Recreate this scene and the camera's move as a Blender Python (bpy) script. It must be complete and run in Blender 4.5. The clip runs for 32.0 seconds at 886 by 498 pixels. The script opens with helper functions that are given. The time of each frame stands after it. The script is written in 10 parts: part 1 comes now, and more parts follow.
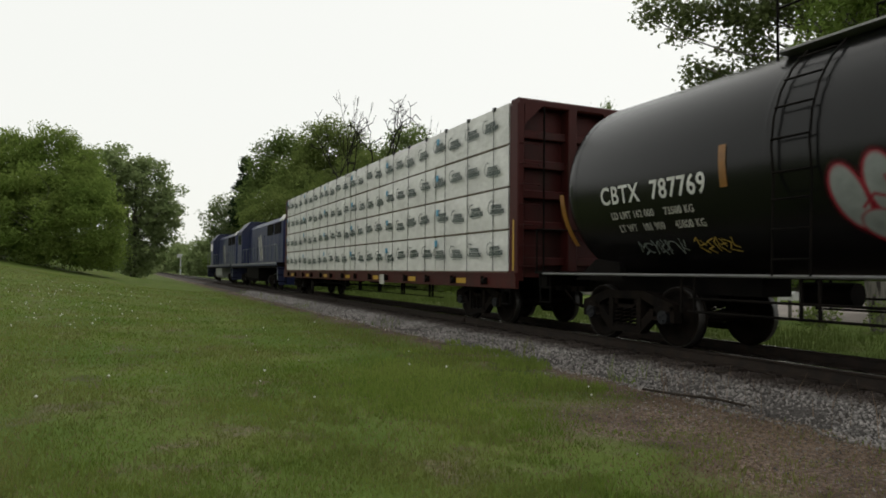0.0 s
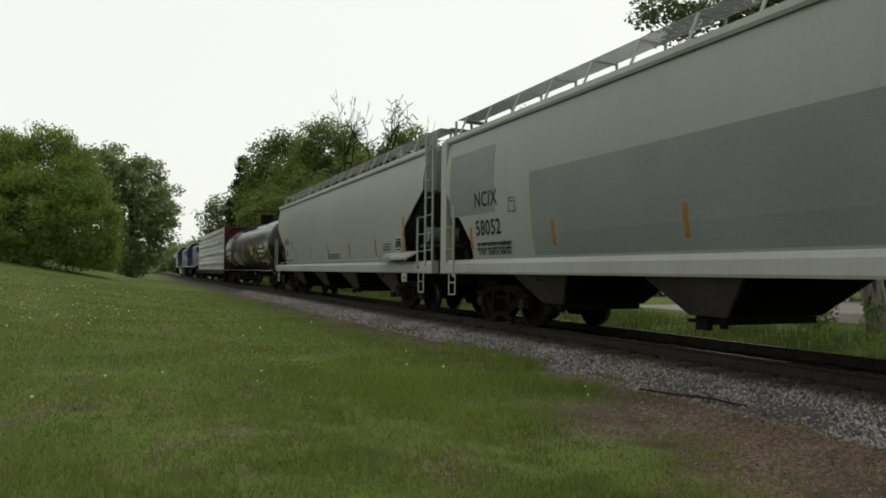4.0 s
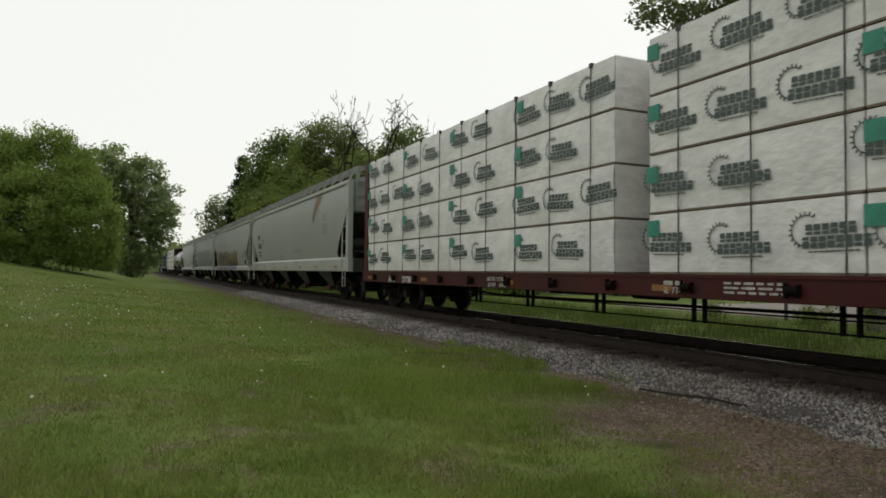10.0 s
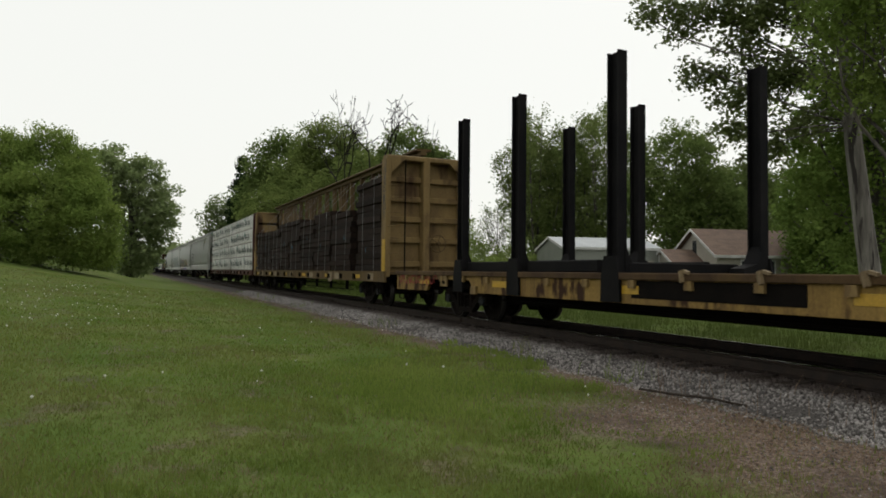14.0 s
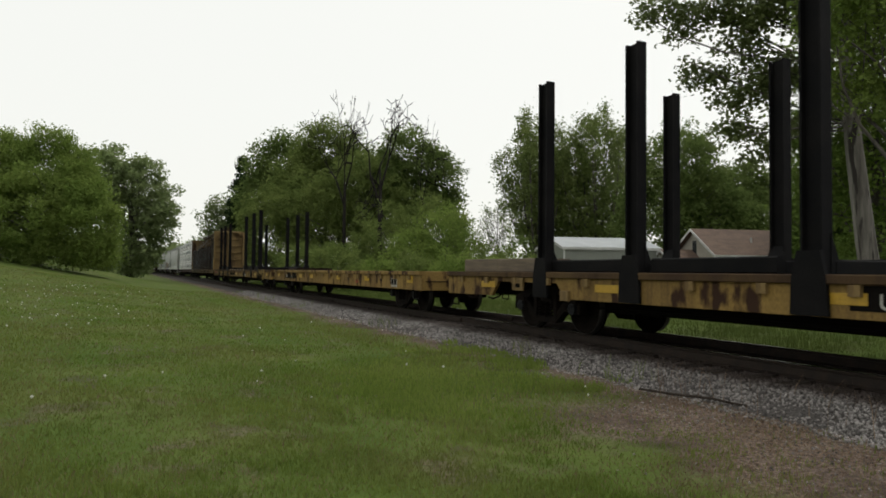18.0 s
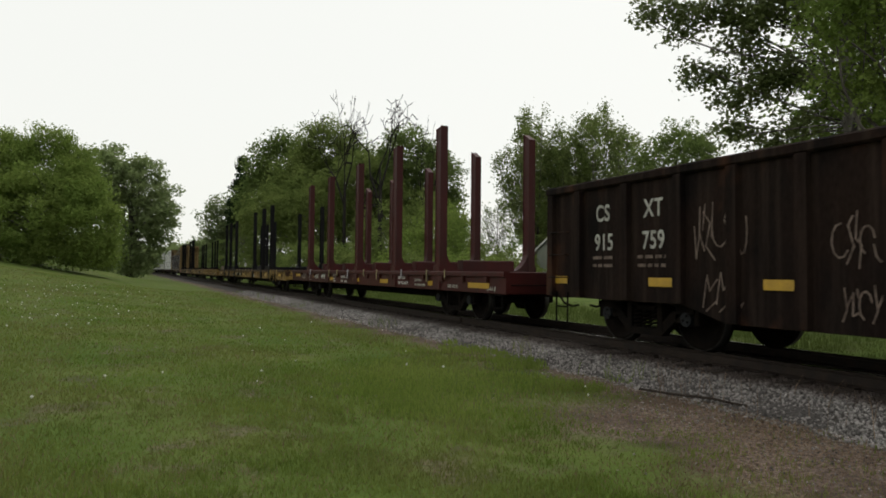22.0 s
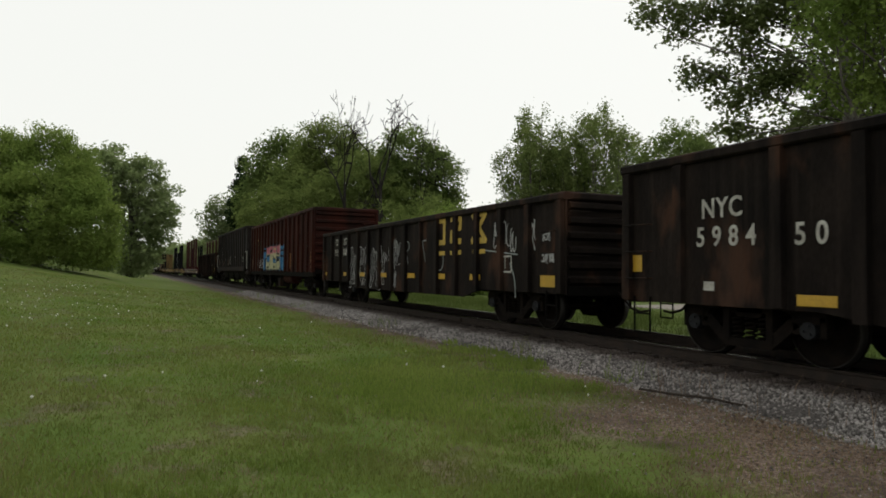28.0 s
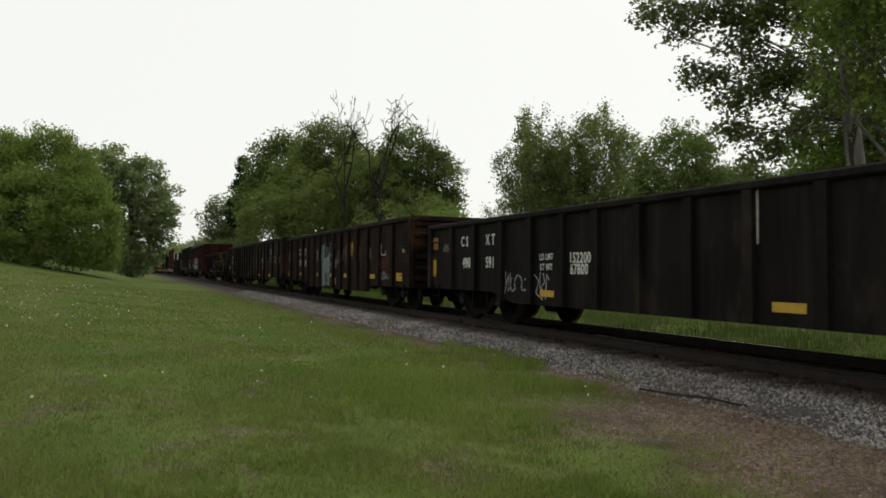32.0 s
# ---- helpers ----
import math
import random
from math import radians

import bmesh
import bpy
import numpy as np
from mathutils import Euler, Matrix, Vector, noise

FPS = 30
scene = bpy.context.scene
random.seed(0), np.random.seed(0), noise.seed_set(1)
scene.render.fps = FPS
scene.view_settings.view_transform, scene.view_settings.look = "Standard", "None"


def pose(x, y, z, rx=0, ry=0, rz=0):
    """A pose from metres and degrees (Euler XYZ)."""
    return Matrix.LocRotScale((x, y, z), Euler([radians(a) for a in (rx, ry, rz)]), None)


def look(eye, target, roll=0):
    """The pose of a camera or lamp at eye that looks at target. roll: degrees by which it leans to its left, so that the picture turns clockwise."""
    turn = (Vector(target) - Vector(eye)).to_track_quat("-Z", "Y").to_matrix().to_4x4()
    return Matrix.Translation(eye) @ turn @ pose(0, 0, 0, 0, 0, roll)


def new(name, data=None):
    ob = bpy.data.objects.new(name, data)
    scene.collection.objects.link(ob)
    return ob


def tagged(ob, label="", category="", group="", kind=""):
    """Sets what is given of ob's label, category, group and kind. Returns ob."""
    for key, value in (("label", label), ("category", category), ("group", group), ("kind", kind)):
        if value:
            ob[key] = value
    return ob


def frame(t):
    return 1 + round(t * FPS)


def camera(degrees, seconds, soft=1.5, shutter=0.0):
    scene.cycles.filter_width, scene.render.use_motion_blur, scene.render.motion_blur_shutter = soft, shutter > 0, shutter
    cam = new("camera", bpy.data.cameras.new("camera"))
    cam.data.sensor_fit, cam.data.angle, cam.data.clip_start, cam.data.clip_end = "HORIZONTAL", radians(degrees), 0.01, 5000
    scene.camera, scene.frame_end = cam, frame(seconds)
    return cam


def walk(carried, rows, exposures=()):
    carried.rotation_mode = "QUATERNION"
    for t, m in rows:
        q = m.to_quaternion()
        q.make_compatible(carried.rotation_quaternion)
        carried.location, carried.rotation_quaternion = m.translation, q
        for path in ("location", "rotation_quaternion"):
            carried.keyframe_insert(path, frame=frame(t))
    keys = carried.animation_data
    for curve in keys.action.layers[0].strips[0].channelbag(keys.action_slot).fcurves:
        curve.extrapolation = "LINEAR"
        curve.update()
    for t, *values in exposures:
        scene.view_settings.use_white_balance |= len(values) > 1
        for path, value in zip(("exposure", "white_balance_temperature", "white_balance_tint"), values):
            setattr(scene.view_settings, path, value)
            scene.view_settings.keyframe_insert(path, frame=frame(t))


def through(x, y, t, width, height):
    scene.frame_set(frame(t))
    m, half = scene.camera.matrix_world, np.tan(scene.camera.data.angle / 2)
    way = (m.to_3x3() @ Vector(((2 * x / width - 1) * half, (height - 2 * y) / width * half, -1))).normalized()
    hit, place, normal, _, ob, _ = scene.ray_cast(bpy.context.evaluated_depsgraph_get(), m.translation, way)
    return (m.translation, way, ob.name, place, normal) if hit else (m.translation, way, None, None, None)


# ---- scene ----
# ---------------------------------------------------------------- camera
# World: y runs along the track the way the train goes, z = 0 is the top of the rails.
cam = camera(66.3, 32.0, soft=1.75, shutter=0.06)
EYE = Vector((0.0, 0.0, 1.11))
ROLL = 0.6


def gaze(turn):
    """Camera pose; turn: degrees further to the left than at rest."""
    a = radians(24.8 - turn)
    up = math.tan(radians(1.95))
    return look(EYE, EYE + Vector((math.sin(a), math.cos(a), up)), ROLL)


walk(cam, [(0.0, gaze(0.26)), (0.55, gaze(0.25)), (0.8, gaze(0.14)), (1.1, gaze(0.05)), (1.5, gaze(0.0)), (32.0, gaze(0.0))])

# ---------------------------------------------------------------- light
world = bpy.data.worlds.new("overcast_sky")
scene.world = world
world.use_nodes = True
wn, wl = world.node_tree.nodes, world.node_tree.links
sky = wn.new("ShaderNodeTexSky")
sky.sky_type, sky.sun_disc = "NISHITA", False
sky.sun_elevation, sky.sun_rotation = radians(58), radians(60)
sky.air_density, sky.dust_density = 1.0, 4.0
cloud = wn.new("ShaderNodeMix")
cloud.data_type = "RGBA"
cloud.inputs["Factor"].default_value = 0.88
cloud.inputs["B"].default_value = (10.15, 10.2, 9.6, 1)
wl.new(sky.outputs["Color"], cloud.inputs["A"])
wl.new(cloud.outputs["Result"], wn["Background"].inputs["Color"])
wn["Background"].inputs["Strength"].default_value = 0.1
sun = new("sun", bpy.data.lights.new("sun", "SUN"))
sun.data.energy, sun.data.angle, sun.data.color = 0.7, radians(25), (1.0, 0.97, 0.92)
sun.matrix_world = look((60 * math.sin(radians(60)), 60 * math.cos(radians(60)), 96), (0, 0, 0))

# ---------------------------------------------------------------- materials
def mat(name, base, alt=None, scale=2.0, rough=0.6, metal=0.0, bump=0.15, bscale=40.0, stretch=(1, 1, 1), rust=None, rust_at=0.62, rust_scale=1.5, rust_soft=0.08, vary=0.0, fine=0.18, coat=0.0, spec=0.5, streak=None):
    """Painted, wooden or mineral surface: two tones mixed at a large scale, fine grain, relief, and patches of rust or dirt."""
    m = bpy.data.materials.new(name)
    m.use_nodes = True
    n, l = m.node_tree.nodes, m.node_tree.links
    p = n["Principled BSDF"]
    tc = n.new("ShaderNodeTexCoord")
    mp = n.new("ShaderNodeMapping")
    mp.inputs["Scale"].default_value = stretch
    l.new(tc.outputs["Object"], mp.inputs["Vector"])

    def nz(sc, detail=5.0):
        t = n.new("ShaderNodeTexNoise")
        t.inputs["Scale"].default_value, t.inputs["Detail"].default_value = sc, detail
        l.new(mp.outputs["Vector"], t.inputs["Vector"])
        return t

    def mix(kind, fac, a, b):
        x = n.new("ShaderNodeMix")
        x.data_type, x.blend_type = "RGBA", kind
        for key, v in (("Factor", fac), ("A", a), ("B", b)):
            if isinstance(v, tuple):
                x.inputs[key].default_value = (*v, 1)
            elif isinstance(v, float):
                x.inputs[key].default_value = v
            else:
                l.new(v, x.inputs[key])
        return x.outputs["Result"]

    def ramp(fac, a, b):
        r = n.new("ShaderNodeMapRange")
        r.inputs["From Min"].default_value, r.inputs["From Max"].default_value = a, b
        l.new(fac, r.inputs["Value"])
        return r.outputs["Result"]

    alt = alt or tuple(c * 0.72 for c in base)
    col = mix("MIX", ramp(nz(scale).outputs["Fac"], 0.35, 0.65), base, alt)
    g = nz(bscale, 3.0)
    tone = n.new("ShaderNodeMapRange")
    tone.inputs["To Min"].default_value, tone.inputs["To Max"].default_value = 1 - 2 * fine, 1 + 2 * fine
    l.new(g.outputs["Fac"], tone.inputs["Value"])
    sc = n.new("ShaderNodeVectorMath")
    sc.operation = "SCALE"
    l.new(col, sc.inputs[0])
    l.new(tone.outputs["Result"], sc.inputs["Scale"])
    col = sc.outputs["Vector"]
    if vary:
        oi = n.new("ShaderNodeObjectInfo")
        tv = n.new("ShaderNodeMapRange")
        tv.inputs["To Min"].default_value, tv.inputs["To Max"].default_value = 1 - vary, 1 + vary
        l.new(oi.outputs["Random"], tv.inputs["Value"])
        s2 = n.new("ShaderNodeVectorMath")
        s2.operation = "SCALE"
        l.new(col, s2.inputs[0])
        l.new(tv.outputs["Result"], s2.inputs["Scale"])
        col = s2.outputs["Vector"]
    p.inputs["Roughness"].default_value = rough
    if rust:
        f = ramp(nz(rust_scale, 9.0).outputs["Fac"], rust_at, rust_at + rust_soft)
        col = mix("MIX", f, col, rust)
        rr = n.new("ShaderNodeMapRange")
        rr.inputs["To Min"].default_value, rr.inputs["To Max"].default_value = rough, 0.9
        l.new(f, rr.inputs["Value"])
        l.new(rr.outputs["Result"], p.inputs["Roughness"])
    if streak:
        # thin runs of dust or dirt down an upright surface
        m2, t2 = n.new("ShaderNodeMapping"), n.new("ShaderNodeTexNoise")
        m2.inputs["Scale"].default_value = (1, 7, 0.4)
        t2.inputs["Scale"].default_value, t2.inputs["Detail"].default_value = 1.1, 6
        l.new(tc.outputs["Object"], m2.inputs["Vector"])
        l.new(m2.outputs["Vector"], t2.inputs["Vector"])
        f = n.new("ShaderNodeMapRange")
        f.inputs["From Min"].default_value, f.inputs["From Max"].default_value = 0.48, 0.78
        f.inputs["To Max"].default_value = streak[3]
        l.new(t2.outputs["Fac"], f.inputs["Value"])
        col = mix("MIX", f.outputs["Result"], col, tuple(streak[:3]))
    l.new(col, p.inputs["Base Color"])
    p.inputs["Metallic"].default_value = metal
    p.inputs["Coat Weight"].default_value = coat
    p.inputs["Specular IOR Level"].default_value = spec
    if bump:
        b = n.new("ShaderNodeBump")
        b.inputs["Strength"].default_value, b.inputs["Distance"].default_value = bump, 0.02
        l.new(g.outputs["Fac"], b.inputs["Height"])
        l.new(b.outputs["Normal"], p.inputs["Normal"])
    return m


def leaf_mat(name, a, b, through=0.35, patch=None, big_scale=0.35):
    """Leaves and blades: colour differs from leaf to leaf, some light passes through."""
    m = bpy.data.materials.new(name)
    m.use_nodes = True
    n, l = m.node_tree.nodes, m.node_tree.links
    n.remove(n["Principled BSDF"])
    geo, tc = n.new("ShaderNodeNewGeometry"), n.new("ShaderNodeTexCoord")
    big = n.new("ShaderNodeTexNoise")
    big.inputs["Scale"].default_value = big_scale
    l.new(tc.outputs["Object"], big.inputs["Vector"])
    add = n.new("ShaderNodeMath")
    add.operation = "MULTIPLY_ADD"
    add.inputs[1].default_value = 0.36
    l.new(geo.outputs["Random Per Island"], add.inputs[0])
    sub = n.new("ShaderNodeMapRange")
    sub.inputs["From Min"].default_value, sub.inputs["From Max"].default_value = 0.3, 0.7
    sub.inputs["To Max"].default_value = 0.64
    l.new(big.outputs["Fac"], sub.inputs["Value"])
    l.new(sub.outputs["Result"], add.inputs[2])
    x = n.new("ShaderNodeMix")
    x.data_type = "RGBA"
    x.inputs["A"].default_value, x.inputs["B"].default_value = (*a, 1), (*b, 1)
    l.new(add.outputs["Value"], x.inputs["Factor"])
    tone = x.outputs["Result"]
    if patch:
        # duller patches of two sizes
        for sc, lo, hi, long in ((0.22, 0.45, 0.7, 1.0), (1.3, 0.52, 0.75, 1.0), (0.75, 0.48, 0.72, 0.06)):
            nz, mr, y, mp = n.new("ShaderNodeTexNoise"), n.new("ShaderNodeMapRange"), n.new("ShaderNodeMix"), n.new("ShaderNodeMapping")
            nz.inputs["Scale"].default_value, nz.inputs["Detail"].default_value = sc, 5
            mp.inputs["Scale"].default_value = (1, long, 1)
            l.new(tc.outputs["Object"], mp.inputs["Vector"])
            l.new(mp.outputs["Vector"], nz.inputs["Vector"])
            mr.inputs["From Min"].default_value, mr.inputs["From Max"].default_value = lo, hi
            mr.inputs["To Max"].default_value = 0.58
            l.new(nz.outputs["Fac"], mr.inputs["Value"])
            y.data_type = "RGBA"
            y.inputs["B"].default_value = (*patch, 1)
            l.new(mr.outputs["Result"], y.inputs["Factor"])
            l.new(tone, y.inputs["A"])
            tone = y.outputs["Result"]
    d, t, s = n.new("ShaderNodeBsdfDiffuse"), n.new("ShaderNodeBsdfTranslucent"), n.new("ShaderNodeMixShader")
    s.inputs["Fac"].default_value = through
    l.new(tone, d.inputs["Color"])
    l.new(tone, t.inputs["Color"])
    l.new(d.outputs["BSDF"], s.inputs[1])
    l.new(t.outputs["BSDF"], s.inputs[2])
    l.new(s.outputs["Shader"], n["Material Output"].inputs["Surface"])
    return m


# ---------------------------------------------------------------- mesh building
class Solid:
    """Gathers vertices and faces of one part."""

    def __init__(self):
        self.v, self.f, self.smooth = [], [], []

    def add(self, verts, faces, smooth=False):
        k = len(self.v)
        self.v += [tuple(p) for p in verts]
        self.f += [tuple(i + k for i in f) for f in faces]
        self.smooth += [smooth] * len(faces)
        return self

    def box(self, x0, x1, y0, y1, z0, z1, b=0.0):
        """A box; b: width of the chamfer round its long edges (along its longest side)."""
        if b <= 0:
            return self.add([(x0, y0, z0), (x1, y0, z0), (x1, y1, z0), (x0, y1, z0), (x0, y0, z1), (x1, y0, z1), (x1, y1, z1), (x0, y1, z1)],
                            [(0, 3, 2, 1), (4, 5, 6, 7), (0, 1, 5, 4), (1, 2, 6, 5), (2, 3, 7, 6), (3, 0, 4, 7)])
        lo, hi = (x0, y0, z0), (x1, y1, z1)
        axis = max(range(3), key=lambda i: hi[i] - lo[i])
        i, j = [k for k in range(3) if k != axis]
        ring = [(lo[i] + b, lo[j]), (hi[i] - b, lo[j]), (hi[i], lo[j] + b), (hi[i], hi[j] - b), (hi[i] - b, hi[j]), (lo[i] + b, hi[j]), (lo[i], hi[j] - b), (lo[i], lo[j] + b)]
        vs = []
        for end in (lo[axis], hi[axis]):
            for a, c in ring:
                p = [0, 0, 0]
                p[axis], p[i], p[j] = end, a, c
                vs.append(p)
        return self.add(vs, [tuple(range(8)), tuple(range(15, 7, -1))] + [(k, (k + 1) % 8, 8 + (k + 1) % 8, 8 + k) for k in range(8)])

    def prism(self, profile, axis, a, b):
        """A closed outline drawn across an axis and drawn out from a to b along it ('x': outline in y, z; 'y': x, z; 'z': x, y)."""
        n = len(profile)
        vs = []
        for e in (a, b):
            for p, q in profile:
                vs.append({"x": (e, p, q), "y": (p, e, q), "z": (p, q, e)}[axis])
        return self.add(vs, [tuple(range(n)), tuple(range(2 * n - 1, n - 1, -1))] + [(k, (k + 1) % n, n + (k + 1) % n, n + k) for k in range(n)])

    def cyl(self, p, q, r, seg=12, r2=None, caps=True):
        p, q = Vector(p), Vector(q)
        r2 = r if r2 is None else r2
        d = (q - p).normalized()
        u = d.orthogonal().normalized()
        w = d.cross(u)
        vs = [p + (u * math.cos(a) + w * math.sin(a)) * r for a in (2 * math.pi * k / seg for k in range(seg))]
        vs += [q + (u * math.cos(a) + w * math.sin(a)) * r2 for a in (2 * math.pi * k / seg for k in range(seg))]
        self.add(vs, [(k, (k + 1) % seg, seg + (k + 1) % seg, seg + k) for k in range(seg)], True)
        if caps:
            self.add(vs, [tuple(range(seg - 1, -1, -1)), tuple(range(seg, 2 * seg))])
        return self

    def pipe(self, pts, r, seg=6):
        for a, b in zip(pts, pts[1:]):
            self.cyl(a, b, r, seg)
        return self

    def bar(self, p, q, w, h):
        """A flat bar from p to q, w wide sideways, h high."""
        p, q = Vector(p), Vector(q)
        d = (q - p).normalized()
        s = d.cross(Vector((0, 0, 1)))
        s = Vector((1, 0, 0)) if s.length < 1e-3 else s.normalized()
        t = s.cross(d)
        vs = [e + s * a * w / 2 + t * c * h / 2 for e in (p, q) for a, c in ((-1, -1), (1, -1), (1, 1), (-1, 1))]
        return self.add(vs, [(0, 3, 2, 1), (4, 5, 6, 7), (0, 1, 5, 4), (1, 2, 6, 5), (2, 3, 7, 6), (3, 0, 4, 7)])

    def mesh(self, name, material, fix=True):
        me = bpy.data.meshes.new(name)
        me.from_pydata(self.v, [], self.f)
        me.polygons.foreach_set("use_smooth", self.smooth)
        if fix and len(self.f) < 4000:
            bm = bmesh.new()
            bm.from_mesh(me)
            bmesh.ops.recalc_face_normals(bm, faces=bm.faces)
            bm.to_mesh(me)
            bm.free()
        me.materials.append(material)
        me.update()
        return me


def part(name, solid, material, parent=None, label="", at=None):
    """One mesh object under a thing or a part. solid: a Solid or a mesh to share."""
    me = solid if isinstance(solid, bpy.types.Mesh) else solid.mesh(name, material)
    ob = new(name, me)
    ob.parent = parent
    if at is not None:
        ob.matrix_basis = at
    if label:
        ob["label"] = label
    return ob


def big_mesh(name, verts, faces, material):
    """A mesh from arrays: verts (n, 3), faces (m, k)."""
    me = bpy.data.meshes.new(name)
    k = faces.shape[1]
    me.vertices.add(len(verts))
    me.vertices.foreach_set("co", np.asarray(verts, np.float32).ravel())
    me.loops.add(faces.size)
    me.loops.foreach_set("vertex_index", faces.astype(np.int32).ravel())
    me.polygons.add(len(faces))
    me.polygons.foreach_set("loop_start", np.arange(0, faces.size, k, dtype=np.int32))
    me.polygons.foreach_set("loop_total", np.full(len(faces), k, np.int32))
    me.materials.append(material)
    me.update(calc_edges=True)
    me.validate()
    return me

# ---------------------------------------------------------------- ground and track
TX = 8.45          # middle of the track
rng = np.random.default_rng(7)

M_ROUGH_BLADE = leaf_mat("rough_grass_blades", (0.135, 0.195, 0.036), (0.235, 0.290, 0.076), 0.5)
M_GRASS_BLADE = leaf_mat("grass_blades", (0.082, 0.138, 0.0200), (0.172, 0.226, 0.045), 0.45, (0.19, 0.168, 0.075), 0.75)
M_VERGE_BLADE = leaf_mat("verge_blades", (0.068, 0.100, 0.024), (0.120, 0.150, 0.046), 0.45)
M_DRY_BLADE = leaf_mat("dry_grass_blades", (0.135, 0.090, 0.064), (0.25, 0.184, 0.128), 0.2)
M_STEEL_DARK = mat("rail_steel", (0.02, 0.016, 0.014), (0.032, 0.023, 0.018), 6, 0.7, 0.1, 0.2, spec=0.15)
M_RAIL_HEAD = mat("rail_head", (0.12, 0.112, 0.105), (0.08, 0.075, 0.07), 8, 0.26, 1.0, 0.05)
M_TIE = mat("creosoted_tie", (0.022, 0.017, 0.013), (0.038, 0.029, 0.022), 5, 0.85, 0, 0.5, 30, (1, 8, 8), vary=0.3, spec=0.15)
M_CONCRETE = mat("concrete_lot", (0.20, 0.172, 0.15), (0.155, 0.135, 0.12), 0.6, 0.85, 0, 0.3, 25)


def ground_z(x, y):
    """Lie of the land: flat by the track, a bank to the left that grows with the distance."""
    x, y = np.asarray(x, float), np.asarray(y, float)
    near = np.clip((y + 6) / 58, 0, 1.25)
    side = 2.4 - x
    bank = np.minimum(0.0935 * (side + np.sqrt(side ** 2 + 3.0)), 3.6)
    fade = 1 - 0.75 * np.clip((y - 75) / 60, 0, 1)
    z = -0.40 + bank * near ** 1.25 * fade
    z = z + 0.02 * np.sin(x * 0.9 + 0.4 * y) * np.cos(y * 0.7) * np.clip(1 - np.abs(x - TX) / 40, 0, 1) * (np.abs(x - TX) > 2.6)
    return z


def ground_material():
    m = mat("lawn", (0.062, 0.102, 0.017), (0.100, 0.126, 0.031), 0.45, 0.95, 0, 0.6, 45, fine=0.3, spec=0.1)
    n, l = m.node_tree.nodes, m.node_tree.links
    p = n["Principled BSDF"]
    col = p.inputs["Base Color"].links[0].from_socket
    tc = n.new("ShaderNodeTexCoord")
    sep = n.new("ShaderNodeSeparateXYZ")
    l.new(tc.outputs["Object"], sep.inputs["Vector"])
    nz = n.new("ShaderNodeTexNoise")
    nz.inputs["Scale"].default_value, nz.inputs["Detail"].default_value = 0.8, 6
    l.new(tc.outputs["Object"], nz.inputs["Vector"])

    def math2(op, a, b, c=None):
        k = n.new("ShaderNodeMath")
        k.operation = op
        for i, v in enumerate((a, b, c)):
            if v is None:
                continue
            if isinstance(v, (int, float)):
                k.inputs[i].default_value = v
            else:
                l.new(v, k.inputs[i])
        return k.outputs["Value"]

    def rng_(v, a, b):
        k = n.new("ShaderNodeMapRange")
        k.interpolation_type = "SMOOTHSTEP"
        k.inputs["From Min"].default_value, k.inputs["From Max"].default_value = a, b
        l.new(v, k.inputs["Value"])
        return k.outputs["Result"]

    wob = math2("MULTIPLY_ADD", nz.outputs["Fac"], 2.4, -1.2)
    xw = math2("ADD", sep.outputs["X"], wob)
    yw = math2("ADD", sep.outputs["Y"], wob)
    # worn bare strip beside the ballast near the camera, thin fringe further along, on both sides of the track
    worn = math2("MULTIPLY", rng_(xw, 3.7, 4.6), math2("SUBTRACT", 1.0, rng_(yw, 5.8, 7.6)))
    fringe = math2("MULTIPLY", rng_(xw, 5.0, 5.8), math2("SUBTRACT", 1.0, rng_(xw, 11.0, 12.2)))
    dry = math2("MAXIMUM", worn, fringe)
    spots = n.new("ShaderNodeTexNoise")
    spots.inputs["Scale"].default_value, spots.inputs["Detail"].default_value = 1.7, 8
    l.new(tc.outputs["Object"], spots.inputs["Vector"])
    dry = math2("MAXIMUM", dry, math2("MULTIPLY", rng_(spots.outputs["Fac"], 0.54, 0.68), 0.6))
    soil = n.new("ShaderNodeTexNoise")
    soil.inputs["Scale"].default_value, soil.inputs["Detail"].default_value = 26, 9
    l.new(tc.outputs["Object"], soil.inputs["Vector"])
    sm = n.new("ShaderNodeMix")
    sm.data_type = "RGBA"
    sm.inputs["A"].default_value, sm.inputs["B"].default_value = (0.052, 0.038, 0.031, 1), (0.205, 0.155, 0.122, 1)
    broad = n.new("ShaderNodeTexNoise")
    broad.inputs["Scale"].default_value, broad.inputs["Detail"].default_value = 1.1, 4
    l.new(tc.outputs["Object"], broad.inputs["Vector"])
    l.new(math2("MULTIPLY", rng_(soil.outputs["Fac"], 0.36, 0.66), rng_(broad.outputs["Fac"], 0.3, 0.56)), sm.inputs["Factor"])
    x = n.new("ShaderNodeMix")
    x.data_type = "RGBA"
    l.new(dry, x.inputs["Factor"])
    l.new(col, x.inputs["A"])
    l.new(sm.outputs["Result"], x.inputs["B"])
    l.new(x.outputs["Result"], p.inputs["Base Color"])
    return m


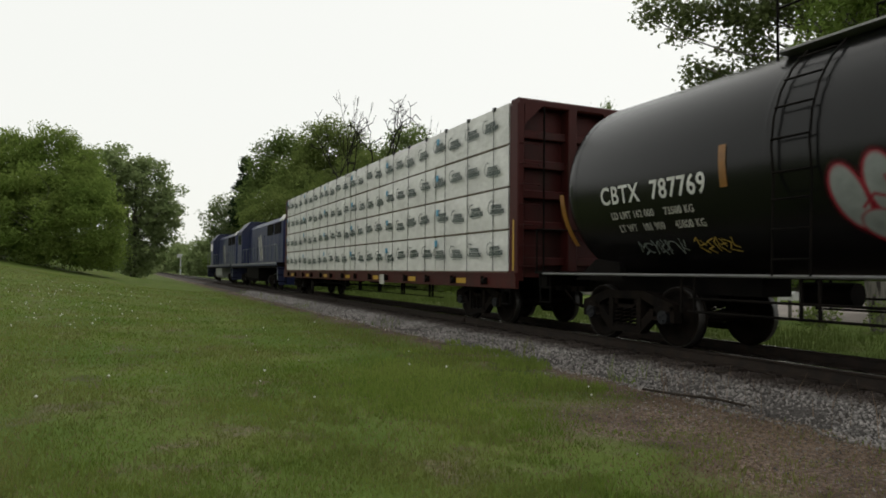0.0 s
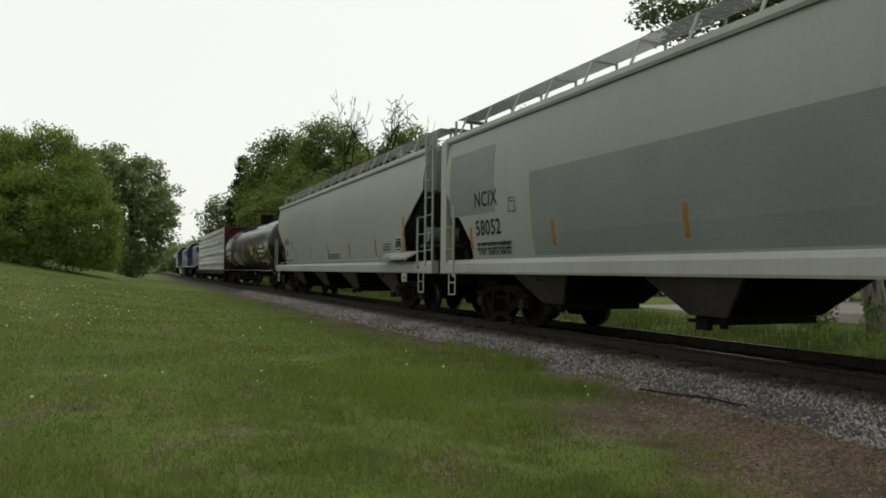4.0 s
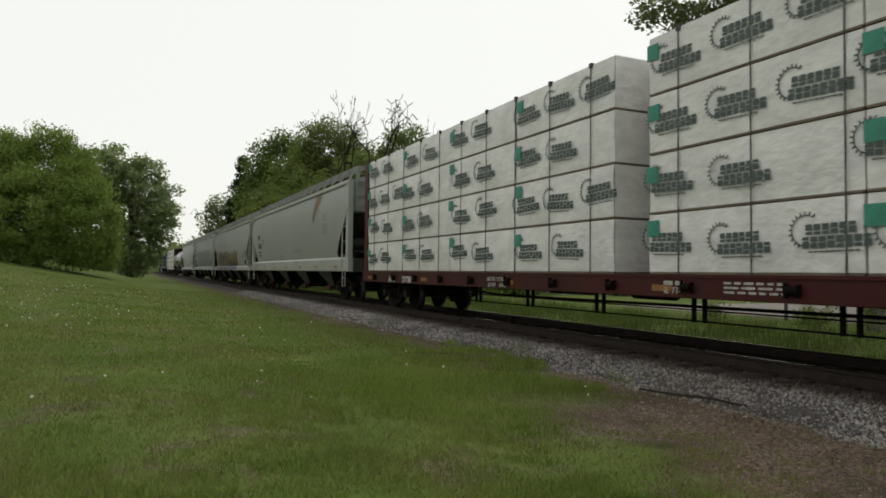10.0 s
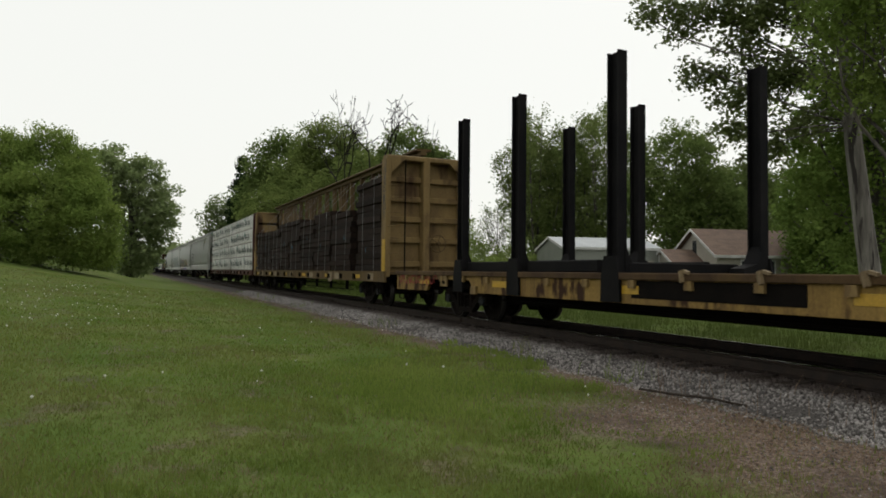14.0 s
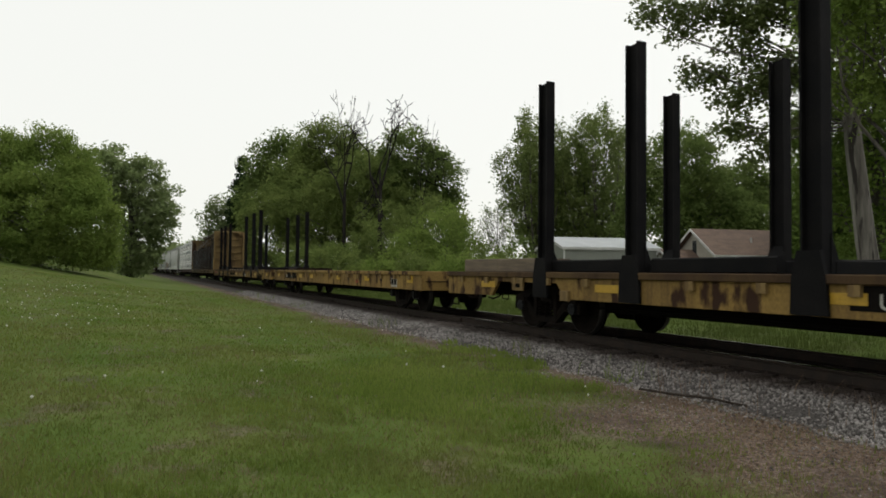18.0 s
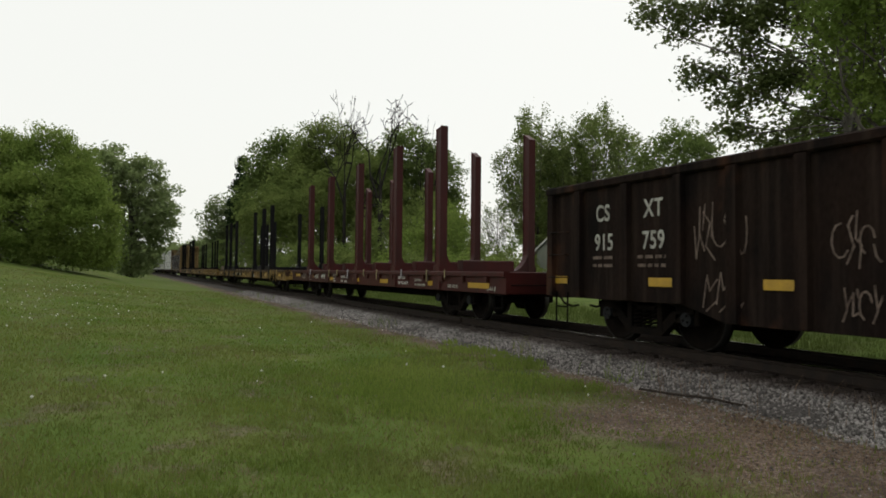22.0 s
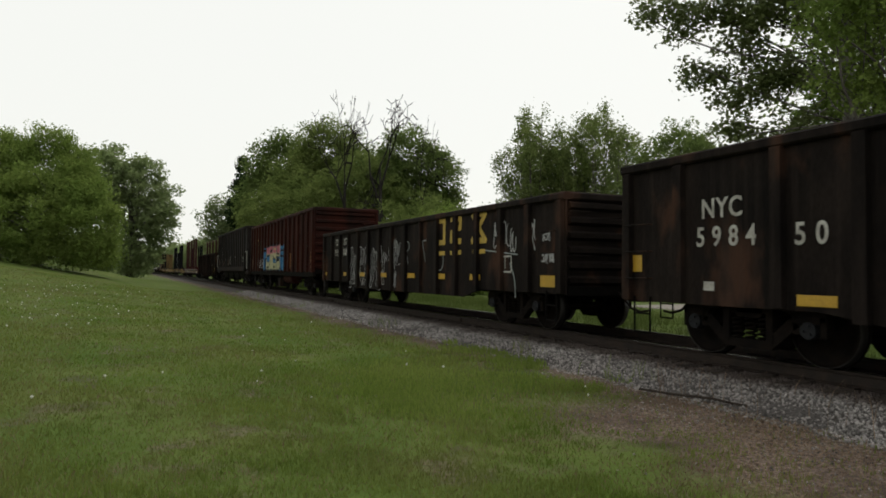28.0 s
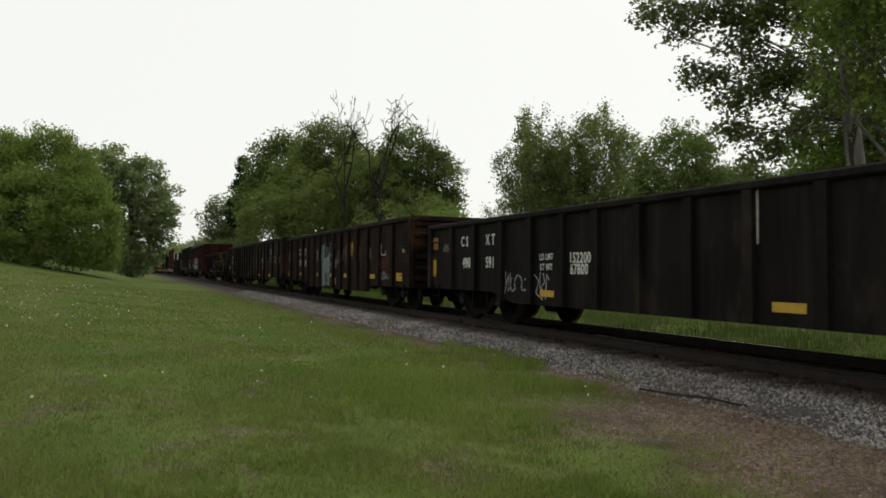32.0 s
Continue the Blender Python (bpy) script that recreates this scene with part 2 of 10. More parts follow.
def ground():
    xs = np.unique(np.concatenate([-np.geomspace(12, 1500, 24), np.arange(-12, 16, 0.35), np.geomspace(16, 1500, 26)]))
    ys = np.unique(np.concatenate([-np.geomspace(8, 900, 18), np.arange(-8, 30, 0.5), np.arange(30, 130, 2.5), np.geomspace(130, 2500, 22)]))
    gx, gy = np.meshgrid(xs, ys)
    gz = ground_z(gx, gy)
    v = np.stack([gx, gy, gz], -1).reshape(-1, 3)
    w = len(xs)
    i = (np.arange(len(ys) - 1)[:, None] * w + np.arange(w - 1)[None]).ravel()
    me = big_mesh("ground", v, np.stack([i, i + 1, i + 1 + w, i + w], -1), ground_material())
    me.polygons.foreach_set("use_smooth", [True] * len(me.polygons))
    tagged(new("ground", me), "mown green lawn with worn dry patches beside the track", "ground", kind="structure")


def ballast():
    m = mat("ballast_bed", (0.085, 0.078, 0.074), (0.055, 0.049, 0.045), 2.2, 0.95, 0, 1.0, 28, fine=0.4, spec=0.1)
    grease_and_shade(m)
    s = Solid()
    pro = [(5.9, -0.46), (6.3, -0.37), (6.75, -0.255), (7.1, -0.21), (9.8, -0.21), (10.15, -0.255), (10.7, -0.4), (10.9, -0.5)]
    ys = [-400, -60, -20, 0, 20, 40, 80, 160, 400, 1200]
    n = len(pro)
    s.add([(px, y, pz) for y in ys for px, pz in pro], [(k * n + i, k * n + i + 1, k * n + n + i + 1, k * n + n + i) for k in range(len(ys) - 1) for i in range(n - 1)])
    bed = tagged(part("ballast", s, m), "grey crushed stone ballast stained and shaded brown near the rails", "ballast", kind="stuff")
    # loose stones
    count = 62000
    y = rng.uniform(0, 1, count) ** 1.9 * 46 - 1.0
    x = 5.95 + rng.beta(1.25, 1.4, count) * 1.8
    far = rng.random(count) < 0.1
    x = np.where(far, rng.uniform(7.9, 10.7, count), x)
    edge = 6.25 + 0.22 * np.sin(1.3 * y + np.sin(2.9 * y)) + 0.12 * np.sin(4.1 * y)
    keep = (x > edge) | (rng.random(count) < 0.4)
    x, y = x[keep], y[keep]
    count = len(x)
    z = np.interp(x, [p[0] for p in pro], [p[1] for p in pro])
    z = np.where(x < 6.2, np.maximum(z, -0.40), z)
    size = rng.uniform(0.009, 0.023, count) * (1 + 0.02 * np.clip(y, 0, 60))
    pebbles("ballast_stones", x, y, z, size, "loose grey and pale crushed stones on the track shoulder", "stones")
    # crumbs of soil and gravel kicked on to the worn strip
    n = 5200
    x, y = rng.uniform(3.2, 6.3, n), rng.uniform(0.6, 8.6, n)
    ok = rng.random(n) < worn_at(x, y) * np.clip((x - 2.9) / 2.8, 0.15, 1)
    x, y = x[ok], y[ok]
    pebbles("gravel", x, y, ground_z(x, y), rng.uniform(0.004, 0.014, len(x)), "small stones and clods scattered on worn soil", "gravel")


def pebbles(name, x, y, z, size, label, category):
    """Rough eight-sided stones."""
    count = len(x)
    base = np.array([(1, 0, 0), (0, 1, 0), (-1, 0, 0), (0, -1, 0), (0, 0, 1), (0, 0, -1)], float)
    v = base[None] * size[:, None, None] * rng.uniform(0.55, 1.45, (count, 6, 1))
    ang = rng.uniform(0, 6.28, (count, 3))
    ca, sa = np.cos(ang), np.sin(ang)
    rz = np.zeros((count, 3, 3))
    rz[:, 0, 0], rz[:, 0, 1], rz[:, 1, 0], rz[:, 1, 1], rz[:, 2, 2] = ca[:, 0], -sa[:, 0], sa[:, 0], ca[:, 0], 1
    rx = np.zeros((count, 3, 3))
    rx[:, 0, 0], rx[:, 1, 1], rx[:, 1, 2], rx[:, 2, 1], rx[:, 2, 2] = 1, ca[:, 1], -sa[:, 1], sa[:, 1], ca[:, 1]
    v = np.einsum("nij,njk,nlk->nli", rz, rx, v)
    v += np.stack([x, y, z + size * 0.35], -1)[:, None]
    tri = np.array([(0, 1, 4), (1, 2, 4), (2, 3, 4), (3, 0, 4), (1, 0, 5), (2, 1, 5), (3, 2, 5), (0, 3, 5)])
    f = (tri[None] + 6 * np.arange(count)[:, None, None]).reshape(-1, 3)
    tagged(new(name, big_mesh(name, v.reshape(-1, 3), f, M_STONE)), label, category, kind="stuff")


def grease_and_shade(m):
    """Rust and greasy dirt, strongest along the rails, with the train's shade in the same brown."""
    n, l = m.node_tree.nodes, m.node_tree.links
    p = n["Principled BSDF"]
    col = p.inputs["Base Color"].links[0].from_socket
    tc, sep, nz, wob = n.new("ShaderNodeTexCoord"), n.new("ShaderNodeSeparateXYZ"), n.new("ShaderNodeTexNoise"), n.new("ShaderNodeMath")
    l.new(tc.outputs["Object"], sep.inputs["Vector"])
    l.new(tc.outputs["Object"], nz.inputs["Vector"])
    nz.inputs["Scale"].default_value, nz.inputs["Detail"].default_value = 2.5, 6
    wob.operation = "MULTIPLY_ADD"
    wob.inputs[1].default_value = 0.6
    l.new(nz.outputs["Fac"], wob.inputs[0])
    l.new(sep.outputs["X"], wob.inputs[2])
    k = n.new("ShaderNodeMapRange")
    k.inputs["From Min"].default_value, k.inputs["From Max"].default_value = 7.12, 7.45
    k.inputs["To Max"].default_value = 0.9
    l.new(wob.outputs["Value"], k.inputs["Value"])
    x = n.new("ShaderNodeMix")
    x.data_type = "RGBA"
    x.inputs["B"].default_value = (0.034, 0.022, 0.017, 1)
    l.new(k.outputs["Result"], x.inputs["Factor"])
    l.new(col, x.inputs["A"])
    l.new(x.outputs["Result"], p.inputs["Base Color"])


def stone_material():
    m = mat("stones", (0.215, 0.2, 0.19), (0.135, 0.122, 0.115), 0.8, 0.9, 0, 0.3, 60)
    n, l = m.node_tree.nodes, m.node_tree.links
    p = n["Principled BSDF"]
    col = p.inputs["Base Color"].links[0].from_socket
    geo = n.new("ShaderNodeNewGeometry")
    r = n.new("ShaderNodeMapRange")
    r.inputs["To Min"].default_value, r.inputs["To Max"].default_value = 0.35, 1.75
    l.new(geo.outputs["Random Per Island"], r.inputs["Value"])
    s = n.new("ShaderNodeVectorMath")
    s.operation = "SCALE"
    l.new(col, s.inputs[0])
    l.new(r.outputs["Result"], s.inputs["Scale"])
    l.new(s.outputs["Vector"], p.inputs["Base Color"])
    grease_and_shade(m)
    return m


def track():
    t = tagged(new("railway_track"), "single straight railway track on dark timber ties", "track", kind="structure")
    foot = [(-0.07, -0.185), (0.07, -0.185), (0.07, -0.172), (0.012, -0.15), (0.009, -0.045), (0.033, -0.035), (0.035, -0.006), (-0.035, -0.006), (-0.033, -0.035), (-0.009, -0.045), (-0.012, -0.15), (-0.07, -0.172)]
    head = [(-0.035, -0.006), (0.035, -0.006), (0.03, 0.0), (-0.03, 0.0)]
    for sx in (-0.755, 0.755):
        r = part("rail", Solid().prism([(TX + sx + a, b) for a, b in foot], "y", -400, 1200), M_STEEL_DARK, t, "dark rusty steel rail")
        part("rail_head", Solid().prism([(TX + sx + a, b) for a, b in head], "y", -400, 1200), M_RAIL_HEAD, r, "bright worn running surface")
        for y in (4.1, 15.9, 27.8, 39.6):
            part("joint_bar", Solid().box(TX + sx - 0.05, TX + sx + 0.05, y - 0.45, y + 0.45, -0.15, -0.05, 0.012), M_STEEL_DARK, t)
    me = Solid().box(-1.3, 1.3, -0.115, 0.115, -0.18, 0.0, 0.012).mesh("tie", M_TIE)
    pl = Solid().box(-0.18, 0.18, -0.09, 0.09, 0.0, 0.02, 0.006)
    pl.cyl((-0.11, 0.06, 0.02), (-0.11, 0.06, 0.05), 0.016, 6)
    pl.cyl((0.11, -0.06, 0.02), (0.11, -0.06, 0.05), 0.016, 6)
    plate = pl.mesh("tie_plate", M_STEEL_DARK)
    for k in range(120):
        y = -4 + k * 0.54
        tie = part("tie", me, None, t, at=pose(TX + rng.uniform(-0.04, 0.04), y + rng.uniform(-0.03, 0.03), -0.185, 0, 0, rng.uniform(-1, 1)))
        if k < 60:
            part("tie_plate", plate, None, tie, at=pose(-0.755, 0, 0))
            part("tie_plate", plate, None, tie, at=pose(0.755, 0, 0))


def blades(name, x, y, h, w, material, lean=0.5, label="", category="grass"):
    """Grass blades: one narrow triangle each, leaning at random."""
    n = len(x)
    a = rng.uniform(0, 6.283, n)
    b = rng.uniform(0, 6.283, n)
    z = ground_z(x, y) - 0.01
    dx, dy = np.cos(a) * w / 2, np.sin(a) * w / 2
    lx, ly = np.cos(b) * h * lean * rng.random(n), np.sin(b) * h * lean * rng.random(n)
    v = np.empty((n, 5, 3))
    v[:, 0] = np.stack([x - dx, y - dy, z], -1)
    v[:, 1] = np.stack([x + dx, y + dy, z], -1)
    v[:, 2] = np.stack([x + dx * 0.7 + lx * 0.35, y + dy * 0.7 + ly * 0.35, z + h * 0.6], -1)
    v[:, 3] = np.stack([x - dx * 0.7 + lx * 0.35, y - dy * 0.7 + ly * 0.35, z + h * 0.6], -1)
    v[:, 4] = np.stack([x + lx, y + ly, z + h], -1)
    k = 5 * np.arange(n)[:, None, None]
    f = (np.array([(0, 1, 2), (0, 2, 3), (3, 2, 4)])[None] + k).reshape(-1, 3)
    return tagged(new(name, big_mesh(name, v.reshape(-1, 3), f, material)), label, category, kind="stuff")


def worn_at(x, y):
    """Share of bare ground at a place."""
    wob = 0.5 * np.sin(x * 2.1 + 1.7 * y) + 0.4 * np.sin(3.3 * y - x)
    a = 0.9 * np.clip((x + wob - 3.4) / 1.5, 0, 1) * np.clip((7.6 - y + wob) / 2.4, 0, 1)
    tufts = np.clip(np.sin(5.1 * x + 2 * np.sin(3.1 * y)) * np.sin(4.3 * y + 1.5 * np.sin(2.7 * x)) + 0.15, 0, 1)
    b = np.clip((x + 0.4 * wob - 5.0) / 0.7, 0, 1)
    return np.maximum(a * (1 - 0.55 * tufts), b * 0.95)


def thin_at(x, y):
    """Straw-coloured thin spots in the lawn, denser towards the worn strip."""
    a = np.sin(1.9 * x + 1.4 * np.sin(1.3 * y + 0.5 * x)) * np.sin(1.6 * y + 1.7 * np.sin(1.1 * x - 0.3 * y))
    b = np.sin(5.7 * x + 2.1 * np.sin(3.9 * y)) * np.sin(4.9 * y + 1.9 * np.sin(4.4 * x))
    c = np.sin(0.45 * x + 0.9) * np.sin(0.33 * y + 0.6 * np.sin(0.4 * x))
    near = np.clip((x + 4) / 7, 0.15, 1) * np.clip((17 - y) / 9, 0.2, 1)
    return np.clip((0.55 * a + 0.5 * b + 0.35 * c - 0.05) * 1.7, 0, 1) * near


def lawn():
    n = 330000
    r = np.exp(rng.uniform(np.log(3.0), np.log(48), n))
    a = np.radians(rng.uniform(-14, 66, n))
    # thinner cover all round, under the tripod and behind it
    m = 90000
    r = np.concatenate([r, np.exp(rng.uniform(np.log(0.25), np.log(40), m))])
    a = np.concatenate([a, np.radians(rng.uniform(66, 346, m))])
    k = 40000
    r = np.concatenate([r, np.exp(rng.uniform(np.log(0.25), np.log(3.0), k))])
    a = np.concatenate([a, np.radians(rng.uniform(-14, 66, k))])
    n = n + m + k
    x, y = r * np.sin(a), r * np.cos(a)
    tuft = 0.5 + 0.5 * np.sin(x * 1.3 + np.sin(y * 0.8) * 2) * np.sin(y * 1.1 + x * 0.4)
    worn = worn_at(x, y)
    thin = thin_at(x, y)
    ok = (x < 6.15) & (rng.random(n) > np.maximum(worn * 0.93, 0.5 * thin))
    x, y, r, tuft, worn, thin = x[ok], y[ok], r[ok], tuft[ok], worn[ok], thin[ok]
    h = rng.uniform(0.025, 0.07, len(x)) * (0.75 + 0.6 * tuft) * (1 - 0.35 * thin) * (1 + 0.3 * (x > 4.3) * (y > 7))
    w = 0.0028 + 0.0008 * r
    dry = rng.random(len(x)) < 0.05 + 0.06 * (1 - tuft) + 0.34 * thin + 0.5 * worn
    blades("grass", x[~dry], y[~dry], h[~dry], w[~dry], M_GRASS_BLADE, 0.7, "short green lawn grass blades")
    blades("dry_grass", x[dry], y[dry], h[dry] * 0.8, w[dry], M_DRY_BLADE, 1.2, "scattered dry straw-coloured grass blades")
    # dead thatch on the worn strip
    n = 60000
    x, y = rng.uniform(3.0, 6.2, n), rng.uniform(0.6, 8.4, n)
    mats = np.clip(0.55 + 0.6 * np.sin(2.7 * x + 1.3 * np.sin(2.2 * y)) * np.sin(2.1 * y + 0.8 * x), 0.05, 1)
    ok = rng.random(n) < worn_at(x, y) * mats
    blades("thatch", x[ok], y[ok], rng.uniform(0.012, 0.05, ok.sum()), rng.uniform(0.003, 0.009, ok.sum()), M_DRY_BLADE, 2.6, "matted dead brown thatch on bare soil")
    # lush tufts where the mower does not reach, along the ballast
    n = 9000
    x, y = rng.uniform(4.5, 6.3, n), 6.7 + rng.uniform(0, 1, n) ** 1.3 * 6.5
    lush = np.sin(2.3 * x + 1.1 * y + np.sin(1.7 * y)) * np.sin(1.9 * y - 1.3 * x) + 0.35 * np.sin(6 * y + 4 * x)
    ok = (lush > 0.1) & (rng.random(n) < np.clip((x - 4.2) / 1.2, 0.1, 1))
    blades("rough_grass", x[ok], y[ok], rng.uniform(0.04, 0.14, ok.sum()), 0.005 + 0.0012 * y[ok], M_ROUGH_BLADE, 0.6, "longer unmown grass tufts along the ballast")
    # bright lush grass beside the worn strip
    n = 30000
    x, y = rng.uniform(1.6, 5.7, n), rng.uniform(5.2, 11.5, n)
    core = 1 - np.hypot((x - 3.4 - 0.22 * (y - 8)) / 1.5, (y - 8.1) / 2.7)
    ok = rng.random(n) < np.clip(core * 1.8 + 0.35 * np.sin(3.1 * x + 1.7 * y) * np.sin(2.6 * y - x), 0, 1)
    blades("lush_grass", x[ok], y[ok], rng.uniform(0.04, 0.105, ok.sum()), 0.004 + 0.0008 * y[ok], M_ROUGH_BLADE, 0.6, "lush bright green grass beside the worn strip")
    # far verge beyond the track
    n = 100000
    y = rng.uniform(0, 1, n) ** 1.5 * 80 - 2
    x = 10.7 + rng.uniform(0, 1, n) ** 1.6 * 11
    blades("verge_grass", x, y, rng.uniform(0.03, 0.1, n) * np.clip(1.5 - (x - 10.7) / 9, 0.5, 1.6), 0.005 + 0.0005 * np.hypot(x, y), M_VERGE_BLADE, 0.9, "taller rough green grass beyond the track")
    # tall weeds and seed stalks on the far verge
    n = 26000
    y = 4 + rng.uniform(0, 1, n) ** 1.4 * 40
    x = rng.uniform(11.6, 17.2, n)
    clump = np.sin(1.7 * x + 1.3 * np.sin(1.1 * y)) * np.sin(1.2 * y + 0.7 * x) + 0.5 * np.sin(4.1 * y + 3.0 * x) + 0.12 * (x - 13) > 0.35
    clump &= ~((x > 16.2) & (y < 16))
    blades("tall_weeds", x[clump], y[clump], rng.uniform(0.12, 0.42, clump.sum()), 0.008 + 0.0007 * y[clump], M_VERGE_BLADE, 0.45, "tall rough green weeds beyond the track", "weeds")
    # tall stalks beside the rail
    n = 900
    y = rng.uniform(2, 45, n)
    x = rng.normal(6.35, 0.22, n)
    clump = np.sin(y * 1.9) + np.sin(y * 0.73 + 1) > 0.7
    blades("weeds", x[clump], y[clump], rng.uniform(0.12, 0.42, clump.sum()), np.full(clump.sum(), 0.012), M_GRASS_BLADE, 0.5, "sparse green weeds at the ballast edge", "weeds")
    n = 70
    y, x = rng.uniform(3.6, 7.2, n), rng.normal(6.5, 0.2, n)
    blades("dead_stalks", x, y, rng.uniform(0.15, 0.55, n), np.full(n, 0.008), M_DRY_BLADE, 0.5, "dry straw-coloured weed stalks at the ballast edge", "weeds")


def flowers():
    """White clover and dandelion heads on the bank, and a few in the lawn."""
    n = 120
    x, y = rng.normal(-2.6, 1.5, n), rng.uniform(15, 38, n)
    xs = np.concatenate([x, rng.uniform(-2, 6, 26)])
    yy = np.concatenate([y, rng.uniform(4.5, 20, 26)])
    s = Solid()
    for a, b in zip(xs, yy):
        z = float(ground_z(a, b))
        r = rng.uniform(0.010, 0.020) * (1 + 0.016 * b)
        h = rng.uniform(0.05, 0.12)
        s.add([(a - r, b, z + h), (a, b - r, z + h), (a + r, b, z + h), (a, b + r, z + h), (a, b, z + h + r), (a, b, z + h - r)],
              [(0, 1, 4), (1, 2, 4), (2, 3, 4), (3, 0, 4), (1, 0, 5), (2, 1, 5), (3, 2, 5), (0, 3, 5)])
    tagged(part("dandelion_heads", s, mat("seed_heads", (0.62, 0.62, 0.55), rough=0.9)), "small white seed heads scattered in the lawn", "flowers", kind="stuff")


M_STONE = stone_material()
ground()
ballast()
track()
lawn()
flowers()
s = Solid().pipe([(5.86, 6.75, -0.33), (6.02, 6.35, -0.34), (6.2, 5.9, -0.33), (6.32, 5.5, -0.36)], 0.016)
tagged(part("stick", s, M_TIE), "thin dark broken branch lying at the ballast edge", "branch")

# ---------------------------------------------------------------- trees and shrubs
M_BARK = mat("grey_bark", (0.10, 0.09, 0.075), (0.055, 0.047, 0.04), 4, 0.9, 0, 1.0, 18, (1, 1, 0.25), fine=0.3)
M_DEAD = mat("dark_dead_wood", (0.024, 0.021, 0.019), (0.016, 0.014, 0.012), 4, 0.9, 0, 0.5, 18, spec=0.1)
M_PALE_BARK = mat("pale_bark", (0.20, 0.186, 0.165), (0.085, 0.076, 0.065), 4, 0.9, 0, 1.0, 14, (1, 1, 0.12), (0.030, 0.025, 0.022), 0.53, 5.0, 0.05, fine=0.35)
M_LEAF_BRIGHT = leaf_mat("bright_leaves", (0.132, 0.201, 0.044), (0.236, 0.301, 0.081), 0.45)
M_LEAF_MID = leaf_mat("mid_leaves", (0.112, 0.156, 0.043), (0.200, 0.245, 0.076), 0.46)
M_LEAF_PALE = leaf_mat("pale_maple_leaves", (0.175, 0.232, 0.098), (0.285, 0.340, 0.160), 0.62)
M_LEAF_DARK = leaf_mat("dark_leaves", (0.094, 0.140, 0.041), (0.172, 0.221, 0.071), 0.48)
M_LEAF_GREY = leaf_mat("grey_green_leaves", (0.132, 0.178, 0.076), (0.230, 0.276, 0.129), 0.48)
M_LEAF_MAPLE = leaf_mat("maple_leaves", (0.120, 0.168, 0.052), (0.225, 0.270, 0.094), 0.48)
M_LEAF_LINDEN = leaf_mat("linden_leaves", (0.100, 0.165, 0.036), (0.190, 0.262, 0.066), 0.42, None, 0.6)
M_LEAF_COTTON = leaf_mat("cottonwood_leaves", (0.090, 0.118, 0.046), (0.180, 0.215, 0.085), 0.42)
M_NEEDLE = leaf_mat("needles", (0.022, 0.040, 0.018), (0.042, 0.064, 0.030), 0.2)


def limb(s, p, q, r0, r1, bend, steps=4, seg=6):
    """A bent, tapered limb from p to q."""
    p, q = Vector(p), Vector(q)
    off = Vector(rng.normal(0, 1, 3)) * bend * (q - p).length
    pts = [p.lerp(q, k / steps) + off * math.sin(math.pi * k / steps) for k in range(steps + 1)]
    for k in range(steps):
        s.cyl(pts[k], pts[k + 1], r0 + (r1 - r0) * k / steps, seg, r0 + (r1 - r0) * (k + 1) / steps, False)
    return pts


def leaf_cloud(centres, spread, count, size, droop=0.0):
    """Leaf quads scattered round clump centres."""
    k = rng.integers(0, len(centres), count)
    p = centres[k] + np.clip(rng.normal(0, 0.9, (count, 3)), -1.8, 1.8) * spread * np.array([1, 1, 0.75])
    p[:, 2] -= droop * np.abs(rng.normal(0, 1, count)) * spread
    up = rng.normal(0, 0.6, (count, 3)) + np.array([0, 0, 0.8])
    a = np.cross(up, rng.normal(0, 1, (count, 3)))
    a /= np.linalg.norm(a, axis=1)[:, None]
    b = np.cross(up, a)
    b /= np.linalg.norm(b, axis=1)[:, None]
    s = size * rng.uniform(0.6, 1.3, count)[:, None]
    v = np.stack([p - a * s * 0.6, p + b * s * 0.42, p + a * s * 0.6, p - b * s * 0.42], 1)
    return v.reshape(-1, 3), np.arange(4 * count).reshape(-1, 4)


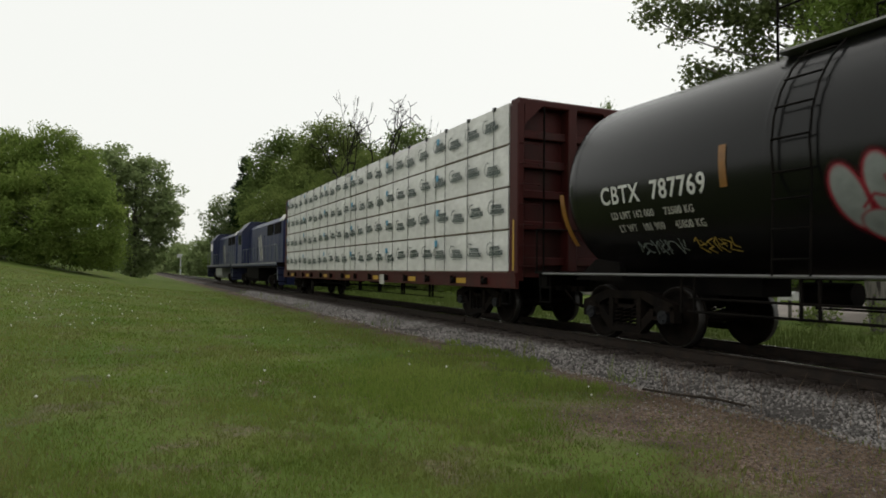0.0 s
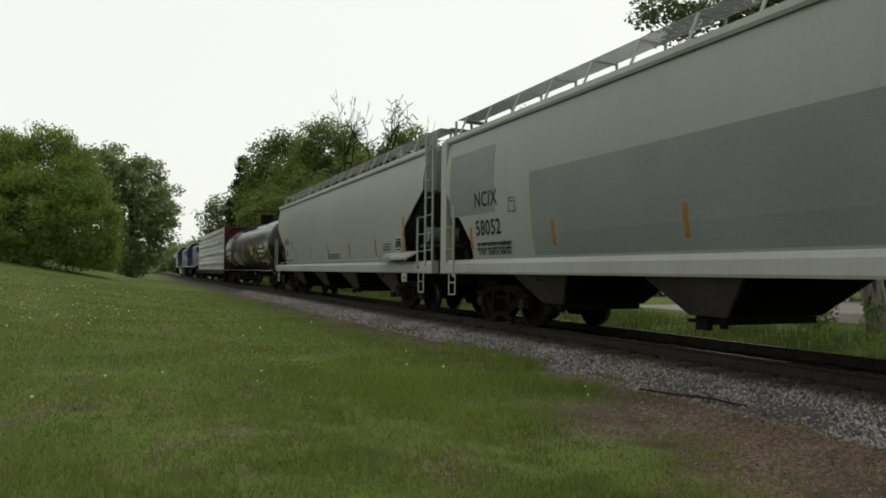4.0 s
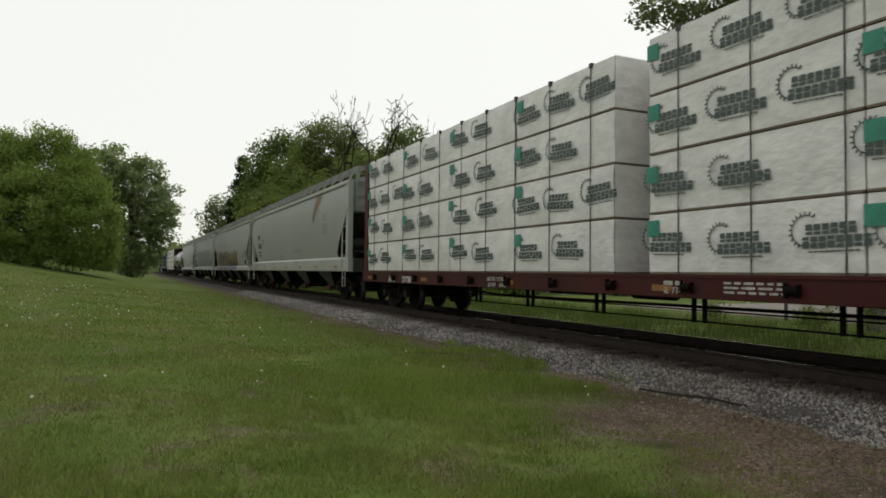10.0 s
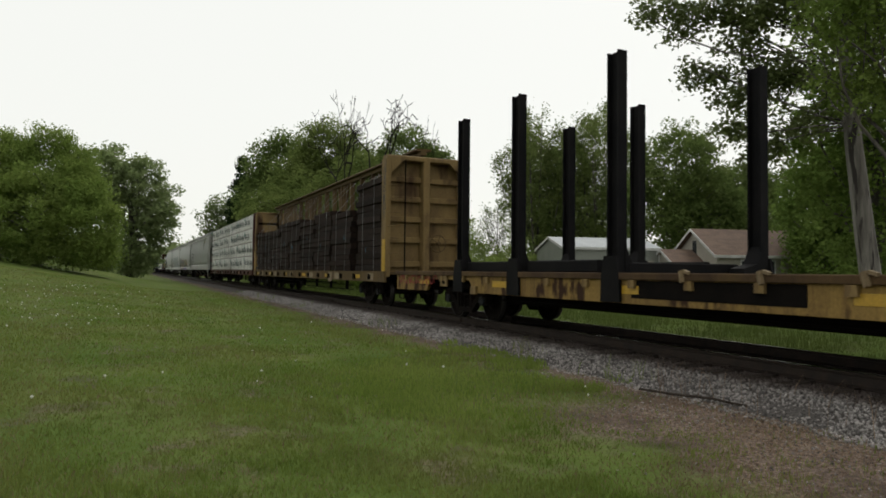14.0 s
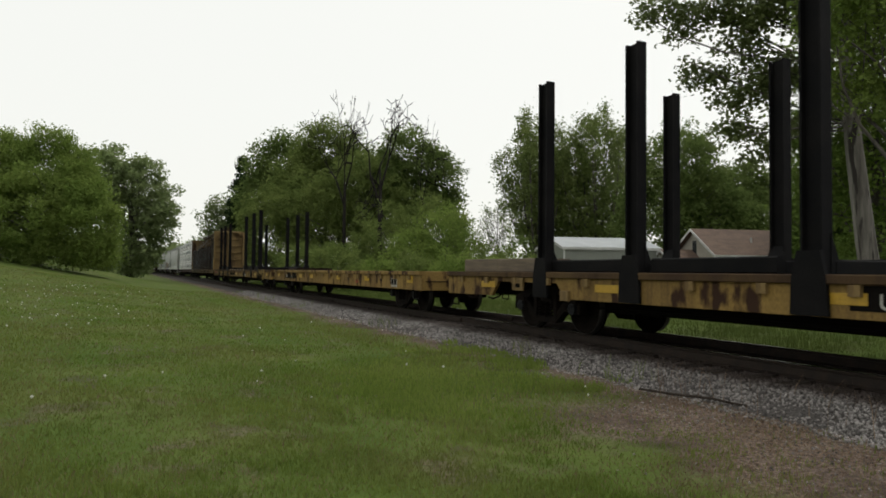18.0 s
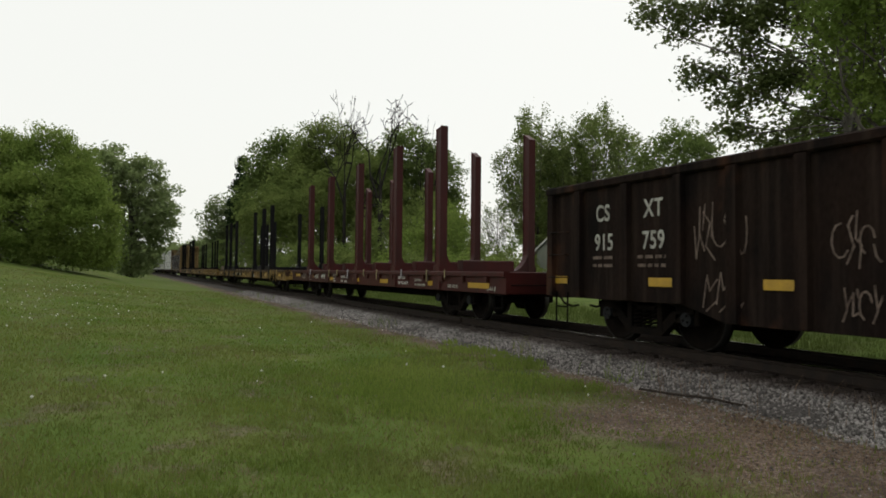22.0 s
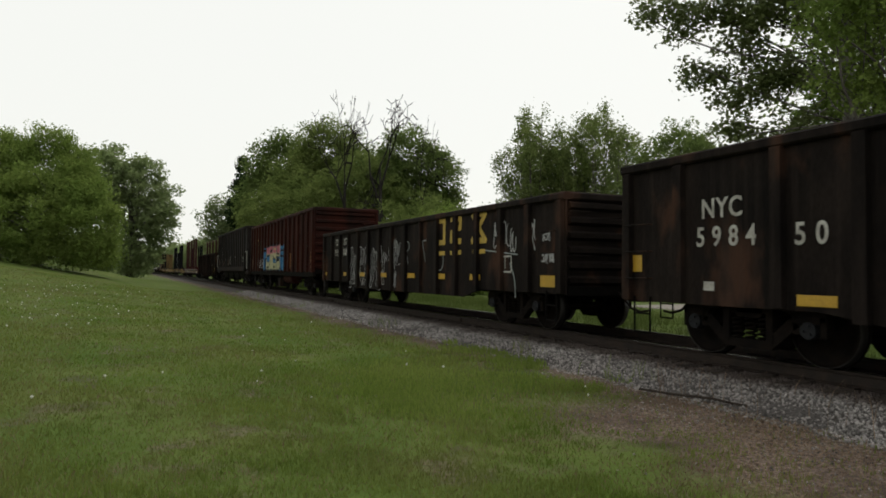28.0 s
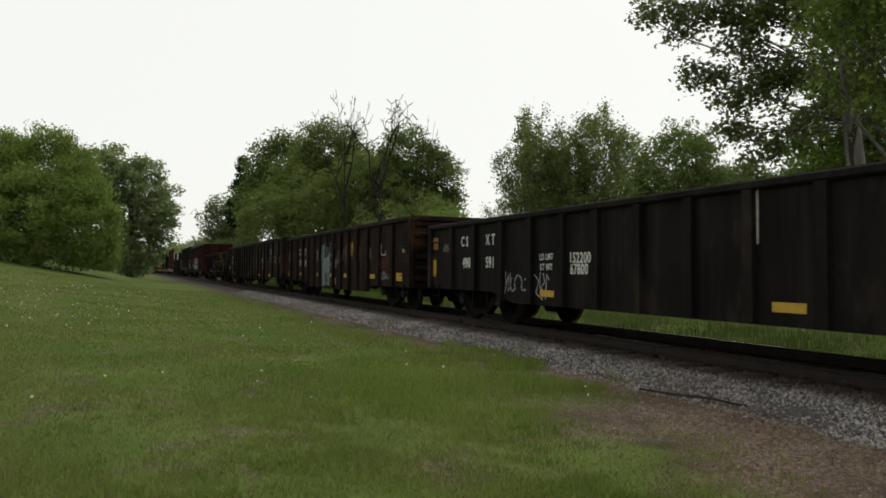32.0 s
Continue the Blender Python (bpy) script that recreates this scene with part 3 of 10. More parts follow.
def tree(name, label, category, x, y, trunk, lobes, leaves, size, material, clump, limbs=14, bark=None, lean=(0, 0), shell=0.55, droop=0.0, clumps=None, group="", thick=0.4, low=0.12):
    """A tapered trunk, limbs to the lobes of the crown, and leaves in clumps. trunk: (height, radius); lobes: offsets, height and radii."""
    z0 = float(ground_z(x, y)) - 0.1
    base = tagged(new(name), label, category, group)
    base.location = (x, y, z0)
    wood = Solid()
    top = Vector((lean[0], lean[1], trunk[0]))
    limb(wood, (0, 0, -0.2), top, trunk[1], trunk[1] * 0.3, 0.02, 6, 8)
    cl = []
    vol = np.array([l[3] * l[4] * l[5] for l in lobes]) ** 0.7
    vol = vol / vol.sum()
    total = clumps or max(30, leaves // 60)
    for (dx, dy, dz, rx, ry, rz), share in zip(lobes, vol):
        n = max(6, int(total * share))
        d = rng.normal(0, 1, (n, 3))
        d /= np.linalg.norm(d, axis=1)[:, None]
        rad = rng.uniform(shell ** 3, 1, n) ** (1 / 3) * rng.uniform(0.76, 1.16, n)
        c = np.array([dx, dy, dz]) + d * rad[:, None] * np.array([rx, ry, rz])
        c = c[c[:, 2] > 0.15]
        cl.append(c)
        for i in range(max(2, int(limbs * share))):
            q = Vector(c[i % len(c)])
            f = min(0.92, max(low + 0.25 * rng.random(), q.z / max(trunk[0], 0.1) * rng.uniform(0.35, 0.7)))
            r = trunk[1] * (1 - 0.65 * f) * thick
            pts = limb(wood, top * f, q, r, 0.012 + trunk[1] * 0.03, 0.08, 4, 5)
            for k in range(3):
                j = c[rng.integers(0, len(c))]
                near = Vector(j)
                if (near - pts[3]).length < 0.55 * (rx + rz):
                    limb(wood, pts[2 + k % 2], near, r * 0.35, 0.008, 0.1, 3, 4)
    part("trunk", wood, bark or M_BARK, base)
    v, f = leaf_cloud(np.concatenate(cl), clump, leaves, size, droop)
    part("crown", big_mesh("crown", v, f, material), None, base)
    return base


def plume_tree(x, y, h, wide, stems, seed):
    """A maple whose many stems rise steeply, each a pointed plume of leaves."""
    q = np.random.default_rng(seed)
    base = tagged(new("silver_maple"), "tall feathery green maple with many upright stems", "tree", "trees behind the sheds")
    base.location = (x, y, float(ground_z(x, y)) - 0.1)
    wood = Solid()
    fork = Vector((0, 0, h * 0.12))
    limb(wood, (0, 0, -0.2), fork, 0.42, 0.36, 0.02, 3, 8)
    cl = []
    for k in range(stems):
        a = 2.4 * k + q.uniform(-0.4, 0.4)
        out = wide * math.sqrt((k + 0.6) / stems)
        top = h * (1.0 - 0.30 * (out / wide) ** 2) * q.uniform(0.9, 1.0)
        tip = Vector((out * math.cos(a), out * math.sin(a), top))
        mid = Vector((tip.x * 0.62, tip.y * 0.62, top * q.uniform(0.42, 0.5)))
        pts = [fork.lerp(mid, 0.5) + Vector((0, 0, -0.4)), mid, mid.lerp(tip, 0.5) + Vector((tip.x * 0.08, tip.y * 0.08, 0)), tip]
        for p0, p1, r0, r1 in zip([fork] + pts, pts, (0.17, 0.13, 0.09, 0.05), (0.13, 0.09, 0.05, 0.015)):
            wood.cyl(p0, p1, r0, 6, r1, False)
        n = 34
        for i in range(n):
            f = q.uniform(0.22, 1.0)
            p = mid.lerp(tip, (f - 0.4) / 0.6) if f > 0.4 else fork.lerp(mid, 0.35 + 0.65 * (f - 0.22) / 0.18)
            r = 0.4 + 1.75 * (1 - f) ** 0.7 + (0.35 if f < 0.5 else 0)
            b = q.uniform(0, 6.283)
            c = p + Vector((r * math.cos(b), r * math.sin(b), 0.35 * r)) * q.uniform(0.5, 1.0)
            cl.append(tuple(c))
            if i % 2:
                wood.cyl(p - Vector((0, 0, 0.5 * r)), c, 0.022, 4, 0.008, False)
    part("trunk", wood, M_BARK, base)
    c = np.array(cl)
    k = q.integers(0, len(c), 1700 * stems)
    n = len(k)
    p = c[k] + q.normal(0, 1, (n, 3)) * np.array([0.34, 0.34, 0.5])
    up = q.normal(0, 0.7, (n, 3)) + np.array([0, 0, 0.7])
    a = np.cross(up, q.normal(0, 1, (n, 3)))
    a /= np.linalg.norm(a, axis=1)[:, None]
    b = np.cross(up, a)
    b /= np.linalg.norm(b, axis=1)[:, None]
    s = 0.24 * q.uniform(0.6, 1.3, n)[:, None]
    v = np.stack([p - a * s * 0.6, p + b * s * 0.42, p + a * s * 0.6, p - b * s * 0.42], 1)
    part("crown", big_mesh("crown", v.reshape(-1, 3), np.arange(4 * n).reshape(-1, 4), M_LEAF_MAPLE), None, base)


def dead_tree(x, y, h, r, wide, seed, forks=3):
    """A bare tree: a straight stem that forks again and again into fine twigs."""
    base = tagged(new("dead_tree"), "leafless grey dead tree with fine forked twigs", "tree")
    base.location = (x, y, float(ground_z(x, y)) - 0.1)
    wood = Solid()
    q = np.random.default_rng(seed)

    def grow(p, d, length, rad, depth):
        e = p + d * length
        wood.cyl(p, e, rad, 5, rad * 0.72, False)
        if depth:
            for k in range(2):
                t = (d + Vector(q.normal(0, 0.75, 3)) + Vector((0, 0, 0.05))).normalized()
                grow(e, t, length * q.uniform(0.55, 0.95), max(0.05, rad * 0.68), depth - 1)

    grow(Vector((0, 0, 0)), Vector((0.01, 0, 1)), 10, r, 0)
    for k in range(forks):
        side = -1 + 2 * k / max(1, forks - 1)
        grow(Vector((0.1, 0, 8.2 + 0.8 * k)), Vector((0.52 * side + q.normal(0, 0.08), q.normal(0, 0.2), 1)).normalized(), 3.4, r * 0.55, 5)
    v = np.array(wood.v)
    up = v[:, 2] > 8
    half = np.abs(v[:, 0]).max()
    grown = np.clip((v[:, 2] - 8) / (v[:, 2].max() - 8), 0, 1)
    v[:, 0] *= np.where(up, 1 + (wide / half - 1) * np.clip(grown * 3, 0, 1), 1)
    v[:, 2] *= h / v[:, 2].max()
    wood.v = [tuple(p) for p in v]
    part("trunk", wood, M_DEAD, base)


# left bank
tree("lilac_thicket", "large rounded bright green leafy shrub on the bank", "bush", -5.9, 57.0, (7, 0.16),
     [(0.6, 0.5, 6.5, 3.2, 3.0, 3.6), (-2.2, 0.6, 6.9, 2.1, 2.2, 2.9), (-3.8, -0.8, 4.3, 2.9, 2.8, 3.4), (2.9, -3.0, 3.1, 2.4, 2.2, 3.1), (1.8, -2.2, 5.4, 1.9, 1.8, 2.2), (-0.8, -3.2, 3.4, 3.0, 2.2, 3.2), (-7.4, -0.6, 3.8, 2.9, 2.6, 3.3), (-4.2, -3.0, 2.4, 2.2, 1.6, 2.2), (-3.0, -2.4, 0.9, 7.5, 1.8, 1.2), (3.4, -2.6, 0.8, 1.6, 1.6, 1.2)], 150000, 0.15, M_LEAF_BRIGHT, 0.46, 30, shell=0.72, clumps=820)
tree("maple_tree", "tall grey-green tree with a ragged outline behind the shrubs", "tree", 0.0, 85.0, (12, 0.3),
     [(-2.2, 0, 11.6, 3.4, 3.2, 4.2), (1.4, 0, 9.6, 3.0, 3.0, 4.8), (2.9, -1, 6.8, 2.6, 2.5, 3.2), (-3.5, 0, 7.5, 3.5, 3, 5.5), (-6.0, 0, 9.8, 3.2, 3, 4.0), (-4.5, 0, 1.8, 3.2, 2.5, 1.8), (1.4, -0.5, 4.0, 2.2, 2.0, 2.6), (0.6, -0.5, 1.6, 2.0, 2.0, 1.6)], 34000, 0.32, M_LEAF_PALE, 0.58, 40, shell=0.45, clumps=390)
for fx, fy, fh in ((-1.0, 215, 10), (3.6, 240, 9), (5.6, 300, 10), (0.8, 190, 7.5), (12.6, 330, 12), (2.8, 235, 9), (-6, 250, 14), (1, 320, 10), (18.5, 330, 15), (-14, 120, 15), (14.5, 260, 10),
                   (14.0, 178, 8.0), (15.2, 168, 8.5), (18.0, 172, 9), (12.4, 400, 13), (15.5, 420, 14), (23, 400, 16), (28, 390, 17), (20.5, 300, 12), (25, 290, 12)):
    tree("distant_tree", "hazy green tree far along the track", "tree", fx, fy, (fh * 0.6, 0.25), [(0, 0, fh * 0.55, fh * 0.33, fh * 0.3, fh * 0.45), (0.1 * fh, 0, fh * 0.28, fh * 0.36, fh * 0.3, fh * 0.3)], 5000, 0.5, M_LEAF_PALE, 0.8, 8, group="trees along the track")
for fx in (-9, -1, 6, 13, 20, 28, 37):
    tree("distant_tree", "hazy green tree where the track ends from sight", "tree", fx, 640 + 4 * (fx % 5), (12, 0.4), [(0, 0, 12, 7, 6, 11), (3, 0, 5, 7, 6, 6)], 2600, 1.3, M_LEAF_PALE, 1.6, 6, group="trees along the track")
mast = tagged(new("signal_mast"), "slim grey mast with a pale box on top", "signal mast")
mast.location = (11.9, 200, float(ground_z(11.9, 200)) - 0.1)
part("pole", Solid().cyl((0, 0, 0), (0, 0, 5.6), 0.17, 8), mat("mast_grey", (0.42, 0.43, 0.42), rough=0.6, bump=0.05), mast)
part("signal_box", Solid().box(-0.9, 0.6, -0.2, 0.2, 4.8, 5.8, 0.04), mat("mast_grey", (0.42, 0.43, 0.42), rough=0.6, bump=0.05), mast)
# wood to the right of the track
tree("young_maple", "pale green tree with open branches at the wood's edge", "tree", 17.2, 146, (12, 0.25), [(0, 0, 10.5, 5.2, 4, 7.5), (3.5, 0, 7, 5, 4, 7)], 15000, 0.42, M_LEAF_GREY, 0.8, 24, shell=0.4)
tree("spruce_tree", "narrow dark spruce rising over the wood", "tree", 20.2, 139.5, (24, 0.3), [(0, 0, 20.5, 1.3, 1.3, 3.6), (0, 0, 17, 2.4, 2.2, 3), (0, 0, 13, 3.2, 3, 3.5)], 11000, 0.4, M_NEEDLE, 0.5, 20, shell=0.2)
tree("oak_tree", "tall dark green oak with a rounded crown", "tree", 25, 125.5, (20, 0.45), [(0, 0, 20.5, 6.2, 5, 6), (-3, 0, 14, 5, 5, 6), (4, 0, 13, 5.5, 5, 7)], 34000, 0.42, M_LEAF_DARK, 0.95, 30, shell=0.7)
tree("ash_tree", "tall mid-green tree with airy upper branches", "tree", 26.2, 98.3, (19, 0.4), [(0, 0, 18.6, 5.2, 4.5, 5.2), (-3.5, 0, 13, 4.5, 4, 5.5), (4, 0, 14.5, 5.2, 4, 6.5)], 44000, 0.31, M_LEAF_MID, 0.8, 34, shell=0.6)
tree("box_elder", "olive-green spreading tree in front of the wood", "tree", 24.4, 84, (10, 0.3), [(-3.5, 0, 8.5, 4.6, 4, 5.5), (2.2, 0, 11, 4.6, 4, 5.5), (5.5, -1, 7, 4, 4, 6.5), (-8.5, 3, 6.5, 4, 4, 6), (-1.0, -2, 6.0, 2.4, 2.2, 3.2), (3.0, -2.4, 4.6, 2.6, 2.2, 3.4)], 50000, 0.27, M_LEAF_MID, 0.62, 44, shell=0.62)
tree("oak_tree", "dark green dense oak with a ragged crown", "tree", 35.7, 86.6, (16, 0.45), [(-1, 0, 16.4, 5, 4.5, 5.0), (2.4, 0, 14.2, 4.6, 4.5, 5.2), (-5.2, 0, 13.2, 4.4, 4, 5), (3.4, 0, 8, 4, 4, 5.5), (-4, 0, 11, 4, 4, 6)], 40000, 0.33, M_LEAF_DARK, 0.7, 34, shell=0.65)
tree("hawthorn_bush", "green bushy undergrowth at the foot of the wood", "bush", 25.6, 64, (4, 0.12), [(-2.5, 0, 4.2, 3.6, 3, 4.2), (2.4, -1, 5.2, 3.6, 3, 4.6), (5, -3, 3.0, 3, 3, 3.4), (0.6, -2.4, 2.6, 1.8, 1.6, 2.2), (3.6, -3.2, 5.6, 1.7, 1.6, 2.0)], 27000, 0.18, M_LEAF_MID, 0.42, 34, shell=0.5)
tree("willow_bush", "yellow-green willow bush in the brush beyond the track", "bush", 25.4, 54.2, (4, 0.1), [(0, 0, 4.0, 2.6, 2.4, 3.6), (-2.5, 1, 3, 2.6, 2.4, 3)], 13000, 0.17, M_LEAF_BRIGHT, 0.45, 14, shell=0.6)
dead_tree(26.5, 75.3, 22.8, 0.34, 4.2, 4)
dead_tree(23.4, 79.4, 23.4, 0.3, 3.6, 11)
dead_tree(33.0, 78.0, 20.5, 0.14, 1.3, 5, 2)
for bx, by, br, m in ((14.9, 52, 2.0, M_LEAF_MID), (16.8, 49, 1.7, M_LEAF_BRIGHT), (18.6, 45.5, 1.8, M_LEAF_MID), (20.4, 43.2, 1.9, M_LEAF_BRIGHT), (22.2, 40.6, 1.7, M_LEAF_BRIGHT), (24.2, 40.5, 1.5, M_LEAF_MID),
                      (13.8, 60, 2.2, M_LEAF_MID), (16.0, 70, 2.8, M_LEAF_MID), (15.5, 84, 3.0, M_LEAF_MID), (15.5, 100, 3.6, M_LEAF_MID), (14.5, 118, 4.0, M_LEAF_DARK), (28.2, 47, 2.2, M_LEAF_MID), (31, 52, 2.8, M_LEAF_DARK), (24.8, 47, 2.2, M_LEAF_MID), (17.4, 60, 2.6, M_LEAF_MID), (19.2, 64, 2.8, M_LEAF_DARK), (21.0, 66, 3.0, M_LEAF_MID), (23.2, 68, 3.2, M_LEAF_DARK), (15.0, 66, 2.4, M_LEAF_DARK)):
    tree("brush", "low leafy green brush beside the track", "bush", bx, by, (br, 0.05), [(0, 0, br * 0.75, br * 1.05, br, br), (br * 0.7, -br * 0.3, br * 0.5, br * 0.8, br * 0.7, br * 0.7)], 4200, 0.12 + by * 0.0011, m, 0.32, 8, shell=0.5, group="brush along the far verge")
tree("sapling", "thin sparse sapling with pale spring leaves", "tree", 29.6, 52.5, (7.5, 0.07), [(0, 0, 6.2, 1.7, 1.5, 2.4)], 700, 0.15, M_LEAF_GREY, 0.3, 30)
# poplars and maples behind the buildings
plume_tree(43.1, 67.5, 22.3, 4.5, 15, 31)
plume_tree(48.9, 63.3, 22.0, 5.0, 19, 32)
plume_tree(46.6, 68.4, 19.5, 4.0, 12, 33)
tree("sugar_maple", "dense dark green maple behind the house", "tree", 47.8, 49.6, (11, 0.4), [(0, 0, 11.0, 4.4, 4, 4.8), (-2.8, 0, 6.6, 3.6, 3.4, 5), (3.2, 0, 7.4, 3.6, 3.4, 5), (5.4, -2.6, 5.4, 2.6, 2.6, 4.2)], 46000, 0.26, M_LEAF_DARK, 0.5, 26, shell=0.75)
tree("sugar_maple", "dark green maple beside the house", "tree", 57.2, 50.6, (9, 0.35), [(0, 0, 9.4, 3.4, 3, 4.2), (3, -1, 8.0, 3.6, 3, 4.8), (-2.5, 0, 6.4, 3.2, 3, 5)], 34000, 0.27, M_LEAF_DARK, 0.5, 20, shell=0.55)
tree("linden_tree", "dense shaded green tree standing over the yard", "tree", 42.3, 30.0, (8, 0.35), [(-0.5, 0.5, 6.0, 2.7, 2.6, 4.2), (1.0, -0.8, 7.4, 2.6, 2.6, 3.4), (-0.1, 0, 3.0, 2.9, 2.7, 2.8), (2.4, -2.2, 4.6, 2.4, 2.4, 3.6)], 46000, 0.21, M_LEAF_LINDEN, 0.42, 26, shell=0.7)
tree("linden_tree", "tall shaded green tree standing over the yard", "tree", 44.8, 24.6, (10, 0.4), [(0, 0, 9.5, 4, 3.6, 5), (-1, 0, 5, 4, 3.6, 5), (3, -2, 7, 4, 3.6, 6)], 36000, 0.23, M_LEAF_DARK, 0.45, 26, shell=0.6)
# cottonwood beside the track
tree("cottonwood_tree", "old cottonwood with pale furrowed trunk and overhanging leafy limbs", "tree", 18.8, 11.95, (15, 0.30),
     [(-4.2, 4.4, 9.8, 0.6, 0.6, 0.45), (-3.35, 3.65, 9.7, 0.9, 0.9, 0.8), (-2.2, 2.5, 9.6, 1.1, 1.1, 1.0), (-1.35, 1.45, 9.6, 1.0, 1.0, 1.1), (-3.2, 3.5, 7.8, 0.6, 0.6, 0.45), (-2.3, 2.6, 8.6, 0.8, 0.8, 0.4), (-2.3, 2.6, 7.4, 1.0, 1.0, 0.85),
      (-1.5, 1.7, 7.5, 0.9, 0.9, 0.8), (-2.4, 2.75, 5.9, 0.75, 0.75, 0.5), (-1.9, 2.1, 5.3, 0.7, 0.7, 0.5), (-1.3, 1.5, 6.2, 0.6, 0.6, 0.5), (-2.6, 2.9, 11.6, 1.8, 1.8, 1.2), (0, 0, 12.6, 2.4, 2.4, 2.2), (1.6, -1.6, 11.0, 1.8, 1.8, 2.0)],
     30000, 0.13, M_LEAF_COTTON, 0.23, 60, M_PALE_BARK, (-0.45, 0.65), 0.1, 0.5, clumps=560, thick=0.13, low=0.36)
tree("elm_tree", "bright green elm with leaves reaching in front of the cottonwood", "tree", 16.7, 9.3, (9, 0.2),
     [(0, 0, 8.2, 2.3, 2.3, 2.6), (-0.9, 1.4, 7.5, 1.4, 1.4, 1.7), (-1.2, 1.6, 9.4, 1.4, 1.4, 1.6), (0.8, -1.2, 9.6, 2.4, 2.4, 2.6), (-0.6, 1.0, 6.0, 0.9, 0.9, 0.8)], 26000, 0.105, M_LEAF_BRIGHT, 0.22, 24, shell=0.5, droop=0.3, clumps=420)
tree("elm_tree", "dense green elm behind the cottonwood", "tree", 25.6, 16.4, (11, 0.22),
     [(0, 0, 9.5, 2.9, 2.6, 4.2), (0.4, -0.6, 5.6, 2.5, 2.4, 3.2), (2.5, -3, 7.5, 3.2, 3, 5), (-1.0, 1.4, 6.6, 1.7, 1.7, 3.0), (0.6, -0.4, 2.6, 2.2, 2.2, 1.8)], 46000, 0.15, M_LEAF_LINDEN, 0.3, 20, shell=0.6)
# weeds at the edge of the concrete lot
for wx, wy, wr in ((17.6, 12.9, 0.45), (17.9, 11.4, 0.6), (17.2, 10.2, 0.5), (18.8, 14.2, 0.35), (16.4, 8.8, 0.5), (17.4, 16.4, 0.4), (16.2, 7.4, 0.6)):
    tree("weed_clump", "knee-high leafy green weeds at the lot's edge", "weeds", wx, wy, (wr, 0.02), [(0, 0, wr * 0.9, wr * 0.8, wr * 0.8, wr)], 420, 0.075, M_LEAF_MID, 0.16, 8, clumps=40, group="weeds by the lot")

# ---------------------------------------------------------------- houses beyond the track
M_SIDING = mat("beige_siding", (0.27, 0.25, 0.21), (0.23, 0.215, 0.18), 0.8, 0.7, 0, 0.1, 30)
M_SHED = mat("grey_sheet_metal", (0.20, 0.21, 0.185), (0.165, 0.175, 0.155), 0.7, 0.5, 0.2, 0.1, 30)
M_SHED_ROOF = mat("pale_metal_roof", (0.36, 0.385, 0.40), (0.30, 0.325, 0.34), 0.8, 0.4, 0.4, 0.1, 30)
M_SHINGLE = mat("brown_shingles", (0.125, 0.080, 0.056), (0.090, 0.058, 0.042), 1.5, 0.9, 0, 0.6, 30, (1, 1, 3))
M_TRIM = mat("white_trim", (0.5, 0.5, 0.485), rough=0.5, bump=0.05)
M_GLASS = mat("window_glass", (0.02, 0.022, 0.025), (0.03, 0.033, 0.035), 2, 0.06, 0, 0.0)


def gabled(parent, w, d, eave, ridge, wall_m, roof_m, over=0.35):
    """Walls and roof slabs of a gabled block: front along local x, depth along y, ridge along x."""
    s = Solid()
    t = 0.18
    s.box(0, w, 0, t, 0, eave)
    s.box(0, w, d - t, d, 0, eave)
    gable = [(t, 0), (d - t, 0), (d - t, eave), (d / 2, ridge - 0.05), (t, eave)]
    s.prism(gable, "x", 0, t)
    s.prism(gable, "x", w - t, w)
    part("wall", s, wall_m, parent)
    k = (ridge - eave) / (d / 2)
    for sgn in (1, -1):
        e = d / 2 - sgn * (d / 2 + over)
        low = ridge - k * (d / 2 + over)
        pro = [(d / 2, ridge), (e, low), (e, low + 0.12), (d / 2, ridge + 0.13)]
        roof = part("roof", Solid().prism(pro, "x", -over, w + over), roof_m, parent)
        part("fascia", Solid().box(-over, w + over, min(e, e - sgn * 0.03), max(e, e - sgn * 0.03), low - 0.05, low + 0.13), M_TRIM, roof, "white fascia board")
    for e in (-over - 0.03, w + over):
        bargeboard = Solid()
        for sgn in (1, -1):
            bargeboard.prism([(d / 2, ridge - 0.06), (d / 2 - sgn * (d / 2 + over), ridge - 0.06 - k * (d / 2 + over)), (d / 2 - sgn * (d / 2 + over), ridge + 0.13 - k * (d / 2 + over)), (d / 2, ridge + 0.13)], "x", e, e + 0.03)
        part("bargeboard", bargeboard, M_TRIM, parent, "white bargeboard")


def pane_window(parent, x, z, w, h, y=0.0):
    f = Solid()
    f.box(x - w / 2 - 0.07, x + w / 2 + 0.07, y - 0.05, y - 0.002, z - h / 2 - 0.07, z - h / 2)
    f.box(x - w / 2 - 0.07, x + w / 2 + 0.07, y - 0.05, y - 0.002, z + h / 2, z + h / 2 + 0.07)
    f.box(x - w / 2 - 0.07, x - w / 2, y - 0.05, y - 0.002, z - h / 2, z + h / 2)
    f.box(x + w / 2, x + w / 2 + 0.07, y - 0.05, y - 0.002, z - h / 2, z + h / 2)
    f.box(x - w / 2, x + w / 2, y - 0.04, y - 0.01, z - 0.02, z + 0.02)
    win = part("window", f, M_TRIM, parent, "white-framed window")
    part("pane", Solid().box(x - w / 2, x + w / 2, y - 0.025, y - 0.006, z - h / 2, z + h / 2), M_GLASS, win)


def siding(parent, w, eave, m, y=-0.012):
    """Lap boards on the front wall."""
    me = Solid().prism([(0, 0), (-0.016, 0), (0.0, 0.2)], "x", 0, w).mesh("board", m)
    for k in range(int((eave - 0.3) / 0.2)):
        part("board", me, None, parent, at=pose(0, 0.0, 0.3 + 0.2 * k))


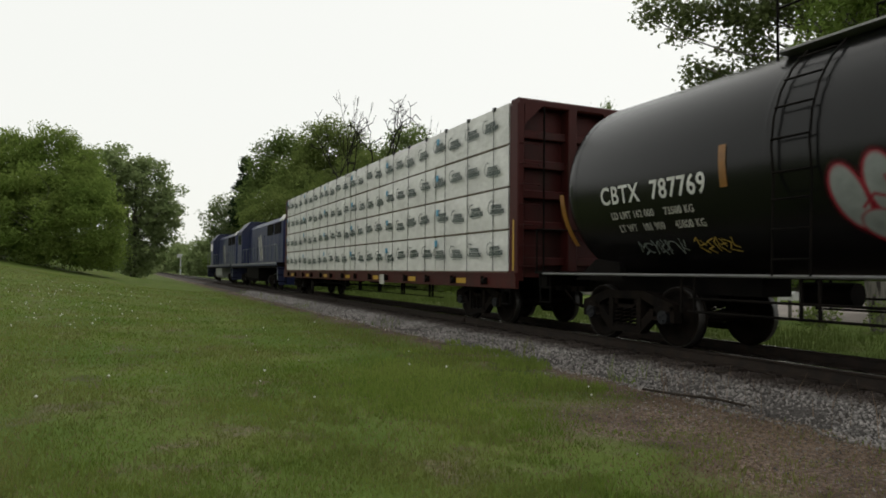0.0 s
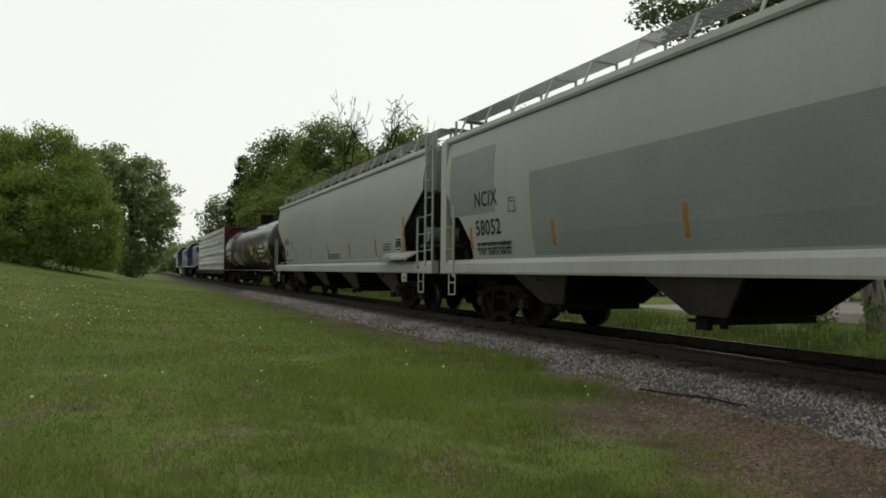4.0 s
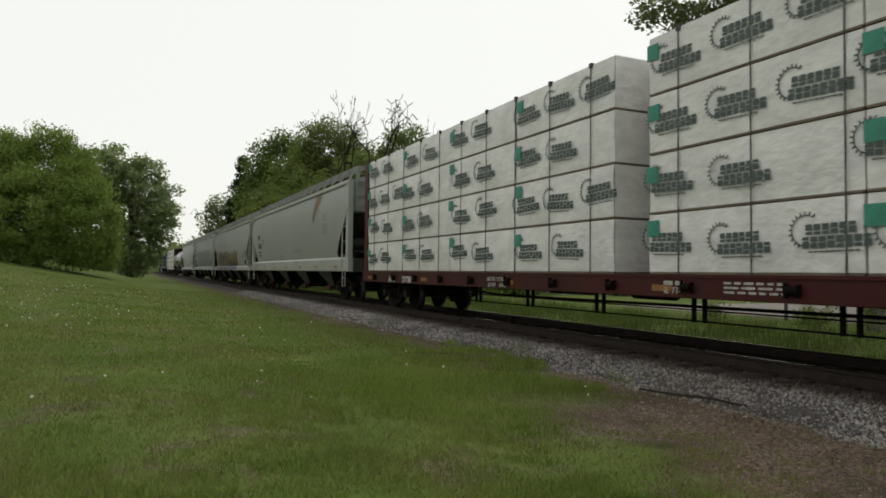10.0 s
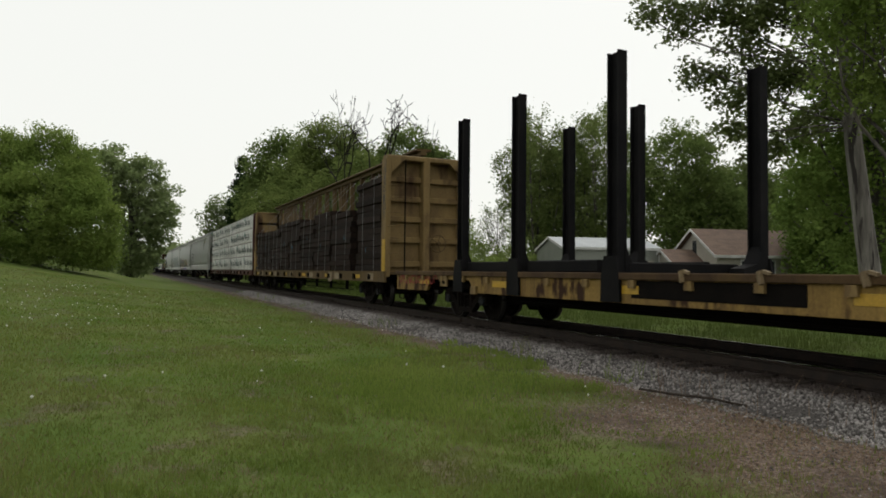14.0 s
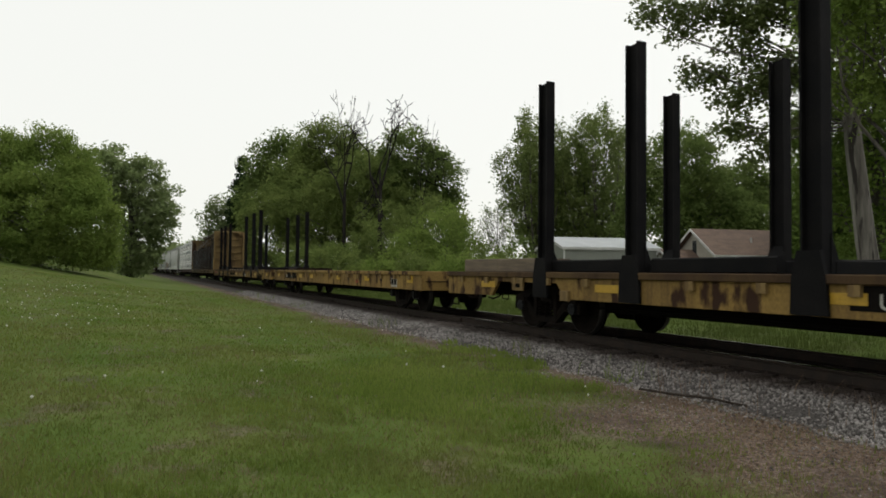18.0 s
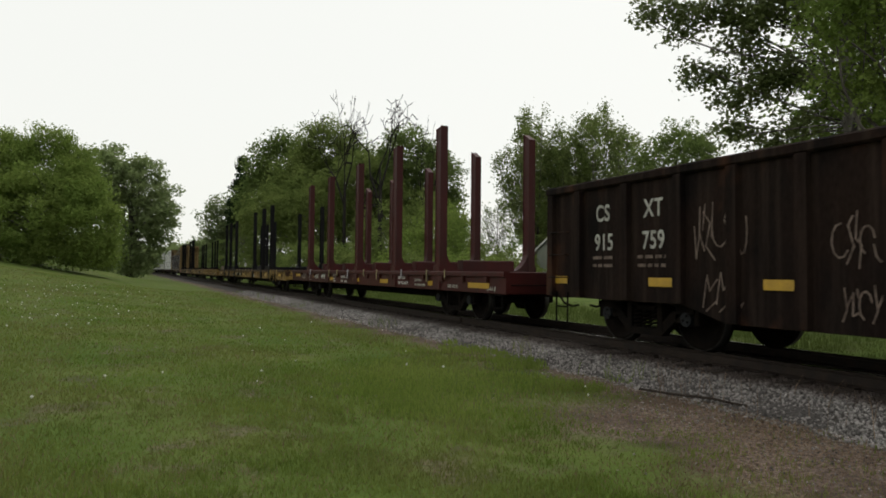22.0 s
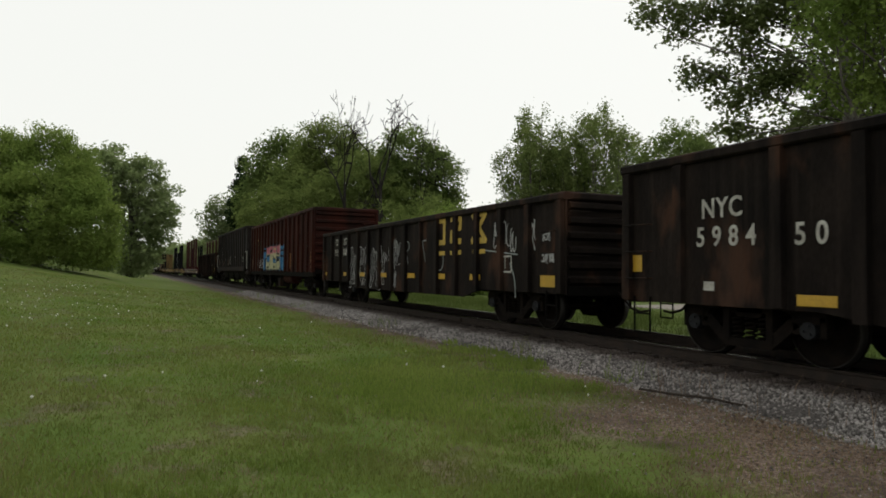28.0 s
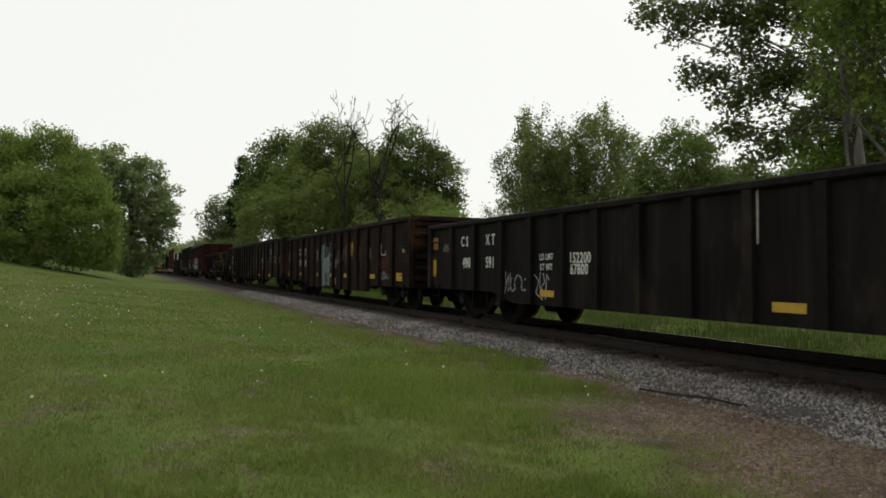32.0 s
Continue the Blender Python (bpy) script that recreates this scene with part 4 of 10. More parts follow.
def house():
    h = tagged(new("house"), "small beige house with brown shingle gable roof", "house")
    h.matrix_basis = pose(36.2, 34.0, -0.45, 0, 0, -15)
    gabled(h, 10.5, 5.6, 3.0, 4.75, M_SIDING, M_SHINGLE)
    for x in (2.1, 4.05):
        pane_window(h, x, 1.95, 0.55, 1.15)
    siding(h, 10.5, 3.0, M_SIDING)
    vent = Solid().box(-0.04, -0.004, 2.55, 3.05, 3.0, 4.0)
    part("gable_window", vent, M_GLASS, h, "dark narrow gable window")
    part("vent_pipe", Solid().cyl((3.4, 1.2, 3.7), (3.4, 1.2, 4.2), 0.06, 8), M_TRIM, h, "white roof vent pipe")
    w = tagged(new("breezeway"), "low shingled wing between the house and the shed", "house")
    w.matrix_basis = pose(34.4, 36.0, -0.45, 0, 0, -15)
    gabled(w, 2.5, 3.4, 2.3, 3.25, M_SIDING, M_SHINGLE, 0.25)
    pane_window(w, 1.6, 1.7, 0.6, 0.6)
    siding(w, 2.5, 2.3, M_SIDING)


def shed():
    g = tagged(new("garage"), "grey metal garage with pale roof and two doors", "garage")
    g.matrix_basis = pose(27.9, 40.0, -0.45, 0, 0, -15)
    gabled(g, 7.3, 6.2, 3.35, 4.18, M_SHED, M_SHED_ROOF, 0.12)
    for x in (1.0, 4.4):
        d = part("garage_door", Solid().box(x + 0.25, x + 2.5, -0.04, -0.002, 0.05, 2.6), M_SHED, g, "closed sectional garage door")
        for k in range(4):
            part("door_panel", Solid().box(x + 0.3, x + 2.45, -0.06, -0.042, 0.1 + 0.62 * k, 0.67 + 0.62 * k, 0.01), M_SIDING, d)
    for x in (0.0, 7.22):
        part("corner_trim", Solid().box(x - 0.02, x + 0.1, -0.03, -0.003, 0, 3.35), M_TRIM, g, "white corner trim")
    seam = Solid().box(-0.02, 0.02, -0.022, -0.002, 0, 3.3).mesh("seam", M_SHED)
    for k in range(1, 8):
        part("seam", seam, None, g, at=pose(k * 0.92, 0, 0))


def parked_car():
    c = tagged(new("parked_car"), "white parked car with dark windows beside the garage", "car")
    c.matrix_basis = pose(31.8, 36.6, -0.4, 0, 0, -15)
    white = mat("white_car_paint", (0.75, 0.76, 0.76), rough=0.25, bump=0.0, coat=0.5)
    rubber = mat("tyre_rubber", (0.02, 0.02, 0.02), rough=0.9)
    body = [(-2.2, 0.35), (2.2, 0.35), (2.25, 0.75), (1.5, 0.92), (-2.15, 0.95), (-2.25, 0.7)]
    cabin = [(-1.9, 0.94), (1.1, 0.94), (0.4, 1.42), (-1.3, 1.46)]
    part("body", Solid().prism([(a, b) for a, b in body], "y", -0.85, 0.85), white, c)
    part("cabin", Solid().prism(cabin, "y", -0.71, 0.71), white, c)
    for y in (-0.72, 0.705):
        part("front_side_window", Solid().prism([(-0.25, 0.98), (0.85, 0.98), (0.32, 1.38), (-0.25, 1.40)], "y", y, y + 0.015), M_GLASS, c, "dark window glass")
        part("rear_side_window", Solid().prism([(-1.65, 0.98), (-0.35, 0.98), (-0.35, 1.40), (-1.22, 1.41)], "y", y, y + 0.015), M_GLASS, c, "dark window glass")
    part("windscreen", Solid().prism([(1.08, 0.97), (0.46, 1.39), (0.47, 1.405), (1.10, 0.985)], "y", -0.62, 0.62), M_GLASS, c, "dark window glass")
    part("rear_window", Solid().prism([(-1.86, 0.98), (-1.34, 1.43), (-1.36, 1.44), (-1.88, 0.99)], "y", -0.62, 0.62), M_GLASS, c, "dark window glass")
    part("roof", Solid().prism([(-1.35, 1.44), (0.45, 1.41), (0.35, 1.48), (-1.25, 1.52)], "y", -0.7, 0.7), white, c)
    for x in (-1.4, 1.35):
        for y in (-0.86, 0.66):
            w = part("wheel", Solid().cyl((x, y, 0.33), (x, y + 0.2, 0.33), 0.33, 16), rubber, c)
            part("hubcap", Solid().cyl((x, y - 0.01, 0.33), (x, y + 0.21, 0.33), 0.19, 12), M_SHED_ROOF, w)


def lot():
    s = Solid()
    s.box(21, 39, 8, 26, -0.5, -0.385)
    base = tagged(part("driveway", s, M_CONCRETE), "pale pinkish concrete parking lot beside the yard", "driveway", kind="structure")
    r = tagged(new("parking_rail"), "low white painted rail at the lot's edge", "fence")
    r.location = (30.5, 26.6, -0.4)
    part("rail", Solid().box(0, 8.5, -0.05, 0.05, 0.42, 0.56, 0.015), M_TRIM, r)
    for k in range(5):
        part("post", Solid().box(0.1 + 2.05 * k, 0.2 + 2.05 * k, -0.05, 0.05, 0, 0.42), M_TRIM, r)
    m = tagged(new("mailbox"), "white mailbox with rounded top on a thin post", "mailbox")
    m.location = (20.2, 16.0, -0.42)
    part("post", Solid().box(-0.04, 0.04, -0.04, 0.04, 0, 0.72), M_BARK, m)
    arc = [(0.14 * math.cos(a), 0.86 + 0.14 * math.sin(a)) for a in (math.pi * k / 8 for k in range(9))]
    part("box", Solid().prism([(-0.14, 0.7), (0.14, 0.7)] + arc, "y", -0.26, 0.26), M_TRIM, m)


house()
shed()
parked_car()
lot()

# ---------------------------------------------------------------- rolling stock: materials
RUST = (0.075, 0.035, 0.018)
# underframe, truck and wheel tones include the shade below the cars
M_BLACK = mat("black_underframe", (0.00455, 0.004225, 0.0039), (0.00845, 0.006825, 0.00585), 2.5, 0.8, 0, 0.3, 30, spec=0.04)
M_TRUCK = mat("grimy_shaded_steel", (0.0056, 0.0048, 0.0045), (0.0118, 0.0088, 0.0070), 4, 0.8, 0, 0.4, 40, spec=0.04)
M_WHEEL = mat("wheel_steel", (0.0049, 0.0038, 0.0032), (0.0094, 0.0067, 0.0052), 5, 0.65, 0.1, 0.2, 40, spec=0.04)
M_TREAD = mat("worn_tread", (0.035, 0.032, 0.03), rough=0.45, metal=0.6, bump=0.05)
M_TANK = mat("black_tank_paint", (0.004, 0.004, 0.0045), (0.006, 0.006, 0.006), 0.8, 0.25, 0, 0.01, 60, (1, 0.5, 2), fine=0.1, spec=0.27)
M_HOPPER = mat("pale_grey_car_paint", (0.235, 0.248, 0.226), (0.208, 0.220, 0.202), 0.35, 0.5, 0, 0.03, 50, (1, 0.7, 0.25), (0.20, 0.17, 0.13), 0.68, 1.2, 0.25, fine=0.06, streak=(0.19, 0.185, 0.165, 0.2))
M_HOPPER_LIGHT = mat("light_grey_sill_paint", (0.300, 0.308, 0.285), (0.258, 0.262, 0.238), 0.8, 0.5, 0, 0.03, 50, (1, 1, 0.4), (0.22, 0.18, 0.13), 0.7, 1.6, 0.2, fine=0.08, streak=(0.2, 0.185, 0.16, 0.3))
# car grey with soil, darkened to hold the shade under the body
M_BAY = mat("soiled_shaded_bay_paint", (0.052, 0.049, 0.042), (0.033, 0.030, 0.0255), 1.2, 0.75, 0, 0.15, 40, (1, 1, 0.5), (0.045, 0.033, 0.025), 0.55, 1.5, 0.2, spec=0.2, streak=(0.05, 0.04, 0.03, 0.8))
M_PATCH = mat("grey_green_repaint", (0.140, 0.162, 0.155), (0.120, 0.138, 0.131), 0.6, 0.55, 0, 0.03, 50)
M_GRATE = mat("galvanised_grating", (0.21, 0.21, 0.205), (0.26, 0.26, 0.255), 3, 0.6, 0.2, 0.1)
M_MAROON = mat("maroon_car_paint", (0.0520, 0.0078, 0.0066), (0.0350, 0.0062, 0.0054), 0.7, 0.55, 0, 0.06, 40, (1, 1, 0.4), (0.045, 0.025, 0.018), 0.62, 1.8, 0.15, spec=0.2, streak=(0.02, 0.012, 0.01, 0.8))
M_YELLOW = mat("weathered_yellow_paint", (0.24, 0.155, 0.046), (0.17, 0.108, 0.036), 0.9, 0.65, 0, 0.1, 40, (1, 1, 0.5), (0.036, 0.019, 0.012), 0.52, 3.0, 0.09, fine=0.3, spec=0.15, streak=(0.05, 0.026, 0.014, 0.7))
M_YELLOW_OLD = mat("faded_yellow_paint", (0.098, 0.063, 0.024), (0.074, 0.048, 0.020), 0.7, 0.65, 0, 0.1, 40, (1, 1, 0.35), (0.055, 0.03, 0.017), 0.57, 1.4, 0.14, spec=0.2, streak=(0.04, 0.024, 0.014, 0.8))
M_YELLOW_END = mat("dull_yellow_paint", (0.205, 0.138, 0.055), (0.150, 0.102, 0.043), 0.7, 0.65, 0, 0.1, 40, (1, 1, 0.35), (0.05, 0.028, 0.016), 0.54, 1.4, 0.14, spec=0.2, streak=(0.06, 0.036, 0.019, 0.75))
M_EDGE = mat("rusty_deck_edge", (0.045, 0.027, 0.016), (0.080, 0.050, 0.022), 1.6, 0.8, 0, 0.2, 40, (1, 1, 0.5), (0.03, 0.018, 0.012), 0.55, 2.2, 0.15, spec=0.15)
M_STAKE = mat("black_stake_paint", (0.0063, 0.0063, 0.007), (0.0105, 0.0098, 0.0098), 2, 0.65, 0.1, 0.1, spec=0.06)
M_GON = mat("dark_brown_gondola", (0.0052, 0.0042, 0.0038), (0.0140, 0.0104, 0.0086), 1.6, 0.75, 0, 0.4, 22, (1, 1, 0.5), (0.050, 0.026, 0.017), 0.55, 1.8, 0.14, fine=0.3, spec=0.06, streak=(0.036, 0.027, 0.022, 0.5))
M_GON_RUST = mat("rusty_brown_gondola", (0.0150, 0.0090, 0.0070), (0.0058, 0.0046, 0.0042), 1.6, 0.8, 0, 0.4, 22, (1, 1, 0.5), (0.048, 0.022, 0.013), 0.55, 1.8, 0.14, fine=0.3, spec=0.06, streak=(0.042, 0.029, 0.022, 0.6))
M_GON_BLACK = mat("worn_black_gondola", (0.0056, 0.0050, 0.0045), (0.0118, 0.0094, 0.0080), 1.6, 0.7, 0, 0.3, 22, (1, 1, 0.5), (0.032, 0.024, 0.019), 0.57, 1.8, 0.16, fine=0.2, spec=0.06, streak=(0.026, 0.023, 0.021, 0.5))
M_RED_GON = mat("oxide_red_gondola", (0.0420, 0.0118, 0.0078), (0.0260, 0.0082, 0.0060), 0.8, 0.65, 0, 0.15, 35, (1, 1, 0.22), (0.014, 0.009, 0.008), 0.5, 1.5, 0.2, spec=0.06, streak=(0.012, 0.008, 0.007, 0.9))
M_COAL = mat("brown_black_hopper", (0.0135, 0.0108, 0.0096), (0.0085, 0.007, 0.0064), 1.2, 0.7, 0, 0.2, 30, (1, 1, 0.22), (0.032, 0.018, 0.013), 0.54, 1.4, 0.2, fine=0.2, spec=0.1, streak=(0.03, 0.022, 0.018, 0.45))
M_BLUE = mat("blue_locomotive_paint", (0.0080, 0.0150, 0.0620), (0.0062, 0.0116, 0.0480), 0.7, 0.45, 0, 0.04, 40)
M_LETTER = mat("white_lettering", (0.60, 0.60, 0.57), (0.46, 0.46, 0.43), 5, 0.7, 0, 0, fine=0.2)
M_LETTER_OLD = mat("faded_white_lettering", (0.42, 0.41, 0.37), (0.25, 0.24, 0.21), 6, 0.8, 0, 0, fine=0.25)
M_LETTER_DARK = mat("black_lettering", (0.012, 0.012, 0.012), (0.026, 0.026, 0.026), 6, 0.8, 0, 0, spec=0.15)
M_LETTER_GOLD = mat("yellow_lettering", (0.44, 0.30, 0.045), (0.32, 0.22, 0.04), 6, 0.7, 0, 0)
M_LETTER_FAINT = mat("faint_brown_lettering", (0.16, 0.105, 0.095), (0.2, 0.16, 0.145), 6, 0.7, 0, 0)
M_REFLECT = mat("yellow_reflector", (0.4216, 0.256, 0.0192), (0.3536, 0.2112, 0.0192), 8, 0.4, 0, 0)
M_ORANGE = mat("orange_reflector", (0.2176, 0.0928, 0.01152), (0.1728, 0.0736, 0.01152), 8, 0.4, 0, 0)
M_WRAP = mat("white_lumber_wrap", (0.64, 0.635, 0.61), (0.53, 0.525, 0.505), 1.3, 0.36, 0, 1.0, 5.5, (1, 1.0, 1.6), fine=0.08)
M_MARK = mat("wrap_print", (0.035, 0.055, 0.05), (0.055, 0.075, 0.07), 3, 0.6, 0, 0)
M_GREEN_TAG = mat("green_tag", (0.03, 0.23, 0.16), rough=0.6, bump=0)
M_BLUE_TAG = mat("blue_tag", (0.10, 0.33, 0.5), rough=0.6, bump=0)
M_STRAP = mat("black_strap", (0.03, 0.03, 0.03), rough=0.6, bump=0)
M_CABLE = mat("grey_strap", (0.30, 0.30, 0.31), rough=0.5, metal=0.4, bump=0)
M_STENCIL = mat("tan_stencil_panel", (0.22, 0.17, 0.10), (0.16, 0.12, 0.075), 5, 0.75, 0, 0)
M_RUST_TAG = mat("rusty_worn_spray", (0.17, 0.125, 0.10), (0.07, 0.045, 0.033), 9, 0.8, 0, 0, fine=0.3)
M_TIMBER = mat("creosoted_timber", (0.0108, 0.0068, 0.0054), (0.0190, 0.0116, 0.0086), 3, 0.85, 0, 0.5, 25, (3, 0.5, 4), vary=0.35, fine=0.25, spec=0.12)
M_DUNNAGE = mat("raw_wood_strip", (0.14, 0.105, 0.07), (0.09, 0.068, 0.048), 4, 0.8, 0, 0.3, 30, (4, 0.4, 4))
M_SPRAY_WHITE = mat("white_spray", (0.36, 0.36, 0.3525), (0.225, 0.225, 0.225), 7, 0.7, 0, 0, fine=0.2)
M_SPRAY_BLACK = mat("black_spray", (0.012, 0.012, 0.013), rough=0.6, bump=0)
M_SPRAY_RED = mat("red_spray", (0.24, 0.012, 0.02), (0.18, 0.012, 0.018), 5, 0.6, 0, 0)
M_SPRAY_GREY = mat("grey_spray", (0.21, 0.238, 0.231), (0.168, 0.189, 0.182), 3, 0.6, 0, 0)


# ---------------------------------------------------------------- rolling stock: shared pieces
SHARED = {}
CARS = []          # (car, where its middle is at the start)
WHEELSETS = []     # (wheelset, car's middle, place along the car)
WORDS = []         # lettering to be turned into meshes
AXLE, RADIUS = 0.89, 0.457


def lathe(s, profile, seg=24, y=0.0, z=0.0):
    """Turns an outline of (x, r) round an axle along x."""
    n = len(profile)
    vs = []
    for k in range(seg):
        a = 2 * math.pi * k / seg
        vs += [(x, y + r * math.cos(a), z + r * math.sin(a)) for x, r in profile]
    fs = []
    for k in range(seg):
        j = (k + 1) % seg
        fs += [(k * n + i, k * n + i + 1, j * n + i + 1, j * n + i) for i in range(n - 1)]
    s.add(vs, fs, True)


def shared_pieces():
    w = Solid()
    w.cyl((-1.0, 0, 0), (1.0, 0, 0), 0.085, 12)
    for sg in (-1, 1):
        lathe(w, [(sg * a, r) for a, r in ((0.83, 0.09), (0.84, 0.16), (0.80, 0.18), (0.775, 0.36), (0.825, 0.395), (0.83, 0.45), (0.71, 0.46), (0.705, 0.485), (0.685, 0.485), (0.68, 0.40), (0.715, 0.36), (0.72, 0.18), (0.69, 0.16), (0.69, 0.09))], 28)
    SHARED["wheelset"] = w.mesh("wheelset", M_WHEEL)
    cap_steel = mat("bearing_cap_steel", (0.014, 0.015, 0.018), (0.01, 0.01, 0.011), 6, 0.6, 0.1, spec=0.2)
    for sg in (-1, 1):
        t = Solid()
        lathe(t, [(sg * 0.826, 0.447), (sg * 0.834, 0.45), (sg * 0.833, 0.459), (sg * 0.715, 0.463)], 28)
        SHARED["tread%d" % sg] = t.mesh("tread", M_TREAD)
        c = Solid()
        c.cyl((sg * 0.96, 0, 0), (sg * 1.13, 0, 0), 0.105, 14)
        for k in range(3):
            a = 2 * math.pi * k / 3
            c.cyl((sg * 1.12, 0.055 * math.cos(a), 0.055 * math.sin(a)), (sg * 1.155, 0.055 * math.cos(a), 0.055 * math.sin(a)), 0.018, 6)
        SHARED["cap%d" % sg] = c.mesh("bearing_cap", cap_steel)
    f = Solid()
    for sg in (-1, 1):
        x0, x1 = sorted((sg * 0.95, sg * 1.10))
        f.prism([(-1.10, 0.56), (-1.10, 0.66), (-0.95, 0.70), (-0.48, 0.84), (0.48, 0.84), (0.95, 0.70), (1.10, 0.66), (1.10, 0.56), (0.72, 0.60), (0.42, 0.71), (-0.42, 0.71), (-0.72, 0.60)], "x", x0, x1)
        f.prism([(-0.76, 0.50), (-0.36, 0.17), (0.36, 0.17), (0.76, 0.50), (0.62, 0.58), (0.27, 0.28), (-0.27, 0.28), (-0.62, 0.58)], "x", x0, x1)
        for yy in (-1, 1):
            f.box(x0 - 0.01, x1 + 0.01, yy * 0.34 - 0.05, yy * 0.34 + 0.05, 0.24, 0.74)
            f.box(x0, x1, yy * 0.72 - 0.05, yy * 0.72 + 0.05, 0.40, 0.62)
            f.box(x0, x1, yy * 1.07 - 0.04, yy * 1.07 + 0.04, 0.38, 0.62)
            f.box(x0 - 0.02, x1 + 0.02, yy * AXLE - 0.15, yy * AXLE + 0.15, 0.54, 0.62)
        f.box(x0 + 0.02, x1 - 0.02, -0.30, 0.30, 0.62, 0.72)
    f.box(-1.08, 1.08, -0.20, 0.20, 0.56, 0.80, 0.03)
    f.cyl((0, 0, 0.78), (0, 0, 0.92), 0.2, 14)
    for yy in (-0.42, 0.42):
        f.box(-0.85, 0.85, yy - 0.04, yy + 0.04, 0.36, 0.46)
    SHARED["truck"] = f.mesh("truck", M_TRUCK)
    g = Solid()
    turns = [(0.07 * math.cos(0.9 * k), 0.07 * math.sin(0.9 * k), 0.275 + 0.0085 * k) for k in range(38)]
    ring = [(0.016 * math.cos(2 * math.pi * i / 5), 0.016 * math.sin(2 * math.pi * i / 5)) for i in range(5)]
    vs = [(px * (1 + q / 0.07), py * (1 + q / 0.07), pz + e) for px, py, pz in turns for q, e in ring]
    g.add(vs, [(5 * k + i, 5 * k + (i + 1) % 5, 5 * k + 5 + (i + 1) % 5, 5 * k + 5 + i) for k in range(37) for i in range(5)], True)
    SHARED["spring"] = g.mesh("spring", M_WHEEL)
    b = Solid().prism([(0.0, 0.30), (0.06, 0.28), (0.05, 0.58), (0.0, 0.56)], "x", -0.05, 0.05)
    SHARED["shoe"] = b.mesh("brake_shoe", M_BLACK)
    k = Solid()
    k.box(-0.085, 0.085, -0.9, 0.12, 0.80, 0.97, 0.02)
    k.prism([(-0.13, 0.1), (0.10, 0.1), (0.17, 0.2), (0.15, 0.36), (0.06, 0.38), (0.04, 0.26), (-0.06, 0.24), (-0.14, 0.30)], "z", 0.74, 1.02)
    k.pipe([(-0.9, -0.05, 1.0), (-0.55, 0.0, 0.98), (-0.2, 0.12, 1.05), (0.0, 0.15, 1.04)], 0.013)
    k.pipe([(0.3, -0.1, 0.78), (0.3, 0.06, 0.66), (0.26, 0.2, 0.50), (0.18, 0.36, 0.44), (0.1, 0.48, 0.47)], 0.022)
    SHARED["coupler"] = k.mesh("coupler", M_TRUCK)
    st = Solid()
    st.pipe([(0, -0.17, 1.0), (0, -0.17, 0.46), (0, 0.17, 0.46), (0, 0.17, 1.0)], 0.017)
    st.pipe([(0, -0.17, 0.74), (0, 0.17, 0.74)], 0.015)
    SHARED["stirrup"] = st.mesh("stirrup", M_BLACK)
    SHARED["stirrup_white"] = st.mesh("stirrup", M_HOPPER_LIGHT)
    gr = Solid().pipe([(0.04, -0.24, 0), (-0.05, -0.24, 0), (-0.05, 0.24, 0), (0.04, 0.24, 0)], 0.012)
    for key, m in (("grab_brown", M_GON),):
        SHARED[key] = gr.mesh("grab_iron", m)


def car(name, label, category, front, length, truck_in, group="freight cars of the train", pulling=0.55):
    """An empty at the middle of the car on the rail, with trucks and couplers. front: where its leading end is at the start."""
    c = tagged(new(name), label, category, group)
    mid = front - length / 2
    c.location = (TX, mid, 0)
    CARS.append((c, mid))
    for sg in (-1, 1):
        y = sg * (length / 2 - truck_in)
        t = part("truck", SHARED["truck"], None, c, "grimy cast steel truck with under-car shade in its colour", at=pose(0, y, 0))
        for sx in (-1, 1):
            for yy in (-0.2, 0.0, 0.2):
                part("spring", SHARED["spring"], None, t, at=pose(sx * 1.03, yy, 0))
            part("brake_shoe", SHARED["shoe"], None, t, at=pose(sx * 0.76, 0.40, 0))
            part("brake_shoe", SHARED["shoe"], None, t, at=pose(sx * 0.76, -0.40, 0, 0, 0, 180))
        for a in (-AXLE, AXLE):
            w = part("wheelset", SHARED["wheelset"], None, c, "worn steel wheels on an axle", at=pose(0, y + a, RADIUS))
            for sx in (-1, 1):
                part("tread", SHARED["tread%d" % sx], None, w)
                part("bearing_cap", SHARED["cap%d" % sx], None, w)
            WHEELSETS.append((w, mid, y + a))
        part("coupler", SHARED["coupler"], None, c, at=pose(0, sg * (length / 2 + pulling - 0.3), 0, 0, 0, 0 if sg > 0 else 180))
    return c


def words(parent, body, y, z, size, material, x=-1.42, stretch=1.0, lean=0.0, centre=False, skin=None):
    """Lettering on the side that faces the lawn: starts at y and runs to the rear. skin: half width of the car at a height, to lie on."""
    cu = bpy.data.curves.new("lettering", "FONT")
    cu.body, cu.size, cu.extrude, cu.offset, cu.space_character = body, size, 0.002, size * 0.016, 1.1
    cu.align_x = "CENTER" if centre else "LEFT"
    cu.materials.append(material)
    ob = new("lettering", cu)
    ob.parent = parent
    turn = Matrix(((0, 0, -1, 0), (-1, 0, 0, 0), (0, 1, 0, 0), (0, 0, 0, 1)))
    ob.matrix_basis = Matrix.Translation((x, y, z)) @ Matrix.Rotation(radians(lean), 4, "Y") @ turn @ Matrix.Diagonal((stretch, 1, 1, 1))
    WORDS.append((ob, skin and (lambda p: (-skin(p.z) + p.x, p.y, p.z))))
    return ob


